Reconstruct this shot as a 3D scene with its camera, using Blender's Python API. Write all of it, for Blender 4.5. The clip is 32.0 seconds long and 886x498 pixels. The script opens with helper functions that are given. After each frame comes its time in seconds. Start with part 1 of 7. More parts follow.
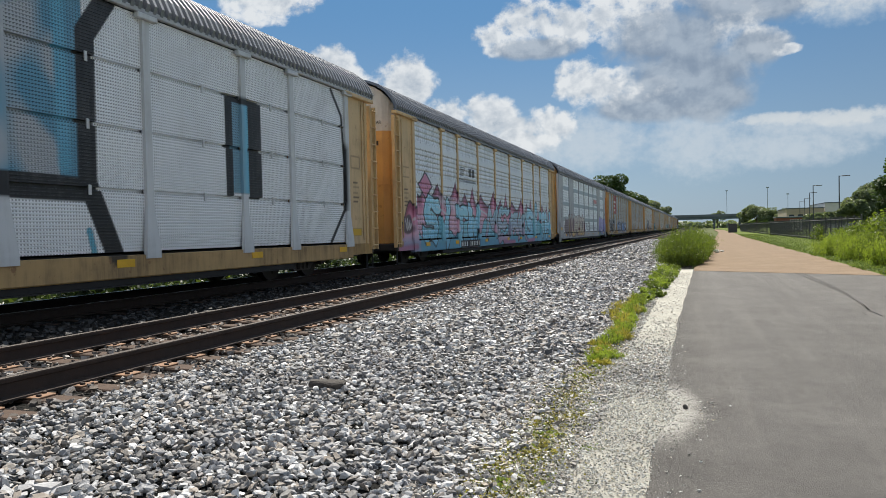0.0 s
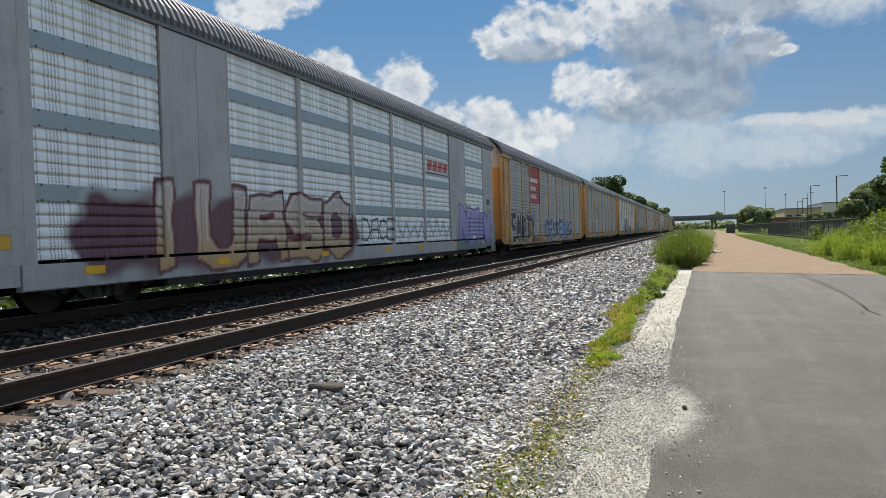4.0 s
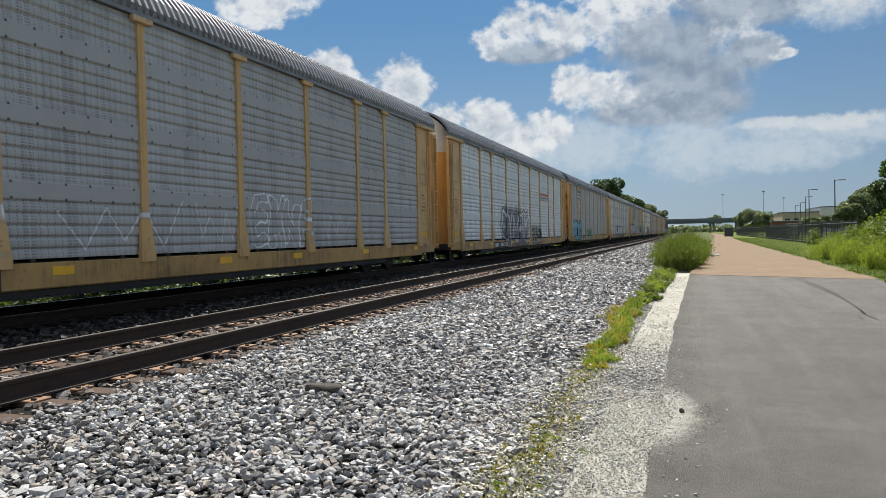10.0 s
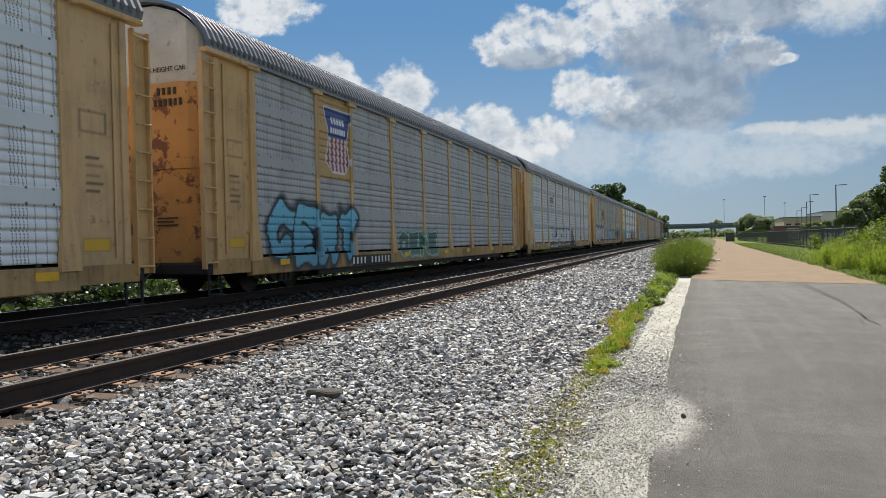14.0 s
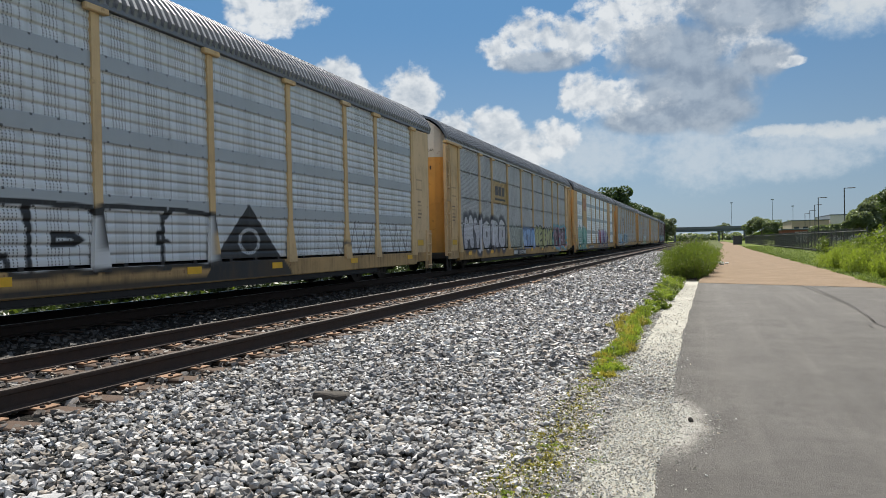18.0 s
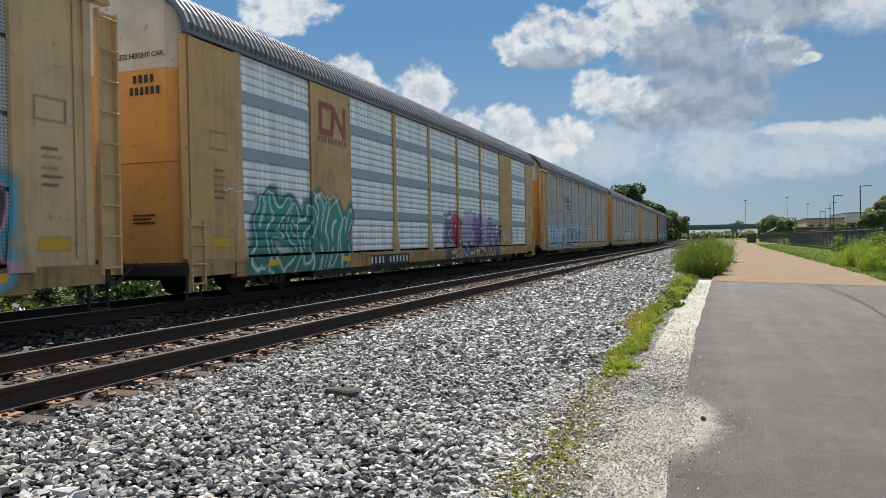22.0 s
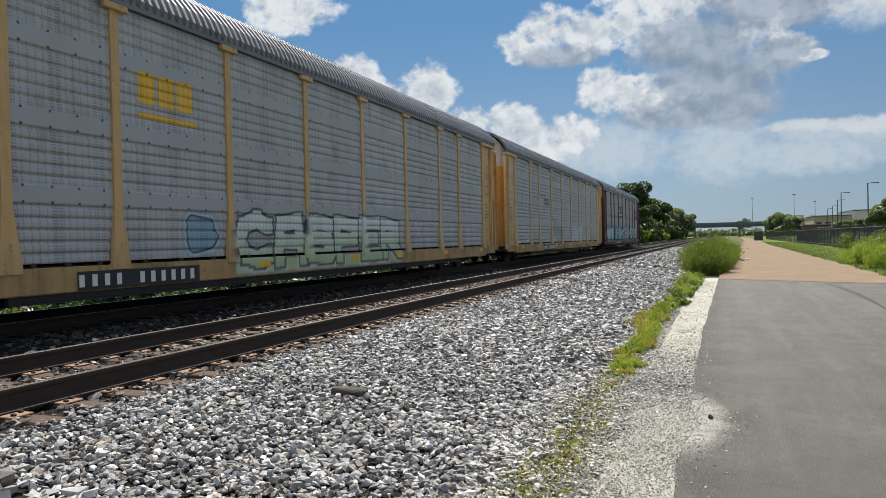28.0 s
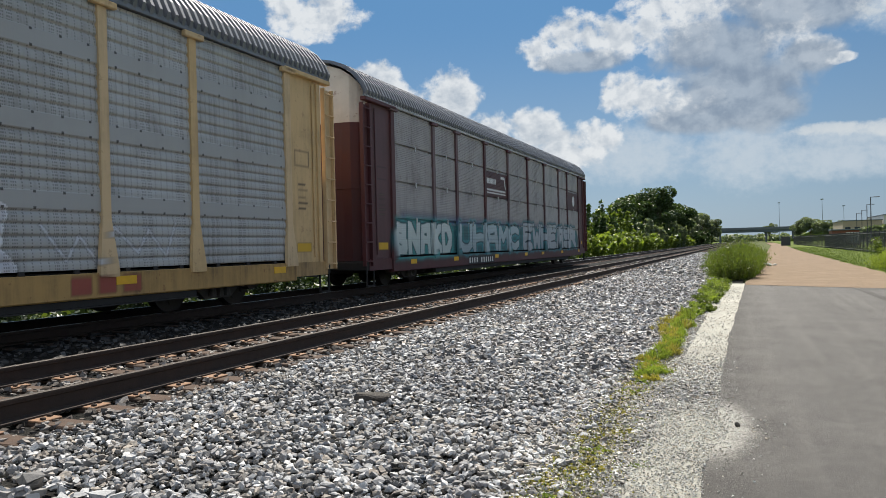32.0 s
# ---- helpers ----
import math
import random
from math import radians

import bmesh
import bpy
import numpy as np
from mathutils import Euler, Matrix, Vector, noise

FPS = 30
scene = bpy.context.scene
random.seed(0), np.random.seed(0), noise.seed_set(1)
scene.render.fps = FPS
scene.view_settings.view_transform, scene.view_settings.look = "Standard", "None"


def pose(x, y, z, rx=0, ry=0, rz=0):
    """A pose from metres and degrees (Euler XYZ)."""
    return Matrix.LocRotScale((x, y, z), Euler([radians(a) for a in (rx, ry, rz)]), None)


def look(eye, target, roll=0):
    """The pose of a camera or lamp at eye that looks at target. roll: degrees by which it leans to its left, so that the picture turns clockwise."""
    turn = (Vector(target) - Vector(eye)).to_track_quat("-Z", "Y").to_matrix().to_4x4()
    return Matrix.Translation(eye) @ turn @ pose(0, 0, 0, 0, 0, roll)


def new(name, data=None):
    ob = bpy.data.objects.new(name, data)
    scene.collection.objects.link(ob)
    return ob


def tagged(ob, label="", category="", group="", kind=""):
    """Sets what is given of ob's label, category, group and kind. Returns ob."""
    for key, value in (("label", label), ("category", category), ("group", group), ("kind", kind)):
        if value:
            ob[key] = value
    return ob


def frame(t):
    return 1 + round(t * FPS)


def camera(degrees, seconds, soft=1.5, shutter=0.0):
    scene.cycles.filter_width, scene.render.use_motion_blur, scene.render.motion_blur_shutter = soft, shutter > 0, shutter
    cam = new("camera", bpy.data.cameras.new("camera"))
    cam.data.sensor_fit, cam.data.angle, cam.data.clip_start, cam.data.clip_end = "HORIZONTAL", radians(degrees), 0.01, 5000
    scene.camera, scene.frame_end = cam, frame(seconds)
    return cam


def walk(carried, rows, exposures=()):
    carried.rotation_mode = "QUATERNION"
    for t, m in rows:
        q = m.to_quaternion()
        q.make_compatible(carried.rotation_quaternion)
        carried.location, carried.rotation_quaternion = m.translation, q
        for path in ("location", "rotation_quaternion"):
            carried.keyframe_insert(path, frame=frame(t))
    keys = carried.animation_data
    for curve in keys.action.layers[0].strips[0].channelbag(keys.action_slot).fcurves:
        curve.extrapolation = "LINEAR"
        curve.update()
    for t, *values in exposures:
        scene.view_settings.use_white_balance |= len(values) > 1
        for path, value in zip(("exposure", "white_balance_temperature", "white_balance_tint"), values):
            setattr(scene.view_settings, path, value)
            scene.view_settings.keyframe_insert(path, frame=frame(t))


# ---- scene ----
cam = camera(62.12, 32.0, soft=0.6)
EYE = Vector((0.0, 0.0, 1.5))


def aim(yaw, pitch, roll):
    """The camera's pose: degrees turned left from the track's line, raised and leant."""
    a, b = radians(yaw), radians(pitch)
    way = Vector((-math.sin(a) * math.cos(b), math.cos(a) * math.cos(b), math.sin(b)))
    return look(EYE, EYE + way, roll)


walk(cam, [
    (0.0, aim(19.064, -1.290, -1.303)),
    (0.5, aim(19.101, -1.313, -1.273)),
    (1.0, aim(19.103, -1.322, -1.328)),
    (1.5, aim(19.076, -1.306, -1.435)),
    (2.0, aim(19.048, -1.273, -1.530)),
    (2.5, aim(19.017, -1.232, -1.581)),
    (3.0, aim(18.983, -1.187, -1.601)),
    (3.5, aim(18.952, -1.141, -1.632)),
    (5.5, aim(18.977, -1.037, -1.752)),
    (6.0, aim(19.010, -1.014, -1.818)),
    (6.5, aim(19.055, -0.997, -1.827)),
    (7.0, aim(19.087, -0.961, -1.816)),
    (7.5, aim(19.090, -0.909, -1.788)),
    (8.0, aim(19.076, -0.867, -1.711)),
    (8.5, aim(19.036, -0.850, -1.615)),
    (9.0, aim(18.964, -0.878, -1.489)),
    (9.5, aim(18.880, -0.943, -1.347)),
    (10.0, aim(18.801, -1.015, -1.243)),
    (10.5, aim(18.742, -1.061, -1.170)),
    (11.0, aim(18.712, -1.064, -1.104)),
    (11.5, aim(18.705, -1.024, -1.049)),
    (12.0, aim(18.719, -0.941, -1.041)),
    (12.5, aim(18.747, -0.831, -1.090)),
    (13.0, aim(18.777, -0.734, -1.156)),
    (13.5, aim(18.818, -0.664, -1.222)),
    (14.0, aim(18.877, -0.609, -1.279)),
    (14.5, aim(18.950, -0.550, -1.320)),
    (16.5, aim(19.200, -0.327, -1.335)),
    (17.0, aim(19.240, -0.354, -1.294)),
    (17.5, aim(19.292, -0.366, -1.260)),
    (18.0, aim(19.381, -0.377, -1.213)),
    (18.5, aim(19.510, -0.403, -1.153)),
    (19.0, aim(19.656, -0.438, -1.120)),
    (19.5, aim(19.804, -0.477, -1.129)),
    (20.0, aim(19.950, -0.516, -1.131)),
    (20.5, aim(20.074, -0.548, -1.092)),
    (21.0, aim(20.171, -0.565, -1.043)),
    (21.5, aim(20.252, -0.572, -1.020)),
    (22.0, aim(20.314, -0.586, -1.024)),
    (22.5, aim(20.354, -0.621, -1.017)),
    (23.0, aim(20.371, -0.669, -1.011)),
    (23.5, aim(20.372, -0.713, -1.027)),
    (24.0, aim(20.377, -0.756, -1.034)),
    (24.5, aim(20.404, -0.788, -1.039)),
    (25.0, aim(20.452, -0.805, -1.052)),
    (25.5, aim(20.500, -0.815, -1.072)),
    (27.5, aim(20.689, -0.713, -1.301)),
    (28.0, aim(20.776, -0.646, -1.283)),
    (28.5, aim(20.868, -0.559, -1.285)),
    (29.0, aim(20.975, -0.468, -1.268)),
    (29.5, aim(21.095, -0.385, -1.255)),
    (30.0, aim(21.233, -0.314, -1.254)),
    (30.5, aim(21.403, -0.271, -1.241)),
    (31.0, aim(21.599, -0.249, -1.232)),
    (31.2, aim(21.782, -0.229, -1.235)),
    (31.5, aim(22.053, -0.198, -1.275)),
    (32.0, aim(22.533, -0.152, -1.383)),
])

# ---- light: a high sun ahead and slightly left, broken cumulus ----
SUN_AZ, SUN_EL = -13.0, 56.0          # degrees, azimuth from the track's line, to the right positive
world = bpy.data.worlds.new("world")
scene.world = world
world.use_nodes = True


class Tree:
    """Short-hand for node trees."""

    def __init__(self, tree):
        self.t = tree

    def node(self, kind, **sets):
        n = self.t.nodes.new(kind)
        for key, value in sets.items():
            if key in n.inputs:
                n.inputs[key].default_value = value
        return n

    def put(self, socket, value):
        if hasattr(value, "is_output"):
            self.t.links.new(value, socket)
        else:
            socket.default_value = value

    def math(self, op, a, b=0.0, c=0.0, clamp=False):
        n = self.t.nodes.new("ShaderNodeMath")
        n.operation, n.use_clamp = op, clamp
        for socket, value in zip(n.inputs, (a, b, c)):
            self.put(socket, value)
        return n.outputs[0]

    def noise(self, vector, scale, detail=4.0, rough=0.55, out="Fac", distort=0.0):
        n = self.t.nodes.new("ShaderNodeTexNoise")
        self.put(n.inputs["Vector"], vector)
        for key, value in (("Scale", scale), ("Detail", detail), ("Roughness", rough), ("Distortion", distort)):
            n.inputs[key].default_value = value
        return n.outputs[out]

    def ramp(self, value, *stops):
        n = self.t.nodes.new("ShaderNodeValToRGB")
        while len(n.color_ramp.elements) < len(stops):
            n.color_ramp.elements.new(0.5)
        for e, (p, c) in zip(n.color_ramp.elements, stops):
            e.position = p
            e.color = (c, c, c, 1) if isinstance(c, (int, float)) else (*c, 1)
        self.put(n.inputs[0], value)
        return n.outputs[0]

    def mix(self, fac, a, b, mode="MIX"):
        n = self.t.nodes.new("ShaderNodeMix")
        n.data_type, n.blend_type = "RGBA", mode
        self.put(n.inputs[0], fac)
        for socket, value in ((n.inputs[6], a), (n.inputs[7], b)):
            self.put(socket, (*value, 1) if isinstance(value, tuple) and len(value) == 3 else value)
        return n.outputs[2]

    def smooth(self, value, low, high):
        n = self.t.nodes.new("ShaderNodeMapRange")
        n.interpolation_type = "SMOOTHSTEP"
        self.put(n.inputs[0], value)
        n.inputs[1].default_value, n.inputs[2].default_value = low, high
        return n.outputs[0]


def build_sky():
    w = Tree(world.node_tree)
    sky = w.node("ShaderNodeTexSky")
    sky.sky_type, sky.sun_disc = "NISHITA", False
    sky.sun_elevation, sky.sun_rotation = radians(SUN_EL), radians(SUN_AZ)
    sky.air_density, sky.dust_density, sky.ozone_density = 1.0, 0.6, 1.6
    coord = w.node("ShaderNodeTexCoord").outputs["Generated"]
    split = w.node("ShaderNodeSeparateXYZ")
    w.put(split.inputs[0], coord)
    x, y, z = split.outputs
    az = w.math("MULTIPLY", w.math("ARCTAN2", x, y), 180 / math.pi)
    el = w.math("MULTIPLY", w.math("ARCSINE", z), 180 / math.pi)
    place = w.node("ShaderNodeCombineXYZ")
    w.put(place.inputs[0], az), w.put(place.inputs[1], w.math("MULTIPLY", el, 1.15))
    p = place.outputs[0]
    billow = w.noise(p, 0.32, 7, 0.54, distort=0.2)
    fluff = w.noise(p, 1.1, 6, 0.6)
    shift = w.node("ShaderNodeVectorMath")
    w.put(shift.inputs[0], p)
    shift.inputs[1].default_value = (0.35, 0.75, 0.0)
    upper = w.noise(shift.outputs[0], 0.32, 7, 0.54, distort=0.2)
    relief = w.smooth(w.math("ADD", w.math("SUBTRACT", billow, upper), w.math("MULTIPLY", w.math("SUBTRACT", fluff, 0.5), 0.10)), -0.17, 0.15)

    def heap(banks, blend):
        """The outline of some banks of cloud: azimuth, elevation, half width, half height."""
        out = None
        for a, e, wide, high in banks:
            u = w.math("MULTIPLY", w.math("SUBTRACT", az, a), 1 / wide)
            v = w.math("MULTIPLY", w.math("SUBTRACT", el, e), 1 / high)
            g = w.math("SUBTRACT", 1.0, w.math("ADD", w.math("MULTIPLY", u, u), w.math("MULTIPLY", v, v)))
            g = w.math("MAXIMUM", g, -2.0)
            out = g if out is None else w.math("SMOOTH_MAX", out, g, blend)
        return out

    bright = heap(CUMULUS, 0.3)
    grey = heap(GREY_BASES, 0.6)
    veil = heap(VEILS, 0.8)
    ragged = w.math("MULTIPLY", w.math("SUBTRACT", billow, 0.5), 4.0)
    heaped = w.math("ADD", w.math("ADD", bright, ragged), w.math("MULTIPLY", w.math("SUBTRACT", fluff, 0.5), 1.3))
    cover = w.math("MULTIPLY", w.smooth(heaped, -0.2, 0.6), 0.94)
    thick = w.smooth(w.math("ADD", heaped, w.math("MULTIPLY", w.math("SUBTRACT", fluff, 0.5), 1.5)), 0.5, 1.9)
    dull = w.smooth(w.math("ADD", grey, w.math("MULTIPLY", w.math("SUBTRACT", billow, 0.5), 2.6)), -0.6, 0.5)
    thin = w.math("MULTIPLY", w.smooth(w.math("ADD", veil, w.math("MULTIPLY", w.math("SUBTRACT", fluff, 0.5), 2.0)), -0.6, 1.2), 0.72)
    streak = w.math("MULTIPLY", w.smooth(w.math("ADD", heap(BANDS_OF_CLOUD, 0.3), w.math("ADD", w.math("MULTIPLY", w.math("SUBTRACT", billow, 0.5), 3.0), w.math("MULTIPLY", w.math("SUBTRACT", fluff, 0.5), 2.4))), -0.3, 1.0), 0.7)
    # unseen fair-weather cloud over the rest of the sky, flanks brightened as fill light
    away = w.math("MAXIMUM", w.smooth(el, 19.0, 28.0), w.smooth(w.math("ABSOLUTE", w.math("ADD", az, 10.0)), 28.0, 40.0))
    rest = w.math("MULTIPLY", w.smooth(w.noise(coord, 2.4, 7, 0.6), 0.43, 0.57), w.math("MULTIPLY", away, w.smooth(el, 3.0, 12.0)))
    # the blue, paler towards the ground and deeper to the left
    blue = w.mix(w.smooth(el, 0.0, 18.0), (0.34, 0.50, 0.67), (0.105, 0.315, 0.62))
    blue = w.mix(w.math("MULTIPLY", w.smooth(az, -8.0, 14.0), 0.35), blue, (0.13, 0.24, 0.39))
    blue = w.mix(0.25, blue, w.mix(1.0, sky.outputs[0], (0.075, 0.075, 0.075), "MULTIPLY"))
    shine = w.math("SUBTRACT", w.math("ADD", w.math("MULTIPLY", relief, 0.85), 0.40), w.math("MULTIPLY", thick, 0.62), clamp=True)
    lit = w.mix(shine, (0.38, 0.46, 0.56), (0.86, 0.89, 0.91))
    sky_colour = w.mix(thin, blue, (0.65, 0.72, 0.78))
    sky_colour = w.mix(w.math("MULTIPLY", dull, 0.88), sky_colour, w.mix(w.math("ADD", w.math("MULTIPLY", relief, 0.6), w.math("MULTIPLY", fluff, 0.4)), (0.225, 0.29, 0.385), (0.49, 0.56, 0.64)))
    sky_colour = w.mix(w.math("MULTIPLY", cover, w.math("SUBTRACT", 1.0, w.math("MULTIPLY", w.smooth(w.math("ADD", grey, w.math("MULTIPLY", w.math("SUBTRACT", fluff, 0.5), 3.0)), -0.5, 0.8), 0.85))), sky_colour, lit)
    sky_colour = w.mix(streak, sky_colour, (0.74, 0.78, 0.80))
    sky_colour = w.mix(rest, sky_colour, w.mix(w.smooth(w.noise(coord, 5.0, 5, 0.6), 0.4, 0.6), (0.46, 0.52, 0.60), (0.90, 0.92, 0.95)))
    bg = world.node_tree.nodes["Background"]
    w.put(bg.inputs[0], w.mix(w.smooth(el, -1.5, 0.0), (0.16, 0.17, 0.14), sky_colour))
    bg.inputs[1].default_value = 0.62


CUMULUS = ((-32.4, 17.6, 3.6, 2.2), (-27.6, 12.6, 2.4, 1.5), (-22.0, 11.4, 2.4, 2.2), (-24.6, 10.6, 2.4, 1.6), (-18.6, 8.8, 2.2, 1.5), (-15.6, 8.9, 2.2, 1.7), (-12.6, 7.0, 2.8, 1.7), (-10.4, 8.0, 1.8, 1.5),
           (-14.8, 14.4, 1.7, 1.1), (-12.0, 15.2, 3.2, 1.9), (-9.2, 14.9, 2.2, 1.6), (-5.6, 15.0, 2.6, 1.7), (-8.4, 11.0, 2.2, 1.9), (-6.0, 10.6, 2.8, 1.6), (-3.2, 10.2, 1.9, 1.0), (-1.2, 17.0, 6.6, 2.2), (-3.8, 14.2, 1.8, 1.2), (2.8, 14.8, 2.2, 2.2), (4.4, 13.0, 1.7, 1.1), (6.1, 12.1, 1.0, 0.4))
GREY_BASES = ((-1.8, 13.8, 4.4, 2.2), (-0.6, 11.0, 4.4, 2.0), (-2.6, 9.0, 4.4, 1.1), (1.2, 9.6, 2.4, 1.8), (3.4, 16.2, 4.8, 2.2), (-11.6, 13.7, 3.4, 0.8), (4.2, 12.6, 2.0, 1.2))
BANDS_OF_CLOUD = ((5.0, 7.5, 2.4, 0.42), (9.6, 7.25, 4.6, 0.62), (9.8, 15.2, 2.8, 1.2))
VEILS = ((0.0, 6.2, 3.6, 2.6), (6.8, 6.9, 4.2, 0.8), (11.2, 6.6, 3.9, 1.0), (10.2, 15.0, 3.4, 1.6), (-8.0, 6.6, 5.0, 2.2), (5.8, 5.4, 5.4, 1.4), (-17.0, 6.5, 8.0, 2.4))


build_sky()
sun = new("sun", bpy.data.lights.new("sun", "SUN"))
sun.data.energy, sun.data.angle, sun.data.color = 5.0, radians(0.6), (1.0, 0.93, 0.82)
a, e = radians(SUN_AZ), radians(SUN_EL)
sun.matrix_world = look((math.sin(a) * math.cos(e) * 50, math.cos(a) * math.cos(e) * 50, math.sin(e) * 50), (0, 0, 0))
scene.view_settings.exposure = 0.55

# ---- materials ----
def material(name, rough=0.8, metal=0.0):
    m = bpy.data.materials.new(name)
    m.use_nodes = True
    k = Tree(m.node_tree)
    b = m.node_tree.nodes["Principled BSDF"]
    b.inputs["Roughness"].default_value, b.inputs["Metallic"].default_value = rough, metal
    return m, k, b


def place_of(k, kind="Object"):
    return k.node("ShaderNodeTexCoord").outputs[kind]


def world_place(k):
    return k.node("ShaderNodeNewGeometry").outputs["Position"]


def bump(k, b, height, strength, distance):
    n = k.node("ShaderNodeBump")
    n.inputs["Strength"].default_value, n.inputs["Distance"].default_value = strength, distance
    k.put(n.inputs["Height"], height)
    k.put(b.inputs["Normal"], n.outputs[0])


def plain(name, colour, dark=0.7, rough=0.7, metal=0.0, scale=3.0, fine=60.0, relief=0.15, coord="Object"):
    """A painted or natural surface: blotches at one scale, grain at another."""
    m, k, b = material(name, rough, metal)
    p = place_of(k, coord) if coord == "Object" else world_place(k)
    big, grain = k.noise(p, scale, 5, 0.65), k.noise(p, fine, 4, 0.6)
    v = k.math("ADD", k.math("MULTIPLY", big, 0.65), k.math("MULTIPLY", grain, 0.35))
    low = tuple(c * dark for c in colour)
    k.put(b.inputs["Base Color"], k.ramp(v, (0.3, low), (0.55, colour), (0.75, tuple(min(1, c * 1.15) for c in colour))))
    k.put(b.inputs["Roughness"], k.ramp(grain, (0.3, max(0.05, rough - 0.12)), (0.7, min(1, rough + 0.1))))
    if relief:
        bump(k, b, grain, relief, 0.01)
    return m


def streaked(name, colour, grime=(0.06, 0.05, 0.045), rough=0.5, metal=0.0, amount=0.5, holes=False, paint=False, rust=0.0, mesh_holes=False, straps=None, vents=0.19, rust_at=0.6):
    """Weathered car steel: streaks that run down, blotches, rows of small round holes, sprayed paint."""
    m, k, b = material(name, rough, metal)
    p = place_of(k)
    s = k.node("ShaderNodeSeparateXYZ")
    k.put(s.inputs[0], p)
    info = k.node("ShaderNodeObjectInfo").outputs["Random"]
    c = k.node("ShaderNodeCombineXYZ")
    k.put(c.inputs[0], k.math("MULTIPLY", info, 40.0)), k.put(c.inputs[1], k.math("MULTIPLY", s.outputs[1], 5.0)), k.put(c.inputs[2], k.math("MULTIPLY", s.outputs[2], 0.35))
    run, blot, grain = k.noise(c.outputs[0], 1.6, 6, 0.7), k.noise(p, 0.9, 6, 0.65), k.noise(p, 45, 4, 0.6)
    dirt = k.math("MULTIPLY", k.smooth(k.math("ADD", k.math("MULTIPLY", run, 0.45), k.math("MULTIPLY", blot, 0.65)), 0.46, 0.78), amount)
    tone = k.mix(k.math("MULTIPLY", grain, 0.25), colour, tuple(x * 0.75 for x in colour))
    tone = k.mix(k.math("MULTIPLY", k.math("SUBTRACT", info, 0.5), 0.18), tone, (0.8, 0.82, 0.84))
    col = k.mix(dirt, tone, grime)
    if rust:
        col = k.mix(k.math("MULTIPLY", k.smooth(k.noise(p, 5 if rust_at > 0.55 else 2.2, 7, 0.7), rust_at, rust_at + 0.06), rust), col, (0.16, 0.06, 0.03))
    if paint:
        a = k.node("ShaderNodeAttribute")
        a.attribute_name = "paint"
        worn = k.math("MULTIPLY", a.outputs["Alpha"], k.math("SUBTRACT", 1.0, k.math("MULTIPLY", dirt, 0.35)))
        col = k.mix(worn, col, a.outputs["Color"])
    if mesh_holes:
        # sheet punched all over with small holes
        y, z = s.outputs[1], s.outputs[2]
        fy = k.math("ABSOLUTE", k.math("SUBTRACT", k.math("FRACT", k.math("MULTIPLY", y, 1 / 0.055)), 0.5))
        fz = k.math("ABSOLUTE", k.math("SUBTRACT", k.math("FRACT", k.math("MULTIPLY", z, 1 / 0.052)), 0.5))
        col = k.mix(k.math("MULTIPLY", k.math("MULTIPLY", k.math("LESS_THAN", fy, 0.24), k.math("LESS_THAN", fz, 0.22)), 0.6), col, (0.03, 0.03, 0.032))
    if holes:
        # upright rows of round vents: single rows, and closer groups of four; flat straps with bolts along their edges
        y, z = s.outputs[1], s.outputs[2]
        near = lambda v, pitch, half: k.math("LESS_THAN", k.math("ABSOLUTE", k.math("SUBTRACT", k.math("FRACT", k.math("MULTIPLY", v, 1 / pitch)), 0.5)), half / pitch)
        strap_edge = None
        for level in (1.83, 2.90, 4.03):
            d = k.math("ABSOLUTE", k.math("SUBTRACT", z, level))
            strap_edge = d if strap_edge is None else k.math("MINIMUM", strap_edge, d)
        strap = k.math("LESS_THAN", strap_edge, 0.131)
        group = k.math("GREATER_THAN", k.math("FRACT", k.math("MULTIPLY", y, 1 / 0.76)), 0.66)
        row = k.math("MAXIMUM", near(y, vents, 0.011), k.math("MULTIPLY", near(y, 0.063, 0.010), group))
        hole = k.math("MULTIPLY", k.math("MULTIPLY", row, near(z, 0.045, 0.012)), k.math("SUBTRACT", 1.0, strap))
        if straps is not None:
            bare = strap if not paint else k.math("MULTIPLY", strap, k.math("SUBTRACT", 1.0, a.outputs["Alpha"]))
            col = k.mix(k.math("MULTIPLY", bare, 0.92), col, k.mix(k.math("MULTIPLY", blot, 0.4), straps, tuple(x * 0.8 for x in straps)))
        col = k.mix(k.math("MULTIPLY", hole, 0.85 if vents > 0.15 else 0.45), col, (0.018, 0.018, 0.02))
        bolt = k.math("MULTIPLY", near(y, 0.47, 0.022), k.math("LESS_THAN", k.math("ABSOLUTE", k.math("SUBTRACT", strap_edge, 0.112)), 0.019))
        col = k.mix(k.math("MULTIPLY", bolt, 0.85), col, (0.03, 0.028, 0.028))
    k.put(b.inputs["Base Color"], col)
    k.put(b.inputs["Roughness"], k.math("ADD", k.math("MULTIPLY", dirt, 0.3), k.math("ADD", k.math("MULTIPLY", grain, 0.2), rough - 0.1)))
    bump(k, b, k.math("ADD", k.math("MULTIPLY", grain, 0.3), blot), 0.12, 0.01)
    return m


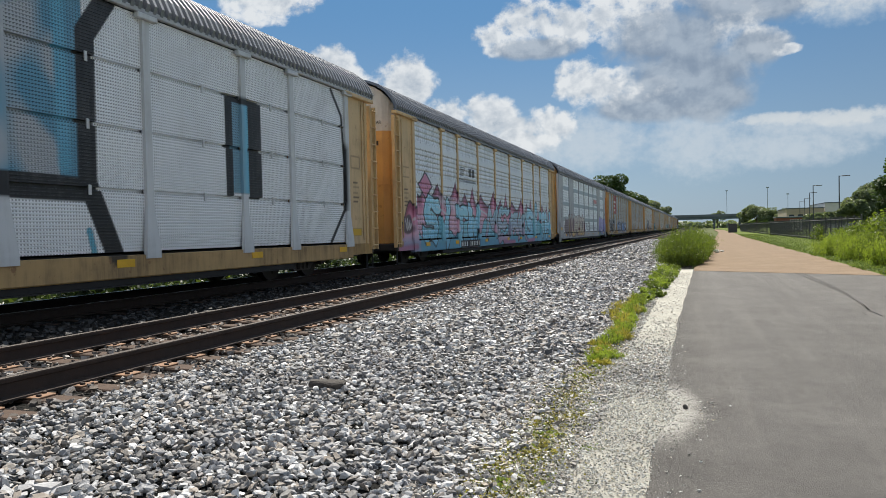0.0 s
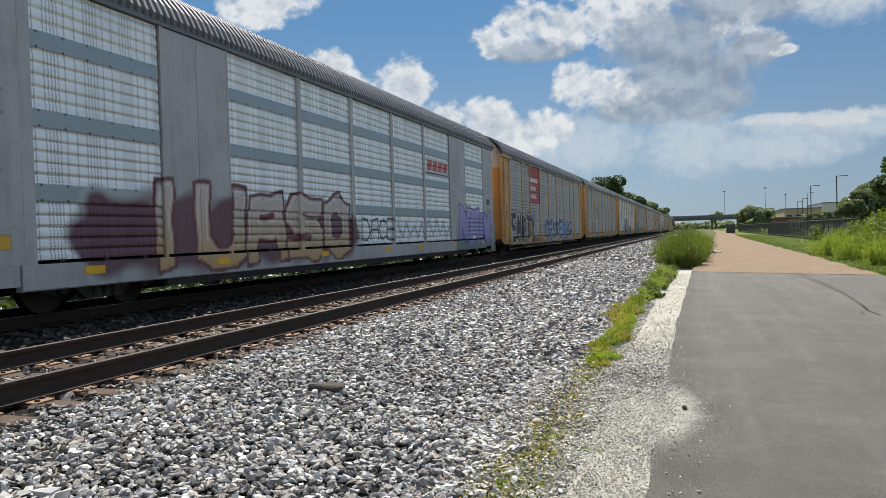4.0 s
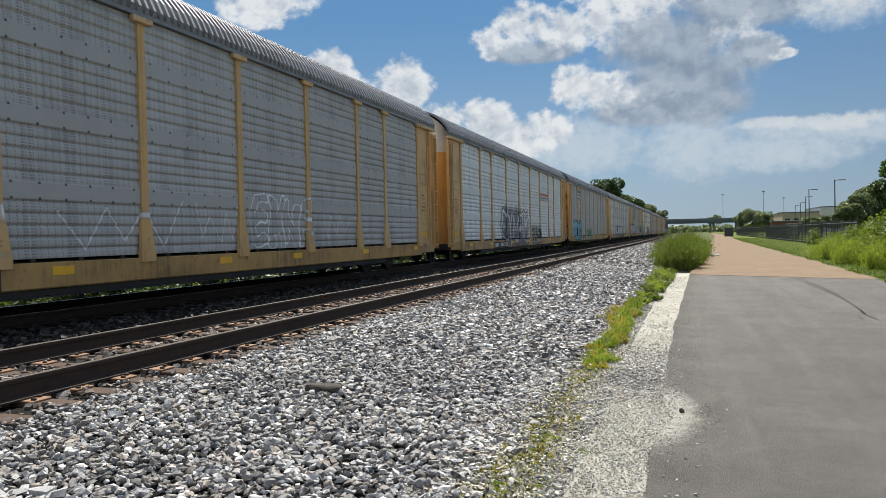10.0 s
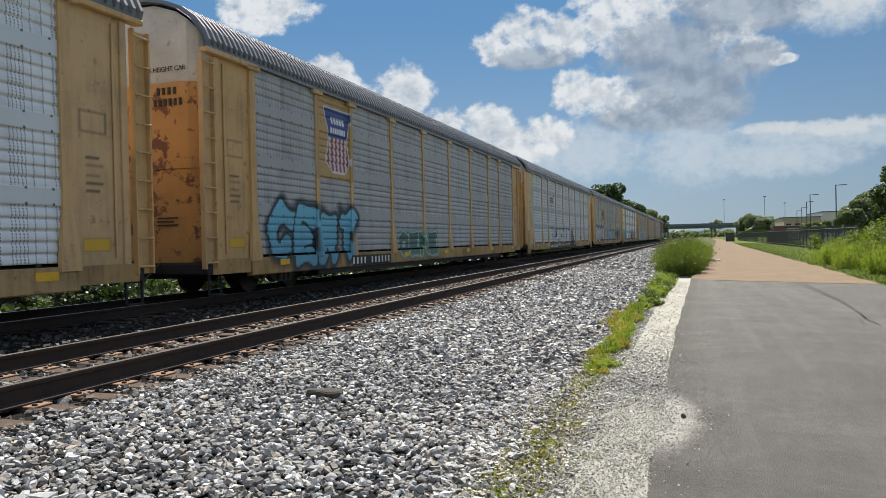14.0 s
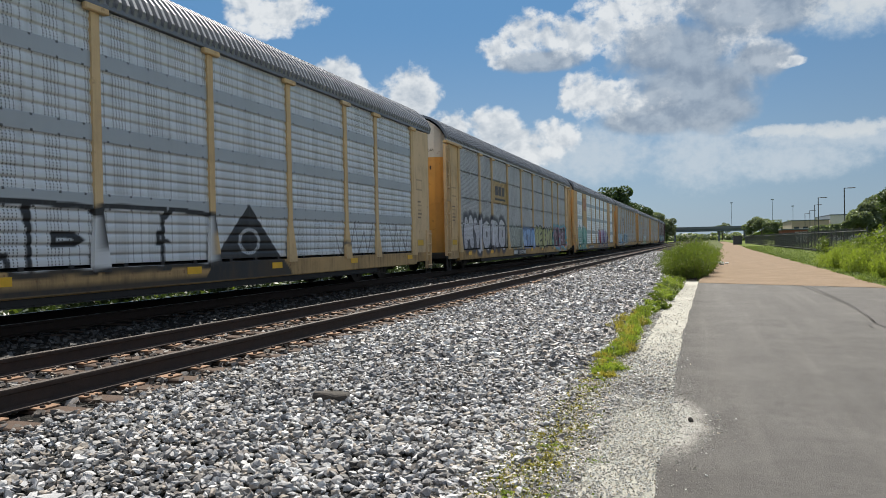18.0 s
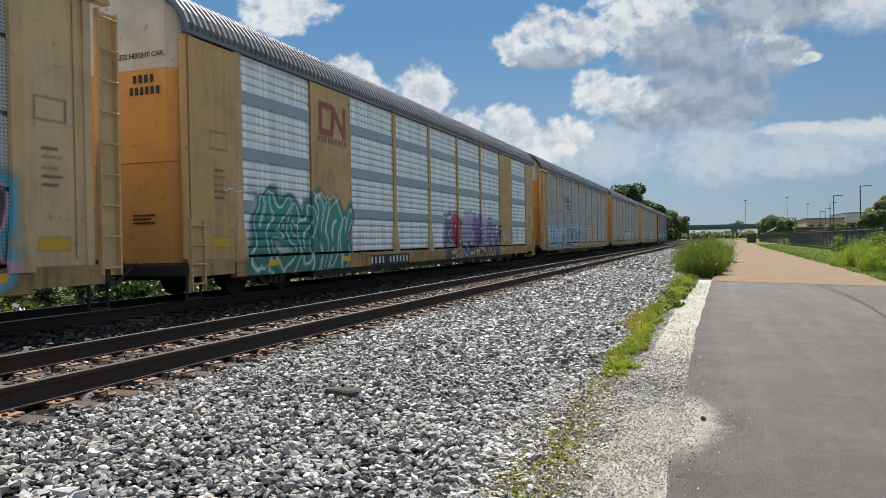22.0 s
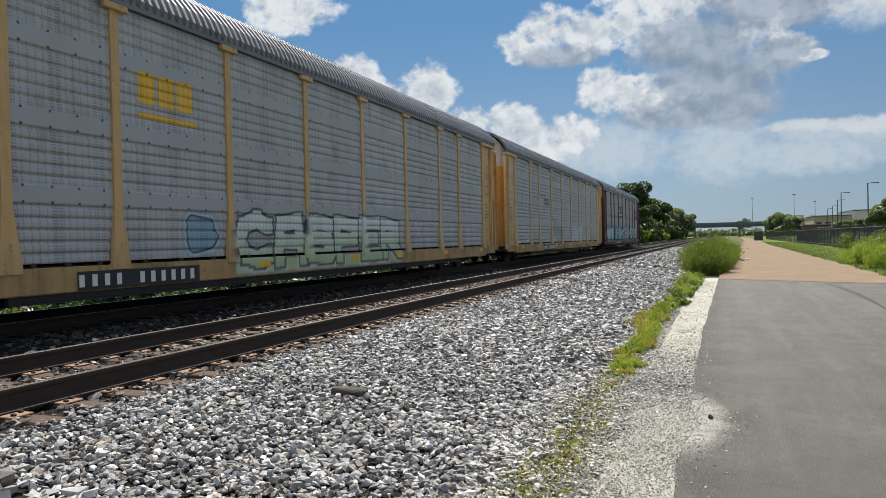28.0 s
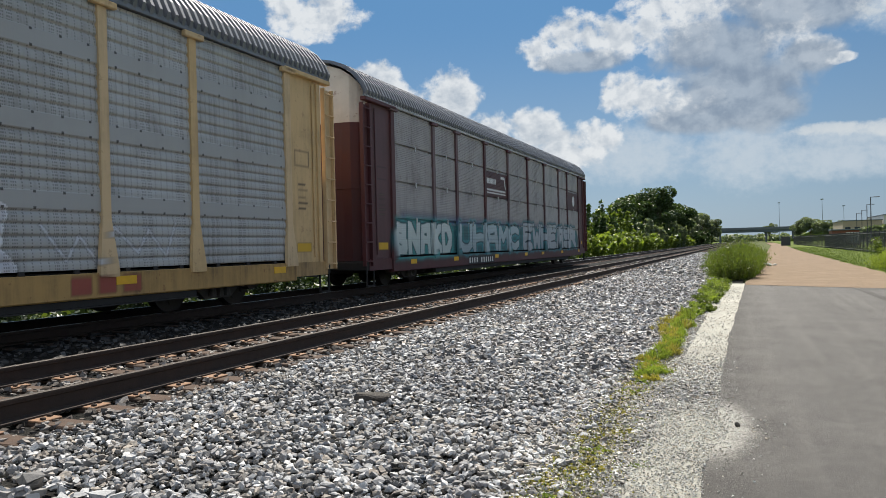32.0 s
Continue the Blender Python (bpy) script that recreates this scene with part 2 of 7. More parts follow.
GOLD = (0.57, 0.355, 0.145)
mat_gold = streaked("gold paint", GOLD, rough=0.55, amount=0.45, paint=True, rust=0.5)
mat_goldsoft = streaked("faded gold paint", (0.62, 0.43, 0.215), rough=0.6, amount=0.4, paint=True, rust=0.35)
mat_sill = streaked("grimy gold sill paint", (0.45, 0.275, 0.095), grime=(0.05, 0.04, 0.033), rough=0.6, amount=0.75, paint=True, rust=0.6)
mat_orange = streaked("yellow end paint", (0.66, 0.34, 0.075), rough=0.5, amount=0.3, rust=0.3)
mat_orangerust = streaked("rusted yellow end paint", (0.58, 0.285, 0.06), rough=0.55, amount=0.35, rust=0.95, rust_at=0.52)
mat_maroon = streaked("maroon paint", (0.085, 0.022, 0.026), rough=0.55, amount=0.35, paint=True)
mat_grey = streaked("grey car paint", (0.42, 0.43, 0.45), rough=0.5, amount=0.35, paint=True, rust=0.2)
mat_white = streaked("white paint", (0.62, 0.60, 0.56), rough=0.6, amount=0.35, rust=0.5)
mat_zinc = streaked("weathered galvanised sheet", (0.74, 0.76, 0.77), rough=0.45, metal=0.35, amount=0.42, holes=True, paint=True, straps=(0.62, 0.645, 0.655))
mat_zincdark = streaked("dark weathered galvanised sheet", (0.41, 0.408, 0.402), rough=0.5, metal=0.3, amount=0.5, holes=True, paint=True, straps=(0.38, 0.38, 0.378), vents=0.127)
mat_zincmid = streaked("grey galvanised sheet", (0.61, 0.63, 0.645), rough=0.46, metal=0.35, amount=0.4, holes=True, paint=True, straps=(0.36, 0.385, 0.41))
mat_sheetgrey = streaked("dull fine ribbed sheet", (0.40, 0.375, 0.375), rough=0.5, metal=0.25, amount=0.55, paint=True, rust=0.35)
mat_zinclight = streaked("bright galvanised sheet", (0.78, 0.80, 0.81), rough=0.40, metal=0.35, amount=0.32, holes=True, paint=True, straps=(0.74, 0.76, 0.78))
mat_zincband = streaked("bright galvanised sheet with grey straps", (0.86, 0.89, 0.90), rough=0.36, metal=0.4, amount=0.22, holes=True, paint=True, straps=(0.26, 0.33, 0.37))
mat_sheet = streaked("fine ribbed aluminium sheet", (0.88, 0.89, 0.91), rough=0.45, metal=0.2, amount=0.25, paint=True, mesh_holes=True)
mat_post = streaked("galvanised post", (0.60, 0.61, 0.62), rough=0.5, metal=0.2, amount=0.35, paint=True)
mat_mesh = streaked("dark punched sheet", (0.48, 0.49, 0.51), rough=0.5, metal=0.2, amount=0.4, paint=True, mesh_holes=True)
mat_roof = streaked("galvanised roof sheet", (0.175, 0.187, 0.212), rough=0.45, metal=0.4, amount=0.4)
mat_under = plain("black under-frame", (0.026, 0.024, 0.023), rough=0.85, scale=4)
# dust and the light the side frames catch are both in this colour
mat_bogie = plain("cast steel with dust and caught light", (0.085, 0.075, 0.068), dark=0.5, rough=0.75, scale=5)
mat_wheel = plain("wheel steel", (0.045, 0.035, 0.03), rough=0.6, metal=0.5)
mat_black = plain("black paint", (0.02, 0.02, 0.022), rough=0.6)
mat_ink = plain("stencil ink", (0.03, 0.026, 0.024), rough=0.7)
mat_letter = plain("white stencil paint", (0.70, 0.70, 0.68), rough=0.7, dark=0.85)
mat_yellow = plain("yellow reflector", (0.75, 0.42, 0.02), rough=0.5, dark=0.85)
mat_signyellow = plain("yellow plate", (0.70, 0.50, 0.03), rough=0.6)
mat_rust = plain("rail rust", (0.034, 0.021, 0.016), dark=0.55, rough=0.85, scale=9, fine=80, relief=0.3)
mat_railtop = plain("worn rail head", (0.30, 0.31, 0.33), dark=0.8, rough=0.35, metal=0.9, scale=2, relief=0.05)
mat_railold = plain("rusty rail head", (0.10, 0.085, 0.075), dark=0.6, rough=0.5, metal=0.5, scale=4)
mat_tie = plain("tie timber", (0.078, 0.048, 0.033), dark=0.45, rough=0.9, scale=5, fine=50, relief=0.5)
mat_plate = plain("tie plate", (0.26, 0.15, 0.088), dark=0.6, rough=0.8, scale=8)
mat_chip = plain("grey weathered wood", (0.07, 0.062, 0.055), dark=0.5, rough=0.9, scale=14, relief=0.6)


def leafy(name, colour, dark=0.55, scale=0.8, through_share=0.45):
    """Leaves that let some of the sun through."""
    m = plain(name, colour, dark, 0.5, 0.0, scale, 9, 0, "World")
    k = Tree(m.node_tree)
    b = m.node_tree.nodes["Principled BSDF"]
    base = b.inputs["Base Color"].links[0].from_socket
    t = k.node("ShaderNodeBsdfTranslucent")
    k.put(t.inputs[0], k.mix(1.0, base, (1.5, 1.45, 0.7), "MULTIPLY"))
    mx = k.node("ShaderNodeMixShader")
    mx.inputs[0].default_value = through_share
    k.put(mx.inputs[1], b.outputs[0]), k.put(mx.inputs[2], t.outputs[0])
    k.put(m.node_tree.nodes["Material Output"].inputs[0], mx.outputs[0])
    return m


mat_leaf = leafy("leaves", (0.115, 0.165, 0.03))
mat_leaflight = leafy("light leaves", (0.19, 0.26, 0.05), 0.7, 0.8, 0.58)
mat_leafdark = leafy("dark leaves", (0.052, 0.092, 0.027), 0.5, 0.4, 0.3)
# darker copy of the leaves: shade on the bank put into colour
mat_leafbank = leafy("bank leaves with painted shade", (0.030, 0.052, 0.018), 0.5, 0.4, 0.25)
# far leaves paled and blued to paint distance haze into their colour
mat_leafhaze = leafy("far leaves with haze tint", (0.135, 0.175, 0.12), 0.75, 0.4, 0.45)
mat_straw = leafy("dry yellow leaves", (0.29, 0.27, 0.075), 0.7, 0.8, 0.55)
mat_bark = plain("bark", (0.09, 0.07, 0.05), dark=0.5, rough=0.95, scale=6, relief=0.6)
mat_stem = plain("stems", (0.10, 0.10, 0.035), dark=0.6, rough=0.8)
# bridge concrete tinted blue-grey: the haze of distance is in its colour
mat_span = plain("haze-tinted bridge concrete", (0.13, 0.15, 0.165), dark=0.8, rough=0.85, scale=0.3, fine=6)
# mast steel lightened so that haze is painted into its colour
mat_mast = plain("haze-tinted mast steel", (0.25, 0.29, 0.33), dark=0.9, rough=0.7, scale=0.3)
mat_concrete = plain("concrete", (0.36, 0.36, 0.35), dark=0.8, rough=0.85, scale=0.5, fine=12)
mat_steelblue = plain("bridge girder paint", (0.10, 0.13, 0.15), rough=0.7, scale=0.3)
mat_brick = plain("red brick", (0.20, 0.075, 0.05), dark=0.7, rough=0.9, scale=2)
mat_wall = plain("pale wall", (0.62, 0.60, 0.56), dark=0.85, rough=0.85, scale=0.4)
mat_tan = plain("tan wall", (0.40, 0.33, 0.25), dark=0.85, rough=0.85, scale=0.4)
mat_fence = plain("black fence steel", (0.05, 0.052, 0.056), rough=0.5)
mat_glass = plain("dark glass", (0.03, 0.04, 0.05), rough=0.1)


def ground_material(name, colours, scale, fine, relief, rough=0.9, spots=None):
    m, k, b = material(name, rough)
    b.inputs["Specular IOR Level"].default_value = 0.12
    p = world_place(k)
    big, mid, grain = k.noise(p, scale, 5, 0.6), k.noise(p, scale * 7, 5, 0.6), k.noise(p, fine, 3, 0.6)
    v = k.math("ADD", k.math("MULTIPLY", big, 0.45), k.math("ADD", k.math("MULTIPLY", mid, 0.25), k.math("MULTIPLY", grain, 0.30)))
    col = k.ramp(v, (0.34, colours[0]), (0.5, colours[1]), (0.66, colours[2]))
    if spots:
        col = k.mix(k.smooth(k.noise(p, spots[0], 2, 0.5), spots[1], spots[1] + 0.06), col, spots[2])
    k.put(b.inputs["Base Color"], col)
    bump(k, b, k.math("ADD", grain, k.math("MULTIPLY", mid, 0.6)), relief[0], relief[1])
    return m


mat_ground = ground_material("dry earth and grass", ((0.05, 0.06, 0.025), (0.08, 0.10, 0.03), (0.15, 0.14, 0.08)), 0.3, 40, (0.5, 0.03))
mat_grass = ground_material("mown grass", ((0.055, 0.085, 0.013), (0.095, 0.13, 0.022), (0.15, 0.17, 0.042)), 0.25, 60, (0.5, 0.03))
mat_asphalt = ground_material("asphalt", ((0.050, 0.047, 0.044), (0.077, 0.0725, 0.068), (0.122, 0.115, 0.108)), 0.9, 130, (0.9, 0.014), 0.8, (140, 0.60, (0.21, 0.20, 0.19)))


def dust_asphalt(m):
    """Pale limestone dust trodden out of the verge in one fan, and faint lengthwise scuffs."""
    k, b = Tree(m.node_tree), m.node_tree.nodes["Principled BSDF"]
    b.inputs["Specular IOR Level"].default_value = 0.3
    b.inputs["Roughness"].default_value = 0.74
    p, base = world_place(k), b.inputs["Base Color"].links[0].from_socket
    s = k.node("ShaderNodeSeparateXYZ")
    k.put(s.inputs[0], p)
    x, y = s.outputs[0], s.outputs[1]
    u, v = k.math("MULTIPLY", k.math("ADD", x, 0.34), 1 / 0.42), k.math("MULTIPLY", k.math("SUBTRACT", y, 6.25), 1 / 1.15)
    d = k.math("ADD", k.math("MULTIPLY", u, u), k.math("MULTIPLY", v, v))
    speck = k.math("ADD", k.math("MULTIPLY", k.noise(p, 70, 4, 0.65), 1.5), k.math("MULTIPLY", k.noise(p, 4, 4, 0.6), 0.6))
    dust = k.smooth(k.math("SUBTRACT", k.math("ADD", speck, 0.0), k.math("MULTIPLY", d, 0.85)), 0.22, 0.95)
    edge = k.math("MULTIPLY", k.smooth(k.math("SUBTRACT", k.noise(p, 60, 4, 0.65), k.math("MULTIPLY", k.math("ADD", x, 0.30), 5.0)), 0.5, 0.7), 0.3)
    c = k.node("ShaderNodeCombineXYZ")
    k.put(c.inputs[0], k.math("MULTIPLY", x, 3.0)), k.put(c.inputs[1], k.math("MULTIPLY", y, 0.12))
    scuff = k.math("MULTIPLY", k.smooth(k.noise(c.outputs[0], 1.0, 5, 0.6), 0.45, 0.7), 0.30)
    col = k.mix(scuff, base, (0.16, 0.15, 0.14))
    col = k.mix(k.math("MAXIMUM", k.math("MULTIPLY", dust, 0.9), k.math("MULTIPLY", edge, k.smooth(y, 20.0, 10.0))), col, (0.46, 0.45, 0.41))
    k.put(b.inputs["Base Color"], col)


dust_asphalt(mat_asphalt)
mat_redgravel = ground_material("reddish fines", ((0.17, 0.128, 0.088), (0.215, 0.158, 0.108), (0.27, 0.21, 0.152)), 0.9, 120, (0.2, 0.008), 0.9, (26, 0.60, (0.12, 0.09, 0.066)))
mat_fines = ground_material("pale limestone fines", ((0.28, 0.27, 0.235), (0.39, 0.38, 0.335), (0.52, 0.51, 0.46)), 0.8, 150, (0.6, 0.015))
# bed coloured near-black so gaps between stones read as shade
mat_bedshade = ground_material("ballast bed", ((0.006, 0.006, 0.006), (0.014, 0.014, 0.013), (0.05, 0.048, 0.045)), 1.2, 30, (1.0, 0.06))
# oil and the train's shade are both painted into this dark tone
mat_oilyshade = ground_material("oily ballast darkened by painted shade", ((0.006, 0.006, 0.006), (0.013, 0.013, 0.012), (0.035, 0.033, 0.032)), 1.2, 30, (1.0, 0.05))


def stone_material(name, low, mid, high):
    m, k, b = material(name, 0.62)
    b.inputs["Specular IOR Level"].default_value = 0.35
    geo = k.node("ShaderNodeNewGeometry")
    r = geo.outputs["Random Per Island"]
    grain = k.noise(geo.outputs["Position"], 90, 4, 0.6)
    col = k.ramp(k.math("ADD", k.math("MULTIPLY", r, 0.8), k.math("MULTIPLY", grain, 0.2)), (0.06, low), (0.3, mid), (0.42, (mid[0] * 1.25, mid[1] * 1.1, mid[2] * 0.95)), (0.6, (mid[0] * 1.1, mid[1] * 1.15, mid[2] * 1.25)), (0.92, high))
    # stretches of older, dirtier stone
    age = k.smooth(k.math("ADD", k.math("MULTIPLY", k.noise(geo.outputs["Position"], 0.9, 4, 0.6), 0.6), k.math("MULTIPLY", k.noise(geo.outputs["Position"], 4.0, 3, 0.6), 0.4)), 0.40, 0.62)
    col = k.mix(k.math("MULTIPLY", age, 0.62), col, k.mix(1.0, col, (0.42, 0.42, 0.45), "MULTIPLY"))
    k.put(b.inputs["Base Color"], col)
    bump(k, b, grain, 0.4, 0.01)
    return m


mat_stone = stone_material("crushed granite", (0.045, 0.045, 0.048), (0.27, 0.265, 0.256), (0.78, 0.775, 0.76))
mat_trackstone = stone_material("rust-dusted crushed stone", (0.025, 0.022, 0.02), (0.125, 0.108, 0.095), (0.42, 0.39, 0.36))
# oily stone, also darkened for the shade beside the train
mat_shadestone = stone_material("oily crushed stone with painted shade", (0.012, 0.012, 0.012), (0.03, 0.029, 0.028), (0.12, 0.115, 0.11))
mat_gravel = stone_material("mixed pale gravel", (0.10, 0.095, 0.085), (0.36, 0.345, 0.31), (0.74, 0.73, 0.69))
mat_pebble = stone_material("limestone chippings", (0.20, 0.20, 0.18), (0.42, 0.42, 0.38), (0.66, 0.66, 0.61))

# ---- mesh tools ----
def mesh_from(name, verts, faces, mats=(), index=None, smooth=False):
    me = bpy.data.meshes.new(name)
    me.from_pydata([tuple(v) for v in verts], [], [tuple(f) for f in faces])
    for m in mats:
        me.materials.append(m)
    if index is not None:
        me.polygons.foreach_set("material_index", np.asarray(index, dtype=np.int32))
    if smooth:
        me.polygons.foreach_set("use_smooth", np.ones(len(me.polygons), dtype=bool))
    me.update()
    return me


def from_bm(name, bm, mat):
    me = bpy.data.meshes.new(name)
    bm.to_mesh(me)
    bm.free()
    for m in mat if isinstance(mat, (tuple, list)) else (mat,):
        me.materials.append(m)
    return me


def part(name, data, mat=None, parent=None, label="", at=None):
    """Links a bmesh or a mesh as one object under a thing or a part."""
    me = data if isinstance(data, bpy.types.Mesh) else from_bm(name, data, mat)
    ob = new(name, me)
    if parent is not None:
        ob.parent = parent
    if at is not None:
        ob.matrix_basis = at
    if label:
        ob["label"] = label
    return ob


def thing(name, at, label, category, group="", kind=""):
    ob = new(name)
    ob.empty_display_size = 0.2
    ob.matrix_basis = at
    return tagged(ob, label, category, group, kind)


def add_box(bm, lo, hi, bevel=0.0):
    """An upright box between two corners, its edges rounded by bevel."""
    lo, hi = Vector(lo), Vector(hi)
    r = bmesh.ops.create_cube(bm, size=1.0, matrix=Matrix.Translation((lo + hi) / 2) @ Matrix.Diagonal((*(hi - lo), 1)))
    if bevel:
        edges = {e for v in r["verts"] for e in v.link_edges}
        bmesh.ops.bevel(bm, geom=list(edges), offset=bevel, segments=1, affect="EDGES", profile=0.5)
    return bm


def box(lo, hi, bevel=0.0):
    return add_box(bmesh.new(), lo, hi, bevel)


def add_rod(bm, a, b, r, n=8, r2=None):
    a, b = Vector(a), Vector(b)
    way = b - a
    m = Matrix.Translation((a + b) / 2) @ way.to_track_quat("Z", "Y").to_matrix().to_4x4()
    bmesh.ops.create_cone(bm, cap_ends=True, segments=n, radius1=r, radius2=r if r2 is None else r2, depth=way.length, matrix=m)
    return bm


def prism(profile, axis, lo, hi):
    """A closed outline swept straight from lo to hi along axis 'x' or 'y'."""
    n = len(profile)
    verts = []
    for s in (lo, hi):
        for a, b in profile:
            verts.append((s, a, b) if axis == "x" else (a, s, b))
    faces = [(i, (i + 1) % n, n + (i + 1) % n, n + i) for i in range(n)] + [tuple(range(n))[::-1], tuple(range(n, 2 * n))]
    bm = bmesh.new()
    vs = [bm.verts.new(v) for v in verts]
    for f in faces:
        bm.faces.new([vs[i] for i in f])
    bmesh.ops.recalc_face_normals(bm, faces=bm.faces)
    return bm


def letters(text, size, spread=1.0):
    """A flat, thin mesh of some words, centred, in the x-y plane."""
    cu = bpy.data.curves.new("letters", "FONT")
    cu.body, cu.size, cu.align_x, cu.align_y, cu.extrude, cu.resolution_u, cu.space_character = text, size, "CENTER", "CENTER", 0.002, 2, spread
    ob = bpy.data.objects.new("letters", cu)
    scene.collection.objects.link(ob)
    me = bpy.data.meshes.new_from_object(ob)
    bpy.data.objects.remove(ob)
    bpy.data.curves.remove(cu)
    me.materials.clear()
    return me

# ---- ground, paths and tracks ----
RAIL_TOP = 0.444
TRACK_NEAR, TRACK_FAR = -5.88, -10.43        # track centre lines


def strip(name, xs, ys, height, mat, label, category, kind="structure", wave=0.0):
    """A ground sheet over a grid of x and y with a height for every place."""
    verts = [(x, y, height(x, y) + (wave * noise.noise((x * 1.7, y * 1.7, 3.1)) if wave else 0)) for y in ys for x in xs]
    n = len(xs)
    faces = [(j * n + i, j * n + i + 1, (j + 1) * n + i + 1, (j + 1) * n + i) for j in range(len(ys) - 1) for i in range(n - 1)]
    return tagged(new(name, mesh_from(name, verts, faces, (mat,), smooth=True)), label, category, kind=kind)


def steps(lo, hi, near, grow):
    """Places that lie near apart at lo and grow wider apart."""
    out, d = [lo], near
    while out[-1] < hi:
        out.append(min(hi, out[-1] + d))
        d *= grow
    return out


def bed_height(x, y=0.0):
    knots = ((-60, -0.12), (-14.2, -0.12), (-12.6, 0.18), (-11.9, 0.215), (-4.55, 0.215), (-4.1, 0.19), (-2.6, 0.075), (-1.5, 0.005), (-0.9, -0.02), (60, -0.02))
    for (a, za), (b, zb) in zip(knots, knots[1:]):
        if x <= b:
            return za + (zb - za) * (x - a) / (b - a)
    return -0.02


far = [-3000, -800, -300, -120, -60, -30, -20, -16, -14.5, -13, -1.0, 0, 10, 30, 60, 120, 300, 800, 3000]
strip("ground", far, [-900, -300, -60, -20, 0, 10, 25, 40, 60, 90, 140, 220, 350, 600, 1200, 2500, 4500], lambda x, y: -0.13, mat_ground, "dry earth with patchy grass beside the tracks", "ground")
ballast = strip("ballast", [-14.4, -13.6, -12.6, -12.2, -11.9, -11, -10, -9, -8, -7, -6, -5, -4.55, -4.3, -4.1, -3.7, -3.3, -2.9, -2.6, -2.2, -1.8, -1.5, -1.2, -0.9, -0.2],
                [-440, -200, -90] + steps(-40, 900, 0.5, 1.02), lambda x, y: bed_height(x), mat_bedshade, "near-black bed painted for the shade between ballast stones, sloping down to the path", "ballast", wave=0.015)
strip("oily_ballast", [-12.5, -12, -11, -10, -9, -8.2, -7.7], [-440, -200, -90] + steps(-40, 900, 0.5, 1.02), lambda x, y: bed_height(x) + (0.022 if -12.4 < x < -7.8 else -0.03), mat_oilyshade, "oily far-track ballast with the shade of the train in its colour", "ballast", wave=0.015)


def path_edge(y):
    """The ragged left edge of the asphalt; a spill of fines bites into it near y = 6.3."""
    return -0.30 + 0.012 * math.sin(y * 1.9) + 0.008 * math.sin(y * 7.3) + 0.12 * math.exp(-((y - 6.1) / 0.5) ** 2) + 0.17 * max(0.0, min(1.0, (y - 12) / 14))


def sheet_between(name, left, right, ys, z, mat, label, category, columns=6, thick=0.05, skew=0.0):
    verts, faces, n = [], [], columns + 1
    for y in ys:
        for i in range(n):
            x = left(y) + (right(y) - left(y)) * i / columns
            verts.append((x, y - skew * (x - left(y)), z + 0.0015 * noise.noise((x * 0.6, y * 0.6, 9))))
    faces = [(j * n + i, j * n + i + 1, (j + 1) * n + i + 1, (j + 1) * n + i) for j in range(len(ys) - 1) for i in range(columns)]
    base = len(verts)
    for k, y in enumerate(ys):       # the broken outer edge
        verts.append((left(y) - 0.01, y, z - thick))
    faces += [(base + j, j * n, (j + 1) * n, base + j + 1) for j in range(len(ys) - 1)]
    return tagged(new(name, mesh_from(name, verts, faces, (mat,), smooth=True)), label, category, kind="structure")


ys_near = [-12 + 0.12 * i for i in range(int(39.4 / 0.12) + 1)]
sheet_between("pavement", path_edge, lambda y: 5.4, ys_near, 0.012, mat_asphalt, "dark grey asphalt path with a ragged edge and pale scuffs", "path", 8)
sheet_between("fines_strip", lambda y: float(np.interp(y, (6, 12), (-1.08, -0.9))) + 0.05 * math.sin(y * 0.9) + 0.04 * math.sin(y * 2.3), lambda y: path_edge(y) + 0.02, ys_near, -0.006, mat_fines, "pale limestone fines along the asphalt edge", "gravel strip", 4)
red_left = lambda y: float(np.interp(y, (25, 30, 66, 190, 350), (-0.15, 0.0, 1.2, 5.0, 7.0))) + 0.05 * math.sin(y * 1.3)
red_right = lambda y: float(np.interp(y, (23, 37, 52, 97, 190, 350), (5.0, 5.3, 5.4, 5.8, 7.9, 10.0))) + 0.10 * math.sin(y * 1.1) + 0.06 * math.sin(y * 3.1)
sheet_between("gravel_path", red_left, red_right, [26.2 + 0.5 * i for i in range(39)] + [46 + 4 * i for i in range(75)], 0.02, mat_redgravel, "reddish-brown compacted gravel path", "path", 6, skew=0.55)
sheet_between("grass_verge", lambda y: red_right(y) - 0.03 + 0.08 * math.sin(y), lambda y: 60.0, [20 + 2 * i for i in range(60)] + [140 + 20 * i for i in range(30)], 0.03, mat_grass, "mown green grass verge by the fence", "grass", 10)
sheet_between("lineside_grass", lambda y: -80.0, lambda y: -13.8 + 0.2 * math.sin(y * 0.5), [57 + 3 * i for i in range(51)] + [212 + 20 * i for i in range(30)], 0.0, mat_grass, "bright green grass beyond the tracks", "grass", 12)


RAIL_PROFILE = ((-0.035, 0), (-0.037, -0.012), (-0.033, -0.038), (-0.010, -0.050), (-0.008, -0.145), (-0.070, -0.165), (-0.070, -0.180),
                (0.070, -0.180), (0.070, -0.165), (0.008, -0.145), (0.010, -0.050), (0.033, -0.038), (0.037, -0.012), (0.035, 0))
TIE_STEP = 0.5


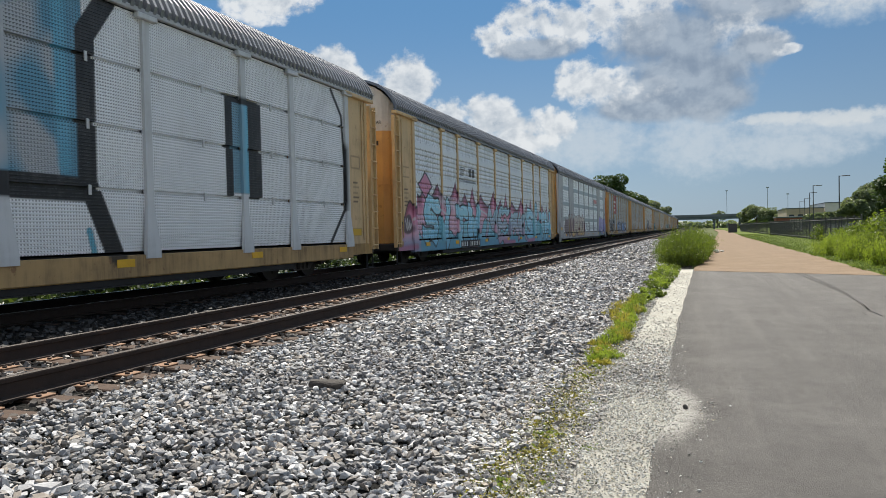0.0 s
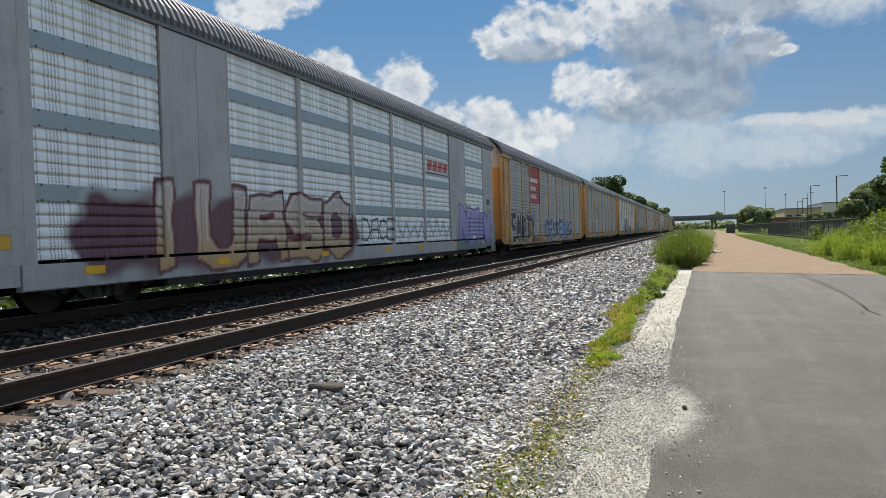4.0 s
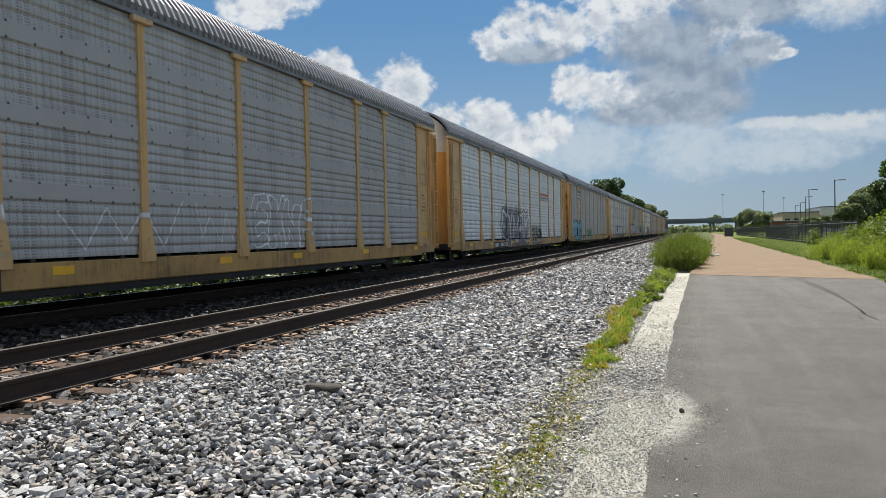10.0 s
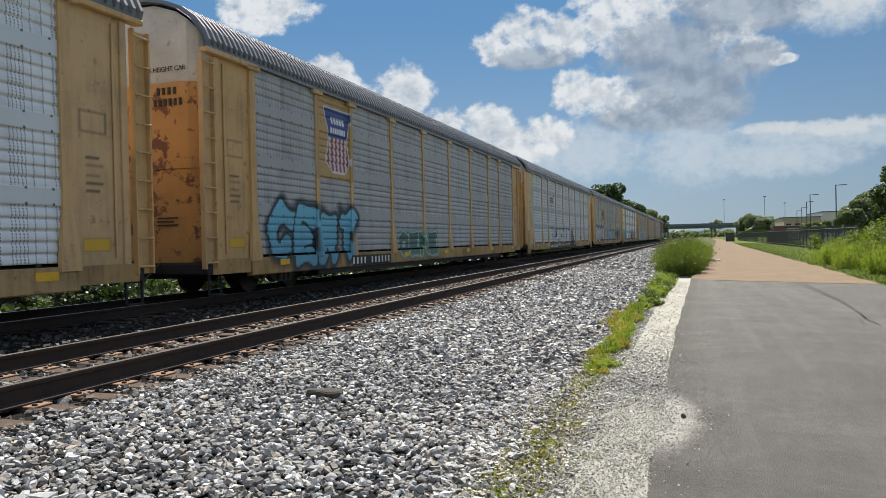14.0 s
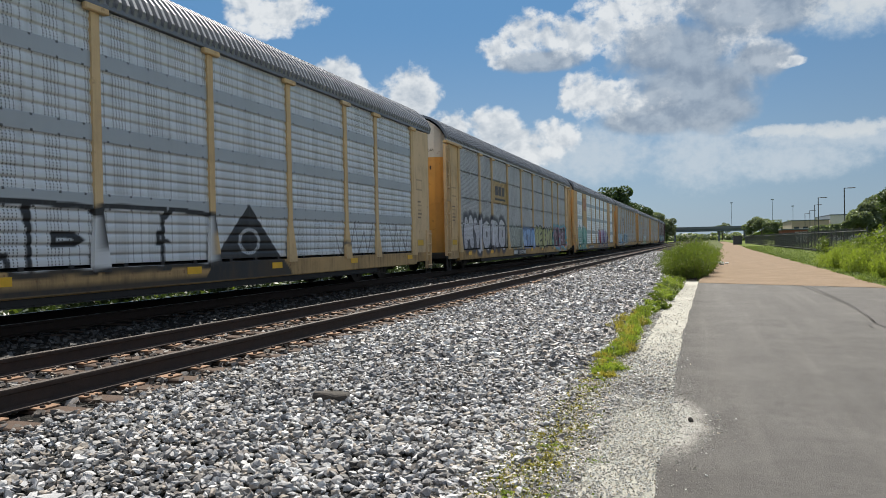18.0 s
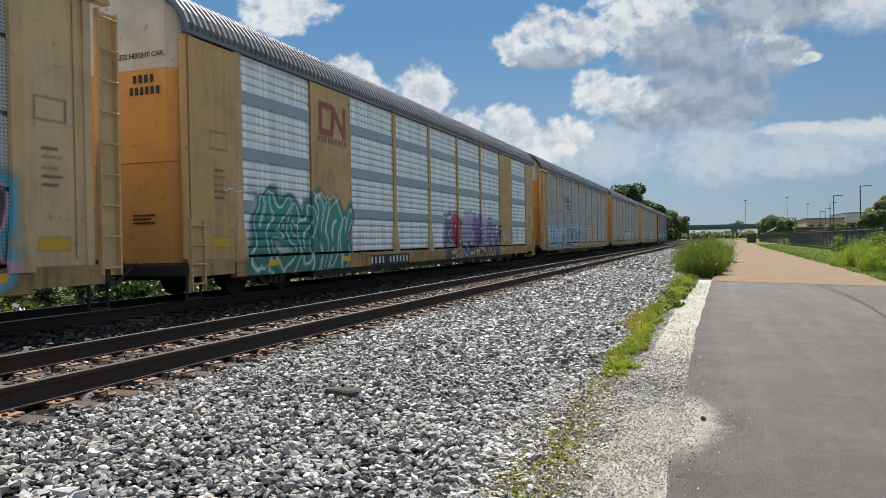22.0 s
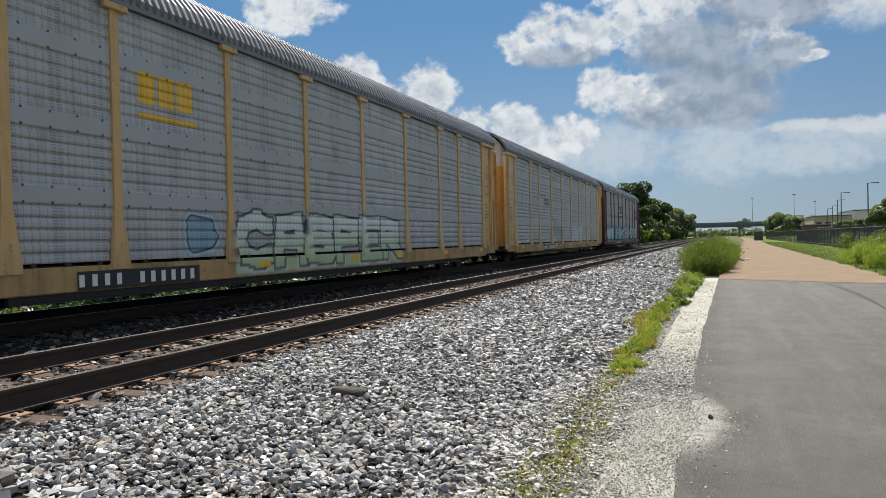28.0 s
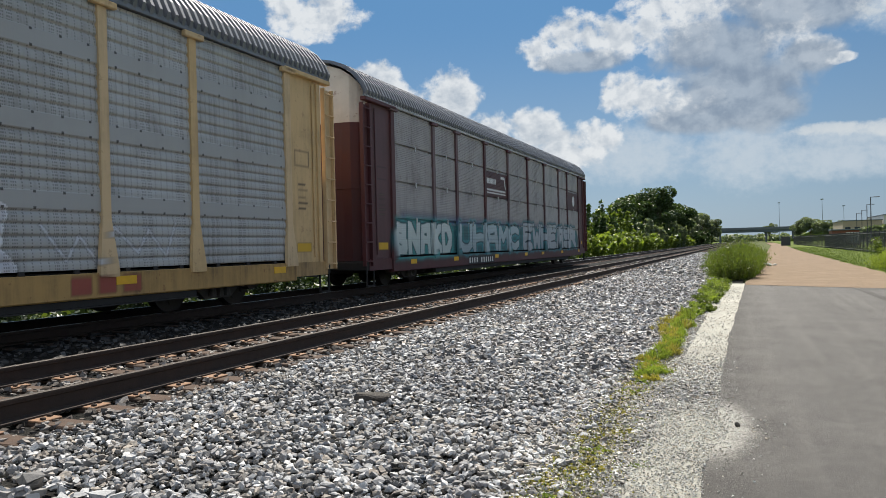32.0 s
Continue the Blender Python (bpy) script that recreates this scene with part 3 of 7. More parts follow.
def make_rail(x, shiny, group):
    ob = tagged(new("rail", from_bm("rail", prism(RAIL_PROFILE, "y", -440, 900), mat_rust)), "rusty brown steel rail with a worn head on timber ties", "rail", group)
    ob.location = (x, 0, RAIL_TOP)
    part("running_surface", box((-0.027, -440, -0.004), (0.027, 900, 0.003), 0.002), mat_railtop if shiny else mat_railold, ob, "bright worn strip along the rail head" if shiny else "dull rusty rail head")
    return ob


for centre, shiny, group in ((TRACK_NEAR, False, "rails of the near track"), (TRACK_FAR, True, "rails of the far track")):
    for side in (-0.7525, 0.7525):
        make_rail(centre + side, shiny, group)

# ---- the train: autorack cars, each built round its own middle at rail height ----
K = 28.6 / 30.33
CAR_PITCH, SPEED = 28.6, 10.878
POSTS = [p * K for p in (-12.55, -9.55, -7.5, -4.5, -1.5, 1.5, 4.5, 7.5, 9.55, 12.55)]
SIDE, SILL_LOW, SILL_TOP, PANEL_LOW, PANEL_TOP = 1.60, 0.42, 0.80, 0.855, 4.86
END = 13.35
BANDS = (1.83, 2.90, 4.03)
ROOF = ((1.62, 4.88), (1.60, 5.02), (1.50, 5.24), (1.30, 5.48), (1.02, 5.68), (0.66, 5.82), (0.28, 5.90), (0, 5.92))


# sprayed and stencilled paint: layers of strokes over the side, given by (y, z) in the car's own space
GLYPH = {"E": ((0, 0, 0, 1), (0, 1, 1, 1), (0, .5, .8, .5), (0, 0, 1, 0)), "U": ((0, 1, 0, .2), (0, .2, .3, 0), (.3, 0, .7, 0), (.7, 0, 1, .2), (1, .2, 1, 1)),
         "A": ((0, 0, .15, .9), (.15, .9, .85, 1), (.85, 1, 1, 0), (.1, .45, .95, .45)), "D": ((0, 0, 0, 1), (0, 1, .7, .95), (.7, .95, 1, .6), (1, .6, 1, .3), (1, .3, .7, 0), (.7, 0, 0, 0)),
         "S": ((1, .9, .2, 1), (.2, 1, 0, .75), (0, .75, .2, .55), (.2, .55, .85, .5), (.85, .5, 1, .25), (1, .25, .8, 0), (.8, 0, 0, .08)), "N": ((0, 0, 0, 1), (0, 1, 1, 0), (1, 0, 1, 1)),
         "R": ((0, 0, 0, 1), (0, 1, .9, .9), (.9, .9, .9, .55), (.9, .55, .1, .5), (.4, .5, 1, 0)), "O": ((.1, .2, .1, .8), (.1, .8, .5, 1), (.5, 1, .9, .8), (.9, .8, .9, .2), (.9, .2, .5, 0), (.5, 0, .1, .2)),
         "M": ((0, 0, .1, 1), (.1, 1, .5, .4), (.5, .4, .9, 1), (.9, 1, 1, 0)), "Y": ((0, 1, .5, .5), (1, 1, .5, .5), (.5, .5, .45, -.15)), "T": ((0, 1, 1, 1), (.5, 1, .5, 0)), "P": ((0, 0, 0, 1), (0, 1, 1, .9), (1, .9, .9, .5), (.9, .5, 0, .45)),
         "C": ((1, .85, .6, 1), (.6, 1, .15, .85), (.15, .85, 0, .5), (0, .5, .15, .15), (.15, .15, .6, 0), (.6, 0, 1, .15)), "B": ((0, 0, 0, 1), (0, 1, .8, .9), (.8, .9, .8, .6), (.8, .6, .1, .5), (.3, .5, 1, .3), (1, .3, .8, .05), (.8, .05, 0, 0)),
         "H": ((0, 0, 0, 1), (1, 0, 1, 1), (0, .5, 1, .5)), "G": ((1, .85, .5, 1), (.5, 1, 0, .6), (0, .6, .1, .1), (.1, .1, .6, 0), (.6, 0, 1, .15), (1, .15, 1, .45), (1, .45, .55, .45)), "W": ((0, 1, .2, 0), (.2, 0, .5, .6), (.5, .6, .8, 0), (.8, 0, 1, 1)),
         "K": ((0, 0, 0, 1), (.9, 1, .05, .5), (.05, .5, 1, 0)), "I": ((.5, 0, .5, 1),), "V": ((0, 1, .5, 0), (.5, 0, 1, 1))}


def away(y, z, segments, square=False):
    """The distance from every place to the nearest of some line segments."""
    d = np.full(y.shape, 9.0)
    for a, b, c, e in segments:
        vy, vz = c - a, e - b
        t = np.clip(((y - a) * vy + (z - b) * vz) / max(1e-6, vy * vy + vz * vz), 0, 1)
        u, v = y - a - t * vy, z - b - t * vz
        d = np.minimum(d, np.maximum(np.abs(u), np.abs(v)) if square else np.hypot(u, v))
    return d


def over(rgba, colour, amount):
    """Sprays a colour over the paint that is there."""
    amount = np.clip(amount, 0, 1)
    shape = np.asarray(colour, dtype=float)
    rgba[..., :3] = rgba[..., :3] * (1 - amount[..., None]) + shape * amount[..., None]
    rgba[..., 3] = np.maximum(rgba[..., 3], amount)


def soft(d, width=0.02):
    return 0.5 - d / width


def wobble(y, z, size, seed):
    return size * (np.sin(y * 5.1 + seed * 1.7 + 1.3 * np.sin(z * 4.3 + seed)) + np.sin(z * 6.7 - seed + 1.1 * np.sin(y * 3.9 - seed))) * 0.5


def word(rgba, y, z, text, lo, hi, base, top, fat, fill, line, edge=0.05, low_fill=None, back=None, spread=0.16, lean=0.0, bounce=0.0, square=False, inner=None, wild=0.03):
    """Sprayed letters side by side, each with its own outline over the one before, on a cloud of back colour."""
    step = (hi - lo) / len(text)
    yy, zz = y + wobble(y, z, wild, lo), z + wobble(z, y, wild, hi)
    shapes = []
    for i, s in enumerate(text):
        a, w = lo + step * i + fat + edge * 0.5, max(0.08, step - 2 * fat - edge * 0.2)
        zb, zt = base + fat + edge + bounce * math.sin(i * 2.3 + lo), top - fat - edge + bounce * math.sin(i * 1.7 + 1)
        segs = [(a + w * p + lean * q, zb + (zt - zb) * q, a + w * r + lean * u, zb + (zt - zb) * u) for p, q, r, u in GLYPH[s]]
        shapes.append(away(yy, zz, segs, square))
    if back is not None:
        over(rgba, back, 0.92 * soft(np.minimum.reduce(shapes) - fat - edge - spread, 0.14))
    t = np.clip((z - base) / max(0.1, top - base), 0, 1)[..., None]
    for d in shapes:
        over(rgba, line, soft(np.abs(d - fat - edge / 2) - edge / 2, 0.024) if fill is None else soft(d - fat - edge, 0.024))
        if fill is not None:
            body = np.asarray(fill, dtype=float) * t + np.asarray(low_fill or fill, dtype=float) * (1 - t)
            over(rgba, body, soft(d - fat, 0.024))
        if inner is not None:
            over(rgba, inner, 0.85 * soft(np.abs(d - fat * 0.62) - 0.014, 0.02) * (t[..., 0] > 0.35))


def rect(rgba, y, z, lo, hi, base, top, colour, slant=0.0):
    yy = y - slant * (z - base)
    over(rgba, colour, np.minimum(np.minimum(soft(lo - yy, 0.012), soft(yy - hi, 0.012)), np.minimum(soft(base - z, 0.012), soft(z - top, 0.012))))


def bars(rgba, y, z, lo, hi, base, top, count, colour, gap=0.25, slant=0.0):
    """A row of plain upright bars, for lettering."""
    w = (hi - lo) / count
    for i in range(count):
        rect(rgba, y, z, lo + w * i, lo + w * (i + 1 - gap), base, top, colour, slant)


def scrawl(rgba, y, z, lo, hi, base, top, colour, seed, thick=0.02, loops=5):
    """A thin hand-drawn tag."""
    rng, pts = random.Random(seed), []
    for i in range(loops * 2 + 1):
        pts.append((lo + (hi - lo) * i / (loops * 2) + rng.uniform(-0.08, 0.08), rng.uniform(base, base + 0.3 * (top - base)) if i % 2 else rng.uniform(base + 0.6 * (top - base), top)))
    over(rgba, colour, soft(away(y, z, [(*p, *q) for p, q in zip(pts, pts[1:])]) - thick, 0.02))


def slab(name, ys, zs, shape, depth, mat, paint=None, smooth=False):
    """A plate on the car's side: a front over a grid, which shape(z) sets out or in, and edges that turn back."""
    ys, zs = np.asarray(ys, float), np.asarray(zs, float)
    ny, nz = len(ys), len(zs)
    front = np.array([(x, y, z) for x, z in [(shape(z), z) for z in zs] for y in ys])
    faces = [(j * ny + i, j * ny + i + 1, (j + 1) * ny + i + 1, (j + 1) * ny + i) for j in range(nz - 1) for i in range(ny - 1)]
    ring = [i for i in range(ny)] + [j * ny + ny - 1 for j in range(1, nz)] + [(nz - 1) * ny + i for i in range(ny - 2, -1, -1)] + [j * ny for j in range(nz - 2, 0, -1)]
    base = len(front)
    back = front[ring].copy()
    back[:, 0] = back[:, 0].min() - depth
    verts = np.concatenate([front, back])
    m = len(ring)
    faces += [(ring[(i + 1) % m], ring[i], base + i, base + (i + 1) % m) for i in range(m)]
    me = mesh_from(name, verts.tolist(), faces, (mat,), smooth=smooth)
    if paint is not None:
        put_paint(me, verts, paint)
    return me


def put_paint(me, verts, paint):
    rgba = np.zeros((len(verts), 4))
    paint(rgba, verts[:, 1], verts[:, 2])
    attr = me.color_attributes.new("paint", "FLOAT_COLOR", "POINT")
    attr.data.foreach_set("color", rgba.astype(np.float32).ravel())


def cut(lo, hi, step):
    return np.linspace(lo, hi, max(2, int(round((hi - lo) / step)) + 1))


def ribbed_rows(style):
    """Heights of the rows of a panel, and how far each stands out."""
    rows = []
    edges = [PANEL_LOW] + [b + s * 0.13 for b in BANDS for s in (-1, 1)] + [PANEL_TOP]
    if style == "fine":
        edges = [PANEL_LOW] + [b + s * 0.032 for b in (1.86, 2.88, 3.92) for s in (-1, 1)] + [PANEL_TOP]
    for k in range(0, len(edges), 2):
        lo, hi = edges[k], edges[k + 1]
        pitch, deep = (0.168, 0.024) if style == "ribbed" else (0.052, 0.009)
        n = max(1, round((hi - lo) / pitch))
        for i in range(n):
            a = lo + (hi - lo) * i / n
            w = (hi - lo) / n
            if style == "ribbed":
                rows += [(a + 0.001 + u * w, deep * d) for u, d in ((0.0, 0.92), (0.12, 1.0), (0.36, 0.95), (0.58, 0.80), (0.69, 0.30), (0.77, 0.0), (0.86, 0.05), (0.93, 0.5))]
            else:
                rows += [(a, 0.0), (a + 0.55 * w, 0.0), (a + 0.62 * w, deep), (a + 0.95 * w, deep)]
        rows.append((hi, deep if style == "ribbed" else 0.0))
        if style == "ribbed" and k + 2 < len(edges):       # a flat strap between two fields
            rows += [(hi + 0.003, deep), (hi + 0.008, deep + 0.007), (hi + 0.018, deep + 0.007), (edges[k + 2] - 0.018, deep + 0.007), (edges[k + 2] - 0.008, deep + 0.007), (edges[k + 2] - 0.003, deep)]
        if style == "fine" and k + 2 < len(edges):
            rows += [(hi + 0.002, -0.075), (hi + 0.062, -0.075)]
    return rows


ROWS = {s: ribbed_rows(s) for s in ("ribbed", "fine")}
CACHE = {}


def painted(paint, lo, hi, base, top):
    """Whether any paint falls in this part of the side."""
    y, z = np.meshgrid(np.linspace(lo, hi, 40), np.linspace(base, top, 40))
    rgba = np.zeros((*y.shape, 4))
    paint(rgba, y, z)
    rows = np.where(rgba[..., 3].max(axis=1) > 0.05)[0]
    return (z[rows[0], 0] - 0.12, z[rows[-1], 0] + 0.12) if len(rows) else None


def columns(paint, lo, hi, base, top, step):
    """Columns lie close together where there is paint, and wide apart elsewhere."""
    ys = cut(lo, hi, step)
    if paint is None:
        return np.array((lo, hi))
    y, z = np.meshgrid(ys, np.linspace(base, top, 40))
    rgba = np.zeros((*y.shape, 4))
    paint(rgba, y, z)
    hot = rgba[..., 3].max(axis=0) > 0.02
    hot[1:] |= hot[:-1].copy()
    hot[:-1] |= hot[1:].copy()
    hot[0] = hot[-1] = True
    return ys[hot]


def panel_mesh(lo, hi, style, mat, paint):
    rows = ROWS[style]
    span = painted(paint, lo, hi, PANEL_LOW, PANEL_TOP) if paint else None
    key = (round(hi - lo, 3), style, mat.name)
    if span is None and key in CACHE:
        return CACHE[key]
    levels, depths = zip(*rows)
    shape = lambda z: SIDE - 0.055 + float(np.interp(z, levels, depths))
    half = (hi - lo) / 2
    heights = [r[0] for r in rows]
    if span is None:
        me = slab("panel", (-half, 0.015 - half, half - 0.015, half), heights, shape, 0.02, mat, smooth=style == "ribbed")
        CACHE[key] = me
        return me
    # fine columns where paint lies, one wide one elsewhere
    verts, faces, mid = [], [], (lo + hi) / 2
    runs, run = [], None
    for i, z in enumerate(heights):
        inside = span[0] <= z <= span[1]
        if run is None or run[0] != inside:
            if run is not None:
                run[1].append(i)
            run = [inside, [i]]
            runs.append(run)
        elif run[1][-1] != i:
            run[1].append(i)
    for inside, index in runs:
        ys = columns(paint, lo, hi, *span, 0.027) - (lo + hi) / 2 if inside else np.array((-half, half))
        zs = [heights[i] for i in index]
        if inside:                                      # and closer rows
            zs = [z for a, b in zip(zs, zs[1:]) for z in np.linspace(a, b, max(2, math.ceil((b - a) / 0.03) + 1))[:-1]] + zs[-1:]
        base, n = len(verts), len(ys)
        verts += [(x, y, z) for x, z in [(shape(z), z) for z in zs] for y in ys]
        faces += [(base + j * n + i, base + j * n + i + 1, base + (j + 1) * n + i + 1, base + (j + 1) * n + i) for j in range(len(zs) - 1) for i in range(n - 1)]
    base = len(verts)                                   # the turned-back ends
    for y in (-half, half):
        verts += [(SIDE - 0.10, y, heights[0]), (SIDE - 0.10, y, heights[-1]), (SIDE - 0.055, y, heights[-1]), (SIDE - 0.055, y, heights[0])]
    faces += [(base, base + 1, base + 2, base + 3), (base + 7, base + 6, base + 5, base + 4)]
    me = mesh_from("panel", verts, faces, (mat,), smooth=style == "ribbed")
    place = np.array(verts)
    place[:, 1] += mid
    put_paint(me, place, paint)
    return me


def post_mesh(y, wide, foot, mat, paint):
    """A side post with a cap and a foot that flares out over the sill."""
    key = ("post", wide, foot, mat.name)
    span = painted(paint, y - wide, y + wide, SILL_LOW, PANEL_TOP) if paint else None
    if span is None and key in CACHE:
        return CACHE[key]
    bm = bmesh.new()
    zs = [0.73, 0.86, 1.55, 1.62] if foot else [0.80, 0.9]
    zs += list(cut(zs[-1] + 0.04, PANEL_TOP + 0.02, 0.045 if span else 2.0))
    if span and foot:
        zs = sorted(set(zs) | set(cut(0.73, 1.6, 0.05)))
    rows = []
    for z in zs:
        t = min(1.0, max(0.0, (1.6 - z) / 0.75)) if foot else 0.0
        w, x = wide / 2 + 0.10 * t, SIDE + 0.005 + 0.045 * t
        rows.append([bm.verts.new((x - 0.06, -w, z)), bm.verts.new((x, -w * 0.92, z)), bm.verts.new((x, w * 0.92, z)), bm.verts.new((x - 0.06, w, z))])
    for a, b in zip(rows, rows[1:]):
        for i in range(3):
            bm.faces.new((a[i], a[i + 1], b[i + 1], b[i]))
    bm.faces.new(rows[0][::-1]), bm.faces.new(rows[-1])
    me = from_bm("post", bm, mat)
    if span:
        place = np.array([v.co[:] for v in me.vertices])
        place[:, 1] += y
        put_paint(me, place, paint)
    else:
        CACHE[key] = me
    return me


def roof_mesh():
    """An arched roof of cross-ribbed sheet."""
    ribs, half = 150, END + 0.12
    ys, outs = [], []
    for i in range(ribs):
        a, w = -half + 2 * half * i / ribs, 2 * half / ribs
        ys += [a, a + 0.46 * w, a + 0.54 * w, a + 0.92 * w]
        outs += [0.0, 0.0, 0.085, 0.085]
    ys.append(half), outs.append(0.0)
    arc = [(x, z) for x, z in ROOF] + [(-x, z) for x, z in ROOF[-2::-1]]
    verts = []
    for y, o in zip(ys, outs):
        for i, (x, z) in enumerate(arc):
            s = 0 if i in (0, len(arc) - 1) else o
            n = Vector((x, 0, max(0.2, z - 4.4))).normalized()
            verts.append((x + n.x * s, y, z + n.z * s))
    n = len(arc)
    faces = [(j * n + i, (j + 1) * n + i, (j + 1) * n + i + 1, j * n + i + 1) for j in range(len(ys) - 1) for i in range(n - 1)]
    return mesh_from("roof", verts, faces, (mat_roof,))


ROOF_MESH = roof_mesh()


def ladder_mesh(mat, low=0.72, high=4.55, wide=0.40, rungs=9, plate=True):
    bm = bmesh.new()
    for s in (-wide / 2, wide / 2):
        add_box(bm, (-0.06, s - 0.02, low), (0.04, s + 0.02, high), 0.006)
    for i in range(rungs):
        z = low + 0.12 + (high - low - 0.25) * i / (rungs - 1)
        add_rod(bm, (0.045, -wide / 2, z), (0.045, wide / 2, z), 0.019, 6)
    if plate:
        add_box(bm, (-0.07, -wide / 2 - 0.01, low), (-0.05, wide / 2 + 0.01, high - 0.02))
    return from_bm("ladder", bm, mat)


def end_meshes(end, low_mat, top_mat):
    """The folding end doors: a bowed lower wall and its upper part under the roof."""
    arc = [(x * 0.93, z - 0.03) for x, z in ROOF]
    outline = [(x, z) for x, z in arc] + [(-x, z) for x, z in arc[-2::-1]]
    split = 4.30
    cols = [-1.46, -1.30, -1.12, -0.9, -0.4, 0.4, 0.9, 1.12, 1.30, 1.46]
    bow = lambda x: end * (END - 0.30 * max(0.0, (abs(x) - 0.95) / 0.51) ** 2)
    crest = lambda x: float(np.interp(abs(x), [p[0] for p in arc[::-1]], [p[1] for p in arc[::-1]]))
    made = []
    for mat, heights in ((low_mat, (0.75, 2.59, 2.60, split)), (top_mat, (split + 0.004, None))):
        verts = []
        for back in (0.0, 0.06):
            for z in heights:
                verts += [(x, bow(x) - end * back + (end * 0.02 if z == 2.60 else 0), crest(x) if z is None else z) for x in cols]
        n, rows = len(cols), len(heights)
        faces = []
        for layer in (0, 1):
            base = layer * n * rows
            for j in range(rows - 1):
                for i in range(n - 1):
                    f = (base + j * n + i, base + j * n + i + 1, base + (j + 1) * n + i + 1, base + (j + 1) * n + i)
                    faces.append(f if (end < 0) == (layer == 0) else f[::-1])
        made.append(mesh_from("end_wall", verts, faces, (mat,)))
    return made


def make_bogie_meshes():
    bm = bmesh.new()
    for s in (-1, 1):
        x0, x1 = sorted((s * 1.00, s * 1.16))
        prof = ((-1.25, 0.36), (-1.25, 0.62), (-0.72, 0.66), (-0.42, 0.80), (0.42, 0.80), (0.72, 0.66), (1.25, 0.62), (1.25, 0.36), (1.0, 0.30), (0.62, 0.40), (0.36, 0.20), (-0.36, 0.20), (-0.62, 0.40), (-1.0, 0.30))
        tmp = prism(prof, "x", x0, x1)
        me = bpy.data.meshes.new("tmp")
        tmp.to_mesh(me), tmp.free()
        bm.from_mesh(me)
        bpy.data.meshes.remove(me)
        for y in (-0.89, 0.89):
            add_rod(bm, (s * 1.10, y, 0.44), (s * 1.24, y, 0.44), 0.13, 12)
        for y in (-0.2, 0, 0.2):
            add_rod(bm, (s * 1.19, y, 0.24), (s * 1.19, y, 0.52), 0.075, 8)
    add_box(bm, (-1.1, -0.24, 0.42), (1.1, 0.24, 0.70), 0.03)
    frame_mesh = from_bm("side_frame", bm, mat_bogie)
    bm = bmesh.new()
    for s in (-1, 1):
        add_rod(bm, (s * 0.69, 0, 0), (s * 0.82, 0, 0), 0.44, 28, 0.43 if s > 0 else None)
        add_rod(bm, (s * 0.67, 0, 0), (s * 0.70, 0, 0), 0.438, 28)
        add_rod(bm, (s * 0.80, 0, 0), (s * 0.86, 0, 0), 0.11, 10)
        for i in range(5):
            a = i * math.tau / 5
            add_box(bm, (s * 0.825 - 0.012, 0.26 * math.cos(a) - 0.035, 0.26 * math.sin(a) - 0.035), (s * 0.825 + 0.012, 0.26 * math.cos(a) + 0.035, 0.26 * math.sin(a) + 0.035))
    add_rod(bm, (-1.2, 0, 0), (1.2, 0, 0), 0.085, 10)
    return frame_mesh, from_bm("wheelset", bm, mat_wheel)


BOGIE_FRAME, WHEELSET = make_bogie_meshes()
UNDER = from_bm("under_frame", add_box(add_box(add_box(add_box(bmesh.new(), (-1.45, -END + 0.35, 0.70), (1.45, END - 0.35, 0.82)), (-0.35, -END + 0.2, 0.42), (0.35, END - 0.2, 0.72), 0.02), (-1.2, -1.6, 0.36), (0.2, 1.4, 0.70), 0.04), (-0.75, -8.5, 0.20), (0.55, 8.5, 0.46), 0.03), mat_under)
COUPLER = {s: from_bm("coupler", add_box(add_box(bmesh.new(), (-0.09, s * 13.2 if s > 0 else -14.22, 0.55), (0.09, 14.22 if s > 0 else -13.2, 0.80), 0.02), (-0.16, (13.9 if s > 0 else -14.25), 0.48), (0.16, (14.25 if s > 0 else -13.9), 0.84), 0.05), mat_under) for s in (-1, 1)}
HOSE = {s: from_bm("brake_hose", add_rod(add_rod(bmesh.new(), (0.45, s * 13.4, 0.75), (0.42, s * 13.9, 0.40), 0.025, 6), (0.42, s * 13.9, 0.40), (0.3, s * 14.2, 0.42), 0.025, 6), mat_black) for s in (-1, 1)}
FLANGE = from_bm("lower_flange", add_box(box((SIDE - 0.12, -9.0, 0.31), (SIDE - 0.03, 9.0, 0.425), 0.01), (SIDE - 0.12, -9.0, 0.295), (SIDE + 0.01, 9.0, 0.312)), mat_under)
HINGE_TAB = from_bm("hinge_tab", box((-0.02, -0.045, -0.035), (0.022, 0.045, 0.03), 0.008), mat_under)
FAR_WALL = slab("far_wall", (-END + 0.2, END - 0.2), (SILL_LOW, PANEL_TOP), lambda z: 0, 0.04, mat_zincdark)
for v in FAR_WALL.vertices:
    v.co.x -= 1.56
CARS, WHEELS = [], []


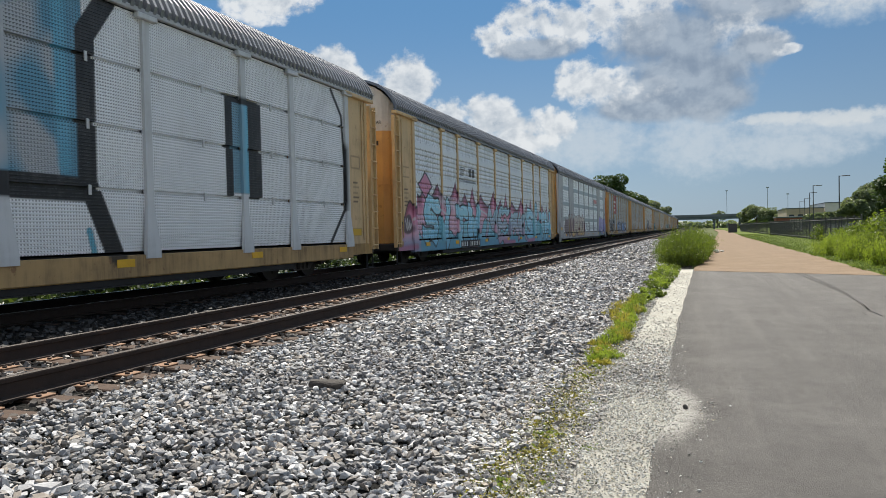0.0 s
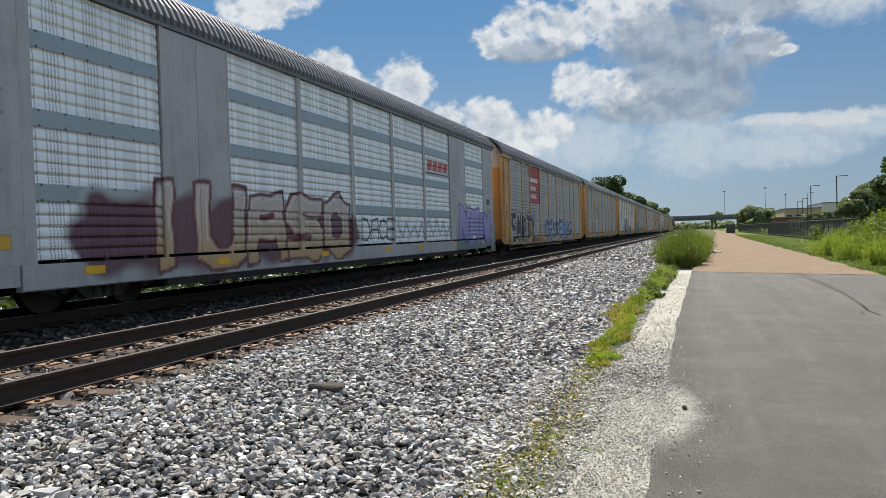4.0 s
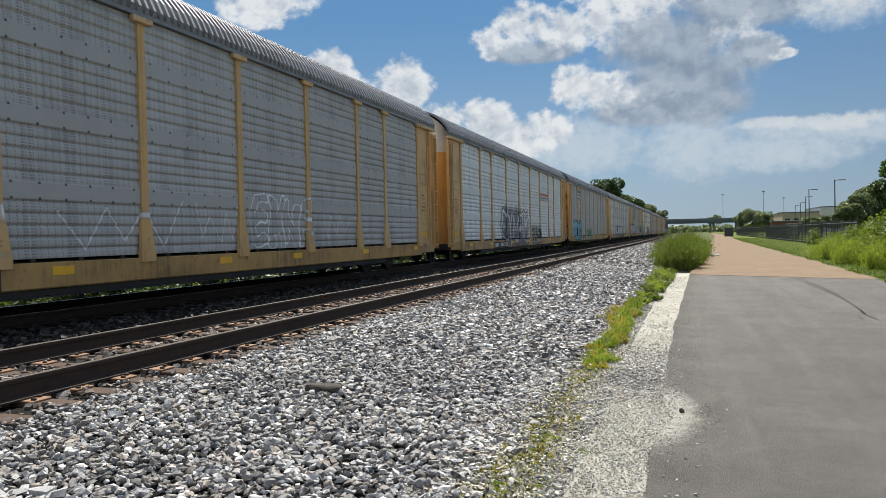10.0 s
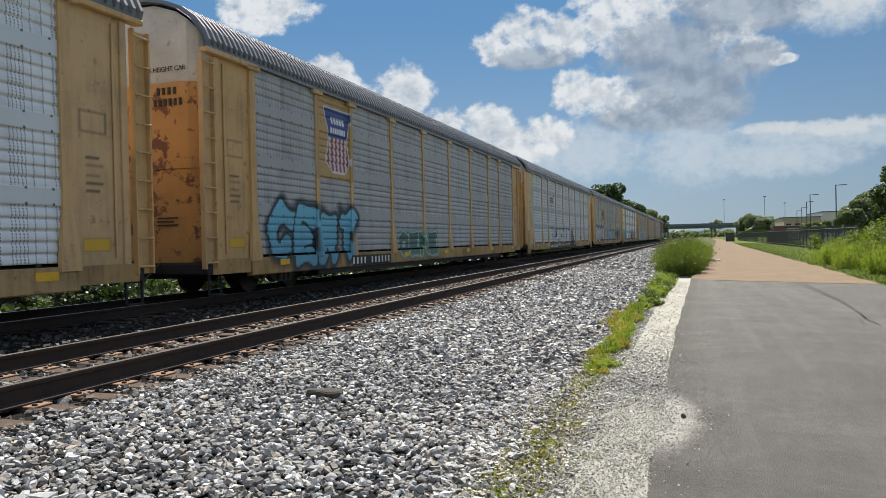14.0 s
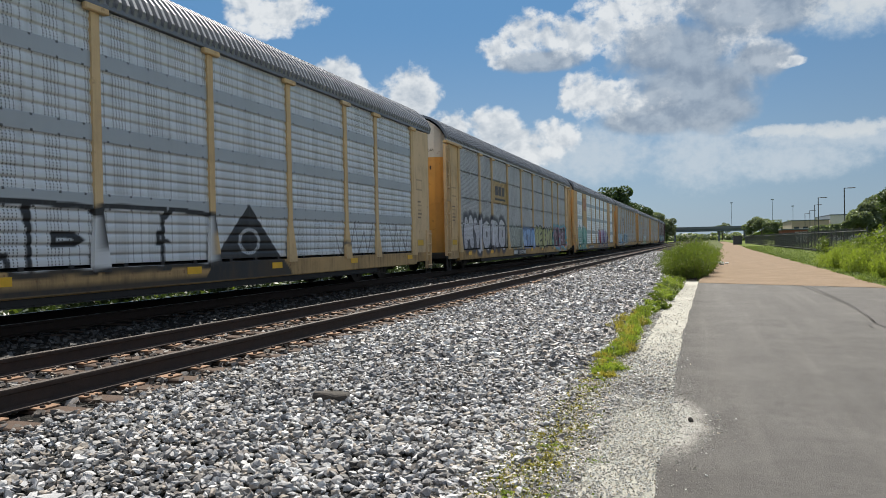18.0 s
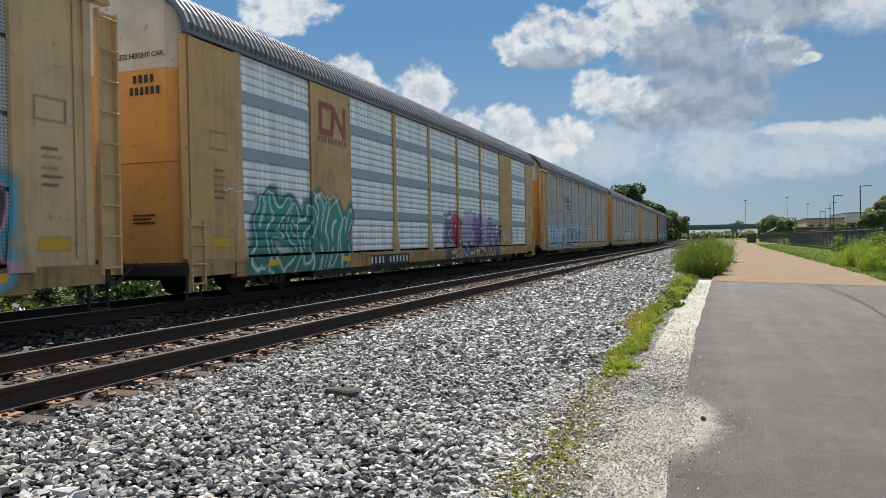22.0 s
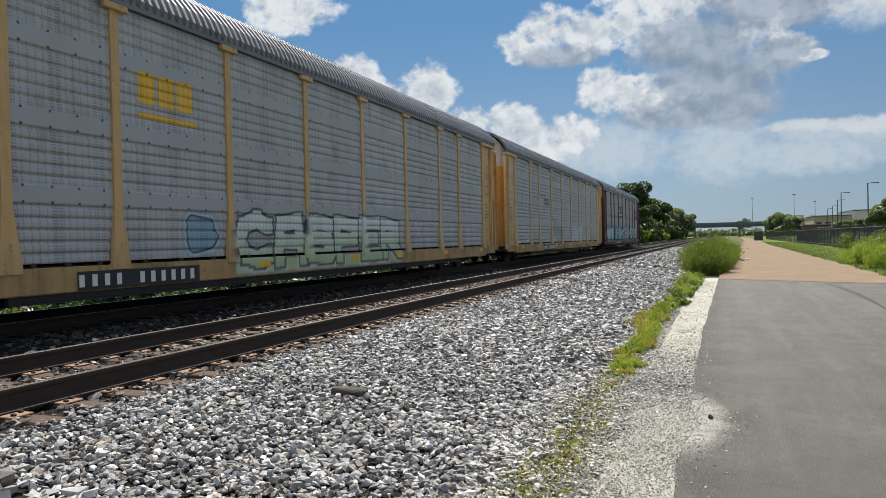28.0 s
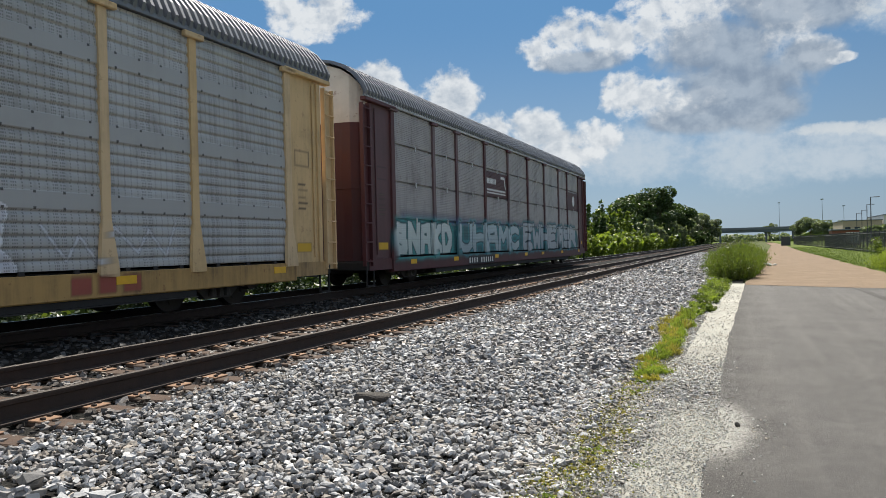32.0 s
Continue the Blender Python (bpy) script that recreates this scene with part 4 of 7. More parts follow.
def make_car(label, style="ribbed", sheet=mat_zinc, frame_mat=mat_gold, post_mat=mat_gold, end_mat=mat_orange, top_mat=mat_white, paint=None, solid=False, foot=True, words="EXCESS HEIGHT CAR", door_mat=None, sill_mat=None, flush=False, plate=None):
    """One autorack car."""
    k = len(CARS)
    door_mat, sill_mat = door_mat or post_mat, sill_mat or (mat_sill if frame_mat in (mat_gold, mat_goldsoft) else frame_mat)
    car = thing("autorack_car", pose(TRACK_FAR, 0, RAIL_TOP), label, "railcar", "cars of the passing train")
    CARS.append(car)
    # sill, deck and under-frame
    part("side_sill", slab("side_sill", columns(paint, -12.0, 12.0, SILL_LOW, SILL_TOP, 0.045), [SILL_LOW, SILL_LOW + 0.02] + list(cut(0.46, 0.76, 0.05)) + [0.79, SILL_TOP], lambda z: SIDE + 0.02 - (0.02 if z in (SILL_LOW, SILL_TOP) else 0), 0.12, sill_mat, paint), parent=car)
    part("under_frame", UNDER, parent=car)
    part("lower_flange", FLANGE, parent=car)
    part("far_wall", FAR_WALL, parent=car)
    for s in (-1, 1):
        part("coupler", COUPLER[s], parent=car)
        part("brake_hose", HOSE[s], parent=car)
        b = part("bogie", BOGIE_FRAME, parent=car, at=pose(0, s * 10.05, 0))
        for a in (-0.89, 0.89):
            w = part("wheelset", WHEELSET, parent=b, at=pose(0, a, 0.44))
            WHEELS.append((k, w, a, s * 10.05 + a))
    # number plate with barred lettering, and yellow reflectors along the sill
    if plate:
        lo, dark = plate
        board = part("number_plate", PLATE_BOARD, mat_black, car, "black number plate", at=pose(SIDE + 0.02, lo + 1.2, 0.585)) if dark else None
        for n in range(10):
            y = lo + (0.24 * n if n < 4 else 0.24 * n + 0.25) + 0.05
            if dark:
                part("letter_bar", BAR_LIGHT, parent=board, at=pose(0.009, y - lo - 1.2, 0))
            else:
                part("letter_bar", BAR_DARK, parent=car, at=pose(SIDE + 0.02, y, 0.61))
    for y in (-10.9, -7.6, -3.4, 0.6, 3.4, 7.2, 11.2):
        if not plate or not plate[0] - 0.6 < y < plate[0] + 2.7:
            part("reflector", REFLECTOR, parent=car, at=pose(SIDE + 0.02, y + 0.2, 0.67))
    # panels and posts
    for i, (a, b) in enumerate(zip(POSTS, POSTS[1:])):
        if solid and i in (1, 7):
            mid = (a + b) / 2
            for lo, hi in ((a + 0.02, mid - 0.006), (mid + 0.006, b - 0.02)):
                part("solid_panel", slab("solid_panel", columns(paint, lo, hi, PANEL_LOW, PANEL_TOP, 0.04), cut(PANEL_LOW, PANEL_TOP, 0.04), lambda z: SIDE, 0.06, post_mat, paint), parent=car)
            continue
        lo, hi = a + 0.06, b - 0.06
        p = part("panel", panel_mesh(lo, hi, style, sheet, paint), parent=car, at=pose(0, (lo + hi) / 2, 0))
        for u in (-0.32, 0.0, 0.32) if style == "ribbed" else ():
            part("hinge_tab", HINGE_TAB, parent=p, at=pose(SIDE - 0.02, u * (hi - lo), PANEL_LOW - 0.025))
        for z in (1.86, 2.88, 3.92) if style == "fine" else ():
            part("clip", CLIP, parent=p, at=pose(SIDE - 0.05, 0.12, z))
    for i, y in enumerate(POSTS):
        last = i in (0, len(POSTS) - 1)
        if solid and i in (1, 2, 7, 8):
            part("post", post_mesh(y, 0.06, False, post_mat, paint), parent=car, at=pose(0, y, 0))
            continue
        p = part("post", post_mesh(y, 0.22 if last else 0.18, foot, post_mat, paint), parent=car, at=pose(0, y, 0))
        if not solid:
            part("post_cap", CAP[post_mat.name], parent=p)
    # roof, eaves and ends
    part("roof", ROOF_MESH, parent=car)
    for s in (-1, 1):
        part("eave", from_bm("eave", box((s * SIDE - 0.05, -END - 0.05, PANEL_TOP + 0.015), (s * SIDE + 0.035, END + 0.05, PANEL_TOP + 0.10), 0.01), mat_roof if style != "fine" else mat_grey), parent=car)
    for s in (-1, 1):
        lower, upper = end_meshes(s, end_mat, top_mat)
        part("end_door", lower, parent=car)
        up = part("end_hood", upper, parent=car)
        if words and s < 0:
            me = letters(words, 0.14, 0.95)
            me.materials.append(mat_ink)
            part("lettering", me, parent=up, at=pose(0.48, -END - 0.012, 4.56, 90, 0, 0))
            for n in range(4):
                part("letter_bar", box((0.42 + 0.13 * n, -END - 0.024, 4.06), (0.485 + 0.13 * n, -END - 0.012, 4.20)), mat_ink, car)
            for n in range(6):
                part("letter_bar", box((0.34 + 0.12 * n, -END - 0.024, 3.84), (0.40 + 0.12 * n, -END - 0.012, 3.98)), mat_ink, car)
            for n in range(3):
                part("notice_line", box((0.35, -END - 0.024, 1.62 - 0.07 * n), (0.85 - 0.1 * (n % 2), -END - 0.012, 1.645 - 0.07 * n)), mat_ink, car)
        # side of the end: flat door leaf, inner jamb, ladder
        y0, y1 = (s * 11.93, s * 12.98)
        depth = 0.0 if flush else 0.05
        if flush:
            y1 = s * 13.28
        part("side_leaf", slab("side_leaf", columns(paint, min(y0, y1), max(y0, y1), 0.8, 4.84, 0.04), cut(0.80, 4.84, 0.04), lambda z: SIDE - depth, 0.08, door_mat, paint), parent=car)
        if flush:
            part("corner_post", box((SIDE - 0.16, min(s * 13.26, s * 13.40), 0.78), (SIDE - 0.02, max(s * 13.26, s * 13.40), 4.9), 0.05), door_mat, car)
            part("ladder", LOW_LADDER[frame_mat.name], parent=car, at=pose(SIDE + 0.01, s * 13.15, 0))
        else:
            part("jamb", box((SIDE - 0.14, min(s * 12.98, s * 13.12), 0.78), (SIDE - 0.005, max(s * 12.98, s * 13.12), 4.78), 0.012), door_mat, car)
            part("lock_bar", box((SIDE - 0.04, min(s * 12.80, s * 12.84), 0.9), (SIDE - 0.015, max(s * 12.80, s * 12.84), 4.7), 0.008), door_mat, car)
            part("top_rail", box((SIDE - 0.10, min(s * 11.7, s * 13.45), 4.80), (SIDE + 0.07, max(s * 11.7, s * 13.45), 4.90), 0.015), frame_mat, car)
            part("ladder", LADDER[frame_mat.name], parent=car, at=pose(SIDE + 0.02, s * 13.40, 0))
        part("step", STEP, parent=car, at=pose(SIDE - 0.05, s * 13.2, 0))
        part("end_sill", box((-1.5, min(s * 12.0, s * 13.45), 0.50), (SIDE - 0.02, max(s * 12.0, s * 13.45), 0.74), 0.03), mat_under, car)
        part("sill_plate", slab("sill_plate", columns(paint, min(s * 12.02, s * 13.3), max(s * 12.02, s * 13.3), 0.5, 0.8, 0.05), cut(0.5, 0.80, 0.06), lambda z: SIDE - 0.01, 0.03, sill_mat, paint), parent=car)
    return car


LADDER = {m.name: ladder_mesh(m, 0.62, 4.72, 0.36, 9, True) for m in (mat_gold, mat_goldsoft, mat_maroon, mat_grey)}
LOW_LADDER = {m.name: ladder_mesh(m, 0.25, 1.55, 0.36, 4, False) for m in (mat_gold, mat_goldsoft, mat_maroon, mat_grey)}
CAP = {m.name: from_bm("post_cap", box((SIDE - 0.03, -0.24, PANEL_TOP - 0.09), (SIDE + 0.07, 0.24, PANEL_TOP + 0.012), 0.015), m) for m in (mat_gold, mat_goldsoft, mat_maroon, mat_grey, mat_post)}
PLATE_BOARD = from_bm("number_plate", box((-0.004, -1.22, -0.145), (0.008, 1.46, 0.135), 0.003), mat_black)
BAR_LIGHT, BAR_DARK = (from_bm("letter_bar", box((-0.004, -0.048, -0.095), (0.004, 0.048, 0.085)), m) for m in (mat_letter, mat_ink))
REFLECTOR = from_bm("reflector", box((-0.004, -0.2, -0.065), (0.007, 0.2, 0.065), 0.002), mat_yellow)
CLIP = from_bm("clip", box((0, -0.03, -0.10), (0.025, 0.03, 0.06), 0.006), mat_post)
STEP = from_bm("step", add_box(add_box(add_box(bmesh.new(), (-0.02, -0.20, 0.12), (0.02, -0.17, 0.52)), (-0.02, 0.17, 0.12), (0.02, 0.20, 0.52)), (-0.03, -0.2, 0.10), (0.05, 0.2, 0.13)), mat_under)

# ---- the fourteen cars, from the head of the shot to the tail ----
BLACK, WHITE, CYAN, BLUE, PINK, PURPLE, TEAL, RED, YEL, LGREY = (0.02, 0.02, 0.022), (0.72, 0.72, 0.72), (0.22, 0.52, 0.62), (0.08, 0.22, 0.50), (0.42, 0.14, 0.22), (0.20, 0.17, 0.42), (0.04, 0.26, 0.22), (0.35, 0.03, 0.04), (0.60, 0.36, 0.02), (0.45, 0.46, 0.50)


def marks(rgba, y, z):
    """Notices on the end leaves."""
    for m in (-12.75, 12.1):
        d = np.maximum(np.abs(y - m - 0.3) - 0.26, np.abs(z - 3.05) - 0.16)
        over(rgba, BLACK, 0.8 * soft(np.abs(d) - 0.012, 0.02))
        for n in range(5):
            rect(rgba, y, z, m + 0.12, m + 0.42 + 0.06 * (n % 2), 2.46 - 0.13 * n, 2.49 - 0.13 * n, (0.10, 0.07, 0.05))
        rect(rgba, y, z, m + 0.05, m + 0.6, 1.02, 1.22, YEL)


def paint_figure(rgba, y, z):
    # a tall figure in blue with black limbs, and a dashed blue bar
    marks(rgba, y, z)
    rect(rgba, y, z, -0.6, 2.9, 1.95, 4.86, (0.12, 0.30, 0.42))
    over(rgba, (0.42, 0.44, 0.47), 0.8 * soft(np.sin(y * 6.1 + 2 * np.sin(z * 2.2)) + 1.2 * np.sin(z * 3.9 + y) - 0.2, 1.2) * (y < 2.4) * (z > 2.0) * (y > -0.6))
    over(rgba, (0.14, 0.40, 0.55), soft(away(y, z, [(2.45, 4.8, 2.5, 2.2)]) - 0.12, 0.1))
    over(rgba, BLACK, soft(away(y, z, [(3.42, 4.9, 2.95, 4.25), (2.95, 4.25, 2.93, 1.9), (-0.6, 1.88, 2.9, 1.84), (2.93, 1.95, 3.45, 0.82)]) - 0.19))
    over(rgba, (0.14, 0.42, 0.55), soft(away(y, z, [(2.93, 1.2, 3.02, 0.86)]) - 0.06))
    rect(rgba, y, z, 6.48, 6.72, 1.88, 3.92, BLACK), rect(rgba, y, z, 6.72, 7.0, 1.95, 3.8, (0.20, 0.36, 0.46)), rect(rgba, y, z, 7.0, 7.28, 1.95, 3.88, (0.16, 0.46, 0.62))
    rect(rgba, y, z, 7.28, 7.76, 1.86, 3.92, BLACK), rect(rgba, y, z, 6.48, 7.76, 3.80, 3.94, BLACK)
    over(rgba, BLACK, soft(away(y, z, [(11.05, 4.8, 11.6, 4.2), (11.6, 4.2, 11.72, 3.0), (11.72, 3.0, 11.68, 1.7), (11.68, 1.7, 10.9, 0.88)]) - 0.055))


def paint_candy(rgba, y, z):
    marks(rgba, y, z)
    # pink flames with dark points over cyan shapes
    beat = np.abs(((y + 0.35 * np.sin(y * 1.1) + 12) / 1.42) % 1.0 - 0.5) * 2
    crest = 2.28 + 0.75 * beat ** 1.6 * (0.8 + 0.25 * np.sin(y * 2.3)) - 0.012 * (y + 8)
    crest = np.where(y < -11.55, 1.75 + 0.22 * np.sin(y * 5.0) + 0.45 * (y + 12.6), crest)
    edge = crest - z
    body = (y > -12.9) & (y < 12.2)
    over(rgba, BLACK, soft(-edge, 0.03) * body)
    over(rgba, (0.26, 0.06, 0.12), soft(-edge + 0.09, 0.05) * body)
    over(rgba, (0.66, 0.24, 0.36), np.clip((edge - 0.22) / 0.25, 0, 1) * body)
    over(rgba, (0.72, 0.46, 0.56), np.clip((edge - 0.55) / 0.3, 0, 0.8) * body)
    low = 1.25 + 0.32 * np.sin(y * 1.9 + 0.6) + 0.12 * np.sin(y * 5.3) - 2.0 * (y < -11.4) + 0.55 * (y > 4.8)
    over(rgba, BLACK, soft(z - low - 0.06) * body)
    over(rgba, CYAN, soft(z - low) * body)
    over(rgba, (0.10, 0.30, 0.46), np.clip((1.05 - z) / 0.5, 0, 0.75) * body)
    over(rgba, (0.64, 0.60, 0.66), 0.8 * soft(away(y, z, [(-9.4, 2.2, -6.5, 2.1), (4.6, 2.05, 11.2, 2.0)]) - 0.16, 0.3))
    word(rgba, y, z, "SITW", -11.2, -4.3, 0.48, 2.3, 0.23, (0.36, 0.68, 0.80), BLACK, 0.07, (0.20, 0.52, 0.70), None, 0.1, 0.3, 0.14, False, (0.62, 0.76, 0.82), 0.09)
    word(rgba, y, z, "MEAK", -3.2, 5.0, 0.58, 2.2, 0.18, (0.30, 0.56, 0.64), BLACK, 0.065, (0.46, 0.32, 0.44), None, 0.1, 0.35, 0.16, False, (0.60, 0.72, 0.76), 0.12)
    word(rgba, y, z, "SITH", 5.0, 12.0, 0.50, 2.3, 0.25, (0.38, 0.70, 0.84), BLACK, 0.075, (0.22, 0.54, 0.72), None, 0.1, 0.1, 0.12, False, (0.66, 0.80, 0.86), 0.07)
    for c in (-10.72, 7.75):
        d = (np.abs(y - c) / 0.62 + np.abs(z - 2.70) / 0.42 - 1) * 0.32 if c < 0 else np.hypot((y - c) * 1.25, z - 2.25) - 0.42
        over(rgba, BLACK, soft(d - 0.07)), over(rgba, (0.60, 0.22, 0.34) if c < 0 else (0.30, 0.60, 0.74), soft(d))
    over(rgba, (0.10, 0.07, 0.09), soft(np.hypot(y + 12.3, (z - 1.35) * 1.3) - 0.42 + wobble(y, z, 0.2, 3), 0.1)), scrawl(rgba, y, z, -12.6, -12.0, 1.1, 1.6, WHITE, 61, 0.018, 3)
    over(rgba, (0.55, 0.66, 0.70), soft(away(y, z, [(-9.6, 2.0, -8.4, 1.7), (-4, 2.0, -2.9, 1.8), (1.2, 2.1, 2.2, 1.8), (6, 1.9, 7.2, 1.75), (9, 2, 10, 1.7)]) - 0.03, 0.06))
    over(rgba, (0.42, 0.19, 0.30), soft(away(y, z, [(-13.2, 0.55, -11.7, 0.6), (-6.6, 0.55, -4.6, 0.5), (0, 0.55, 2.2, 0.5), (5.2, 0.5, 7.0, 0.55)]) - 0.10, 0.1))
    for n in range(5):
        rect(rgba, y, z, -6.75, -6.0 - 0.05 * n, 3.62 - 0.075 * n, 3.66 - 0.075 * n, BLACK, -0.25)
    bars(rgba, y, z, -5.5, -4.6, 3.32, 3.66, 2, BLACK, 0.2, -0.2), bars(rgba, y, z, -6.8, -4.5, 3.06, 3.20, 16, BLACK, 0.35)


def paint_hills(rgba, y, z):
    marks(rgba, y, z)
    rect(rgba, y, z, 4.45, 7.0, 3.22, 3.30, BLACK, 0.3), rect(rgba, y, z, 4.35, 7.0, 3.18, 3.82, (0.62, 0.63, 0.64)), rect(rgba, y, z, 4.45, 6.98, 3.24, 3.30, BLACK), bars(rgba, y, z, 4.6, 6.85, 3.38, 3.72, 4, (0.50, 0.04, 0.03), 0.18, 0.4)
    over(rgba, (0.13, 0.06, 0.08), 0.9 * soft(away(y, z, [(-10.4, 1.2, -1.8, 1.2)]) - 0.66 + wobble(y, z, 0.16, 2), 0.22))
    word(rgba, y, z, "IUASO", -9.9, -1.6, 0.50, 2.2, 0.20, (0.50, 0.46, 0.46), (0.13, 0.03, 0.04), 0.08, (0.46, 0.31, 0.13), None, 0.1, 0.0, 0.05, True, (0.66, 0.60, 0.58), 0.05)
    word(rgba, y, z, "DACE", -0.9, 1.5, 0.95, 1.6, 0.03, BLACK, BLACK, 0.0)
    scrawl(rgba, y, z, 1.8, 4.6, 0.95, 1.6, (0.40, 0.42, 0.46), 65, 0.05, 4), scrawl(rgba, y, z, 4.8, 7.6, 0.9, 1.7, (0.46, 0.50, 0.58), 66, 0.06, 4)
    over(rgba, (0.13, 0.20, 0.21), 0.9 * soft(z - 0.84 + wobble(y, z, 0.08, 4), 0.06) * (y > 7.6))
    for c, r, col in ((9.0, 0.62, (0.04, 0.20, 0.20)), (11.75, 0.62, (0.08, 0.28, 0.32)), (9.55, 0.42, (0.62, 0.64, 0.72))):
        d = np.hypot(y - c, z - 1.35) - r
        over(rgba, BLACK, soft(d - 0.05)), over(rgba, col, soft(d)), over(rgba, BLACK, 0.8 * soft(np.abs(np.sin((z + 0.3 * y) * 16)) - 0.22, 0.2) * (d < -0.06))
    word(rgba, y, z, "NAN", 7.9, 12.5, 0.62, 2.15, 0.24, (0.34, 0.30, 0.62), (0.09, 0.08, 0.20), 0.06, (0.24, 0.21, 0.50), None, 0.1, 0.25, 0.16, True, None, 0.08)
    bars(rgba, y, z, 12.2, 12.8, 2.35, 2.6, 2, BLACK)


def paint_red(rgba, y, z):
    marks(rgba, y, z)
    rect(rgba, y, z, POSTS[2] + 0.07, POSTS[3] - 0.07, 2.75, 4.84, (0.40, 0.055, 0.05))
    for a, b, n, base in ((-6.75, -4.75, 8, 3.95), (-6.75, -5.25, 7, 3.48), (-6.75, -5.1, 7, 3.02)):
        bars(rgba, y, z, a, b, base, base + 0.24, n, WHITE, 0.22)
    word(rgba, y, z, "EMPTY", -11.65, -5.8, 0.44, 2.12, 0.185, (0.026, 0.027, 0.03), (0.80, 0.81, 0.82), 0.055, None, (0.04, 0.04, 0.045), 0.08, 0.0, 0.06, False, None, 0.05)
    scrawl(rgba, y, z, -5.4, -4.6, 1.1, 1.75, WHITE, 5, 0.03, 2)
    over(rgba, (0.16, 0.32, 0.62), 0.6 * soft(away(y, z, [(-2.4, 1.3, 7.6, 1.15)]) - 0.62 + wobble(y, z, 0.3, 6), 0.3)), word(rgba, y, z, "CASRE", -2.7, 3.4, 0.45, 1.92, 0.17, (0.05, 0.055, 0.09), (0.74, 0.77, 0.84), 0.05, (0.20, 0.22, 0.27), None, 0.1, 0.1, 0.08, False, None, 0.08)
    word(rgba, y, z, "INAN", 3.9, 7.8, 0.5, 1.9, 0.13, (0.05, 0.055, 0.09), (0.72, 0.74, 0.82), 0.05, None, None, 0.1, 0.1, 0.1, False, None, 0.1)


def paint_plain(rgba, y, z):
    marks(rgba, y, z)
    word(rgba, y, z, "OBAOM", -8.6, -4.2, 0.82, 2.0, 0.15, None, (0.78, 0.80, 0.82), 0.07, bounce=0.08, wild=0.09), over(rgba, (0.26, 0.35, 0.42), 0.4 * soft(away(y, z, [(-8.3, 1.3, -7.3, 1.3)]) - 0.45, 0.3))
    word(rgba, y, z, "EMNA", 1.8, 4.4, 0.85, 2.0, 0.09, None, (0.74, 0.76, 0.78), 0.055, wild=0.1, bounce=0.08)
    scrawl(rgba, y, z, 0.0, 1.35, 0.95, 1.8, (0.66, 0.66, 0.67), 8, 0.025, 3), scrawl(rgba, y, z, 5.0, 6.5, 1.0, 1.75, (0.66, 0.66, 0.67), 6, 0.025, 3)
    scrawl(rgba, y, z, -3.2, -0.4, 0.95, 1.85, (0.62, 0.62, 0.63), 7, 0.03, 3)
    scrawl(rgba, y, z, -10.2, -9.5, 1.0, 1.7, (0.08, 0.08, 0.08), 9, 0.03, 3)
    for n in range(3):
        rect(rgba, y, z, -6.9, -5.7 - 0.15 * n, 3.36 - 0.10 * n, 3.40 - 0.10 * n, BLACK), bars(rgba, y, z, -5.9, -4.6, 3.06 - 0.16 * n, 3.14 - 0.16 * n, 7, BLACK)
    over(rgba, (0.20, 0.33, 0.46), soft(away(y, z, [(-12.8, 4.35, -12.2, 4.3), (-12.8, 3.55, -12.1, 3.3), (-12.6, 2.8, -12.4, 2.3)]) - 0.16))
    scrawl(rgba, y, z, -12.75, -12.2, 1.3, 1.75, BLACK, 11, 0.03, 2), rect(rgba, y, z, -12.75, -12.25, 0.95, 1.2, YEL)


def paint_swirl(rgba, y, z):
    marks(rgba, y, z)
    over(rgba, (0.13, 0.13, 0.14), 0.85 * soft(away(y, z, [(-5.0, 1.9, -1.2, 1.9), (-4.6, 1.0, 0.4, 0.9)]) - 0.5 + wobble(y, z, 0.15, 5), 0.35)), word(rgba, y, z, "CYUAD", -5.4, 0.9, 0.50, 2.38, 0.11, (0.66, 0.68, 0.69), (0.05, 0.05, 0.055), 0.10, (0.40, 0.34, 0.37), None, 0.1, 0.05, 0.08, False, None, 0.12)
    word(rgba, y, z, "SEAGO", 1.7, 4.5, 0.55, 1.5, 0.11, BLACK, WHITE, 0.035, None, BLACK, 0.08)
    rect(rgba, y, z, POSTS[6] + 0.1, POSTS[7] - 0.1, 3.40, 3.56, (0.50, 0.13, 0.05)), rect(rgba, y, z, POSTS[6] + 0.1, POSTS[7] - 0.3, 3.24, 3.32, BLACK), rect(rgba, y, z, POSTS[6] + 0.1, POSTS[7] - 0.2, 3.10, 3.17, (0.45, 0.15, 0.08))


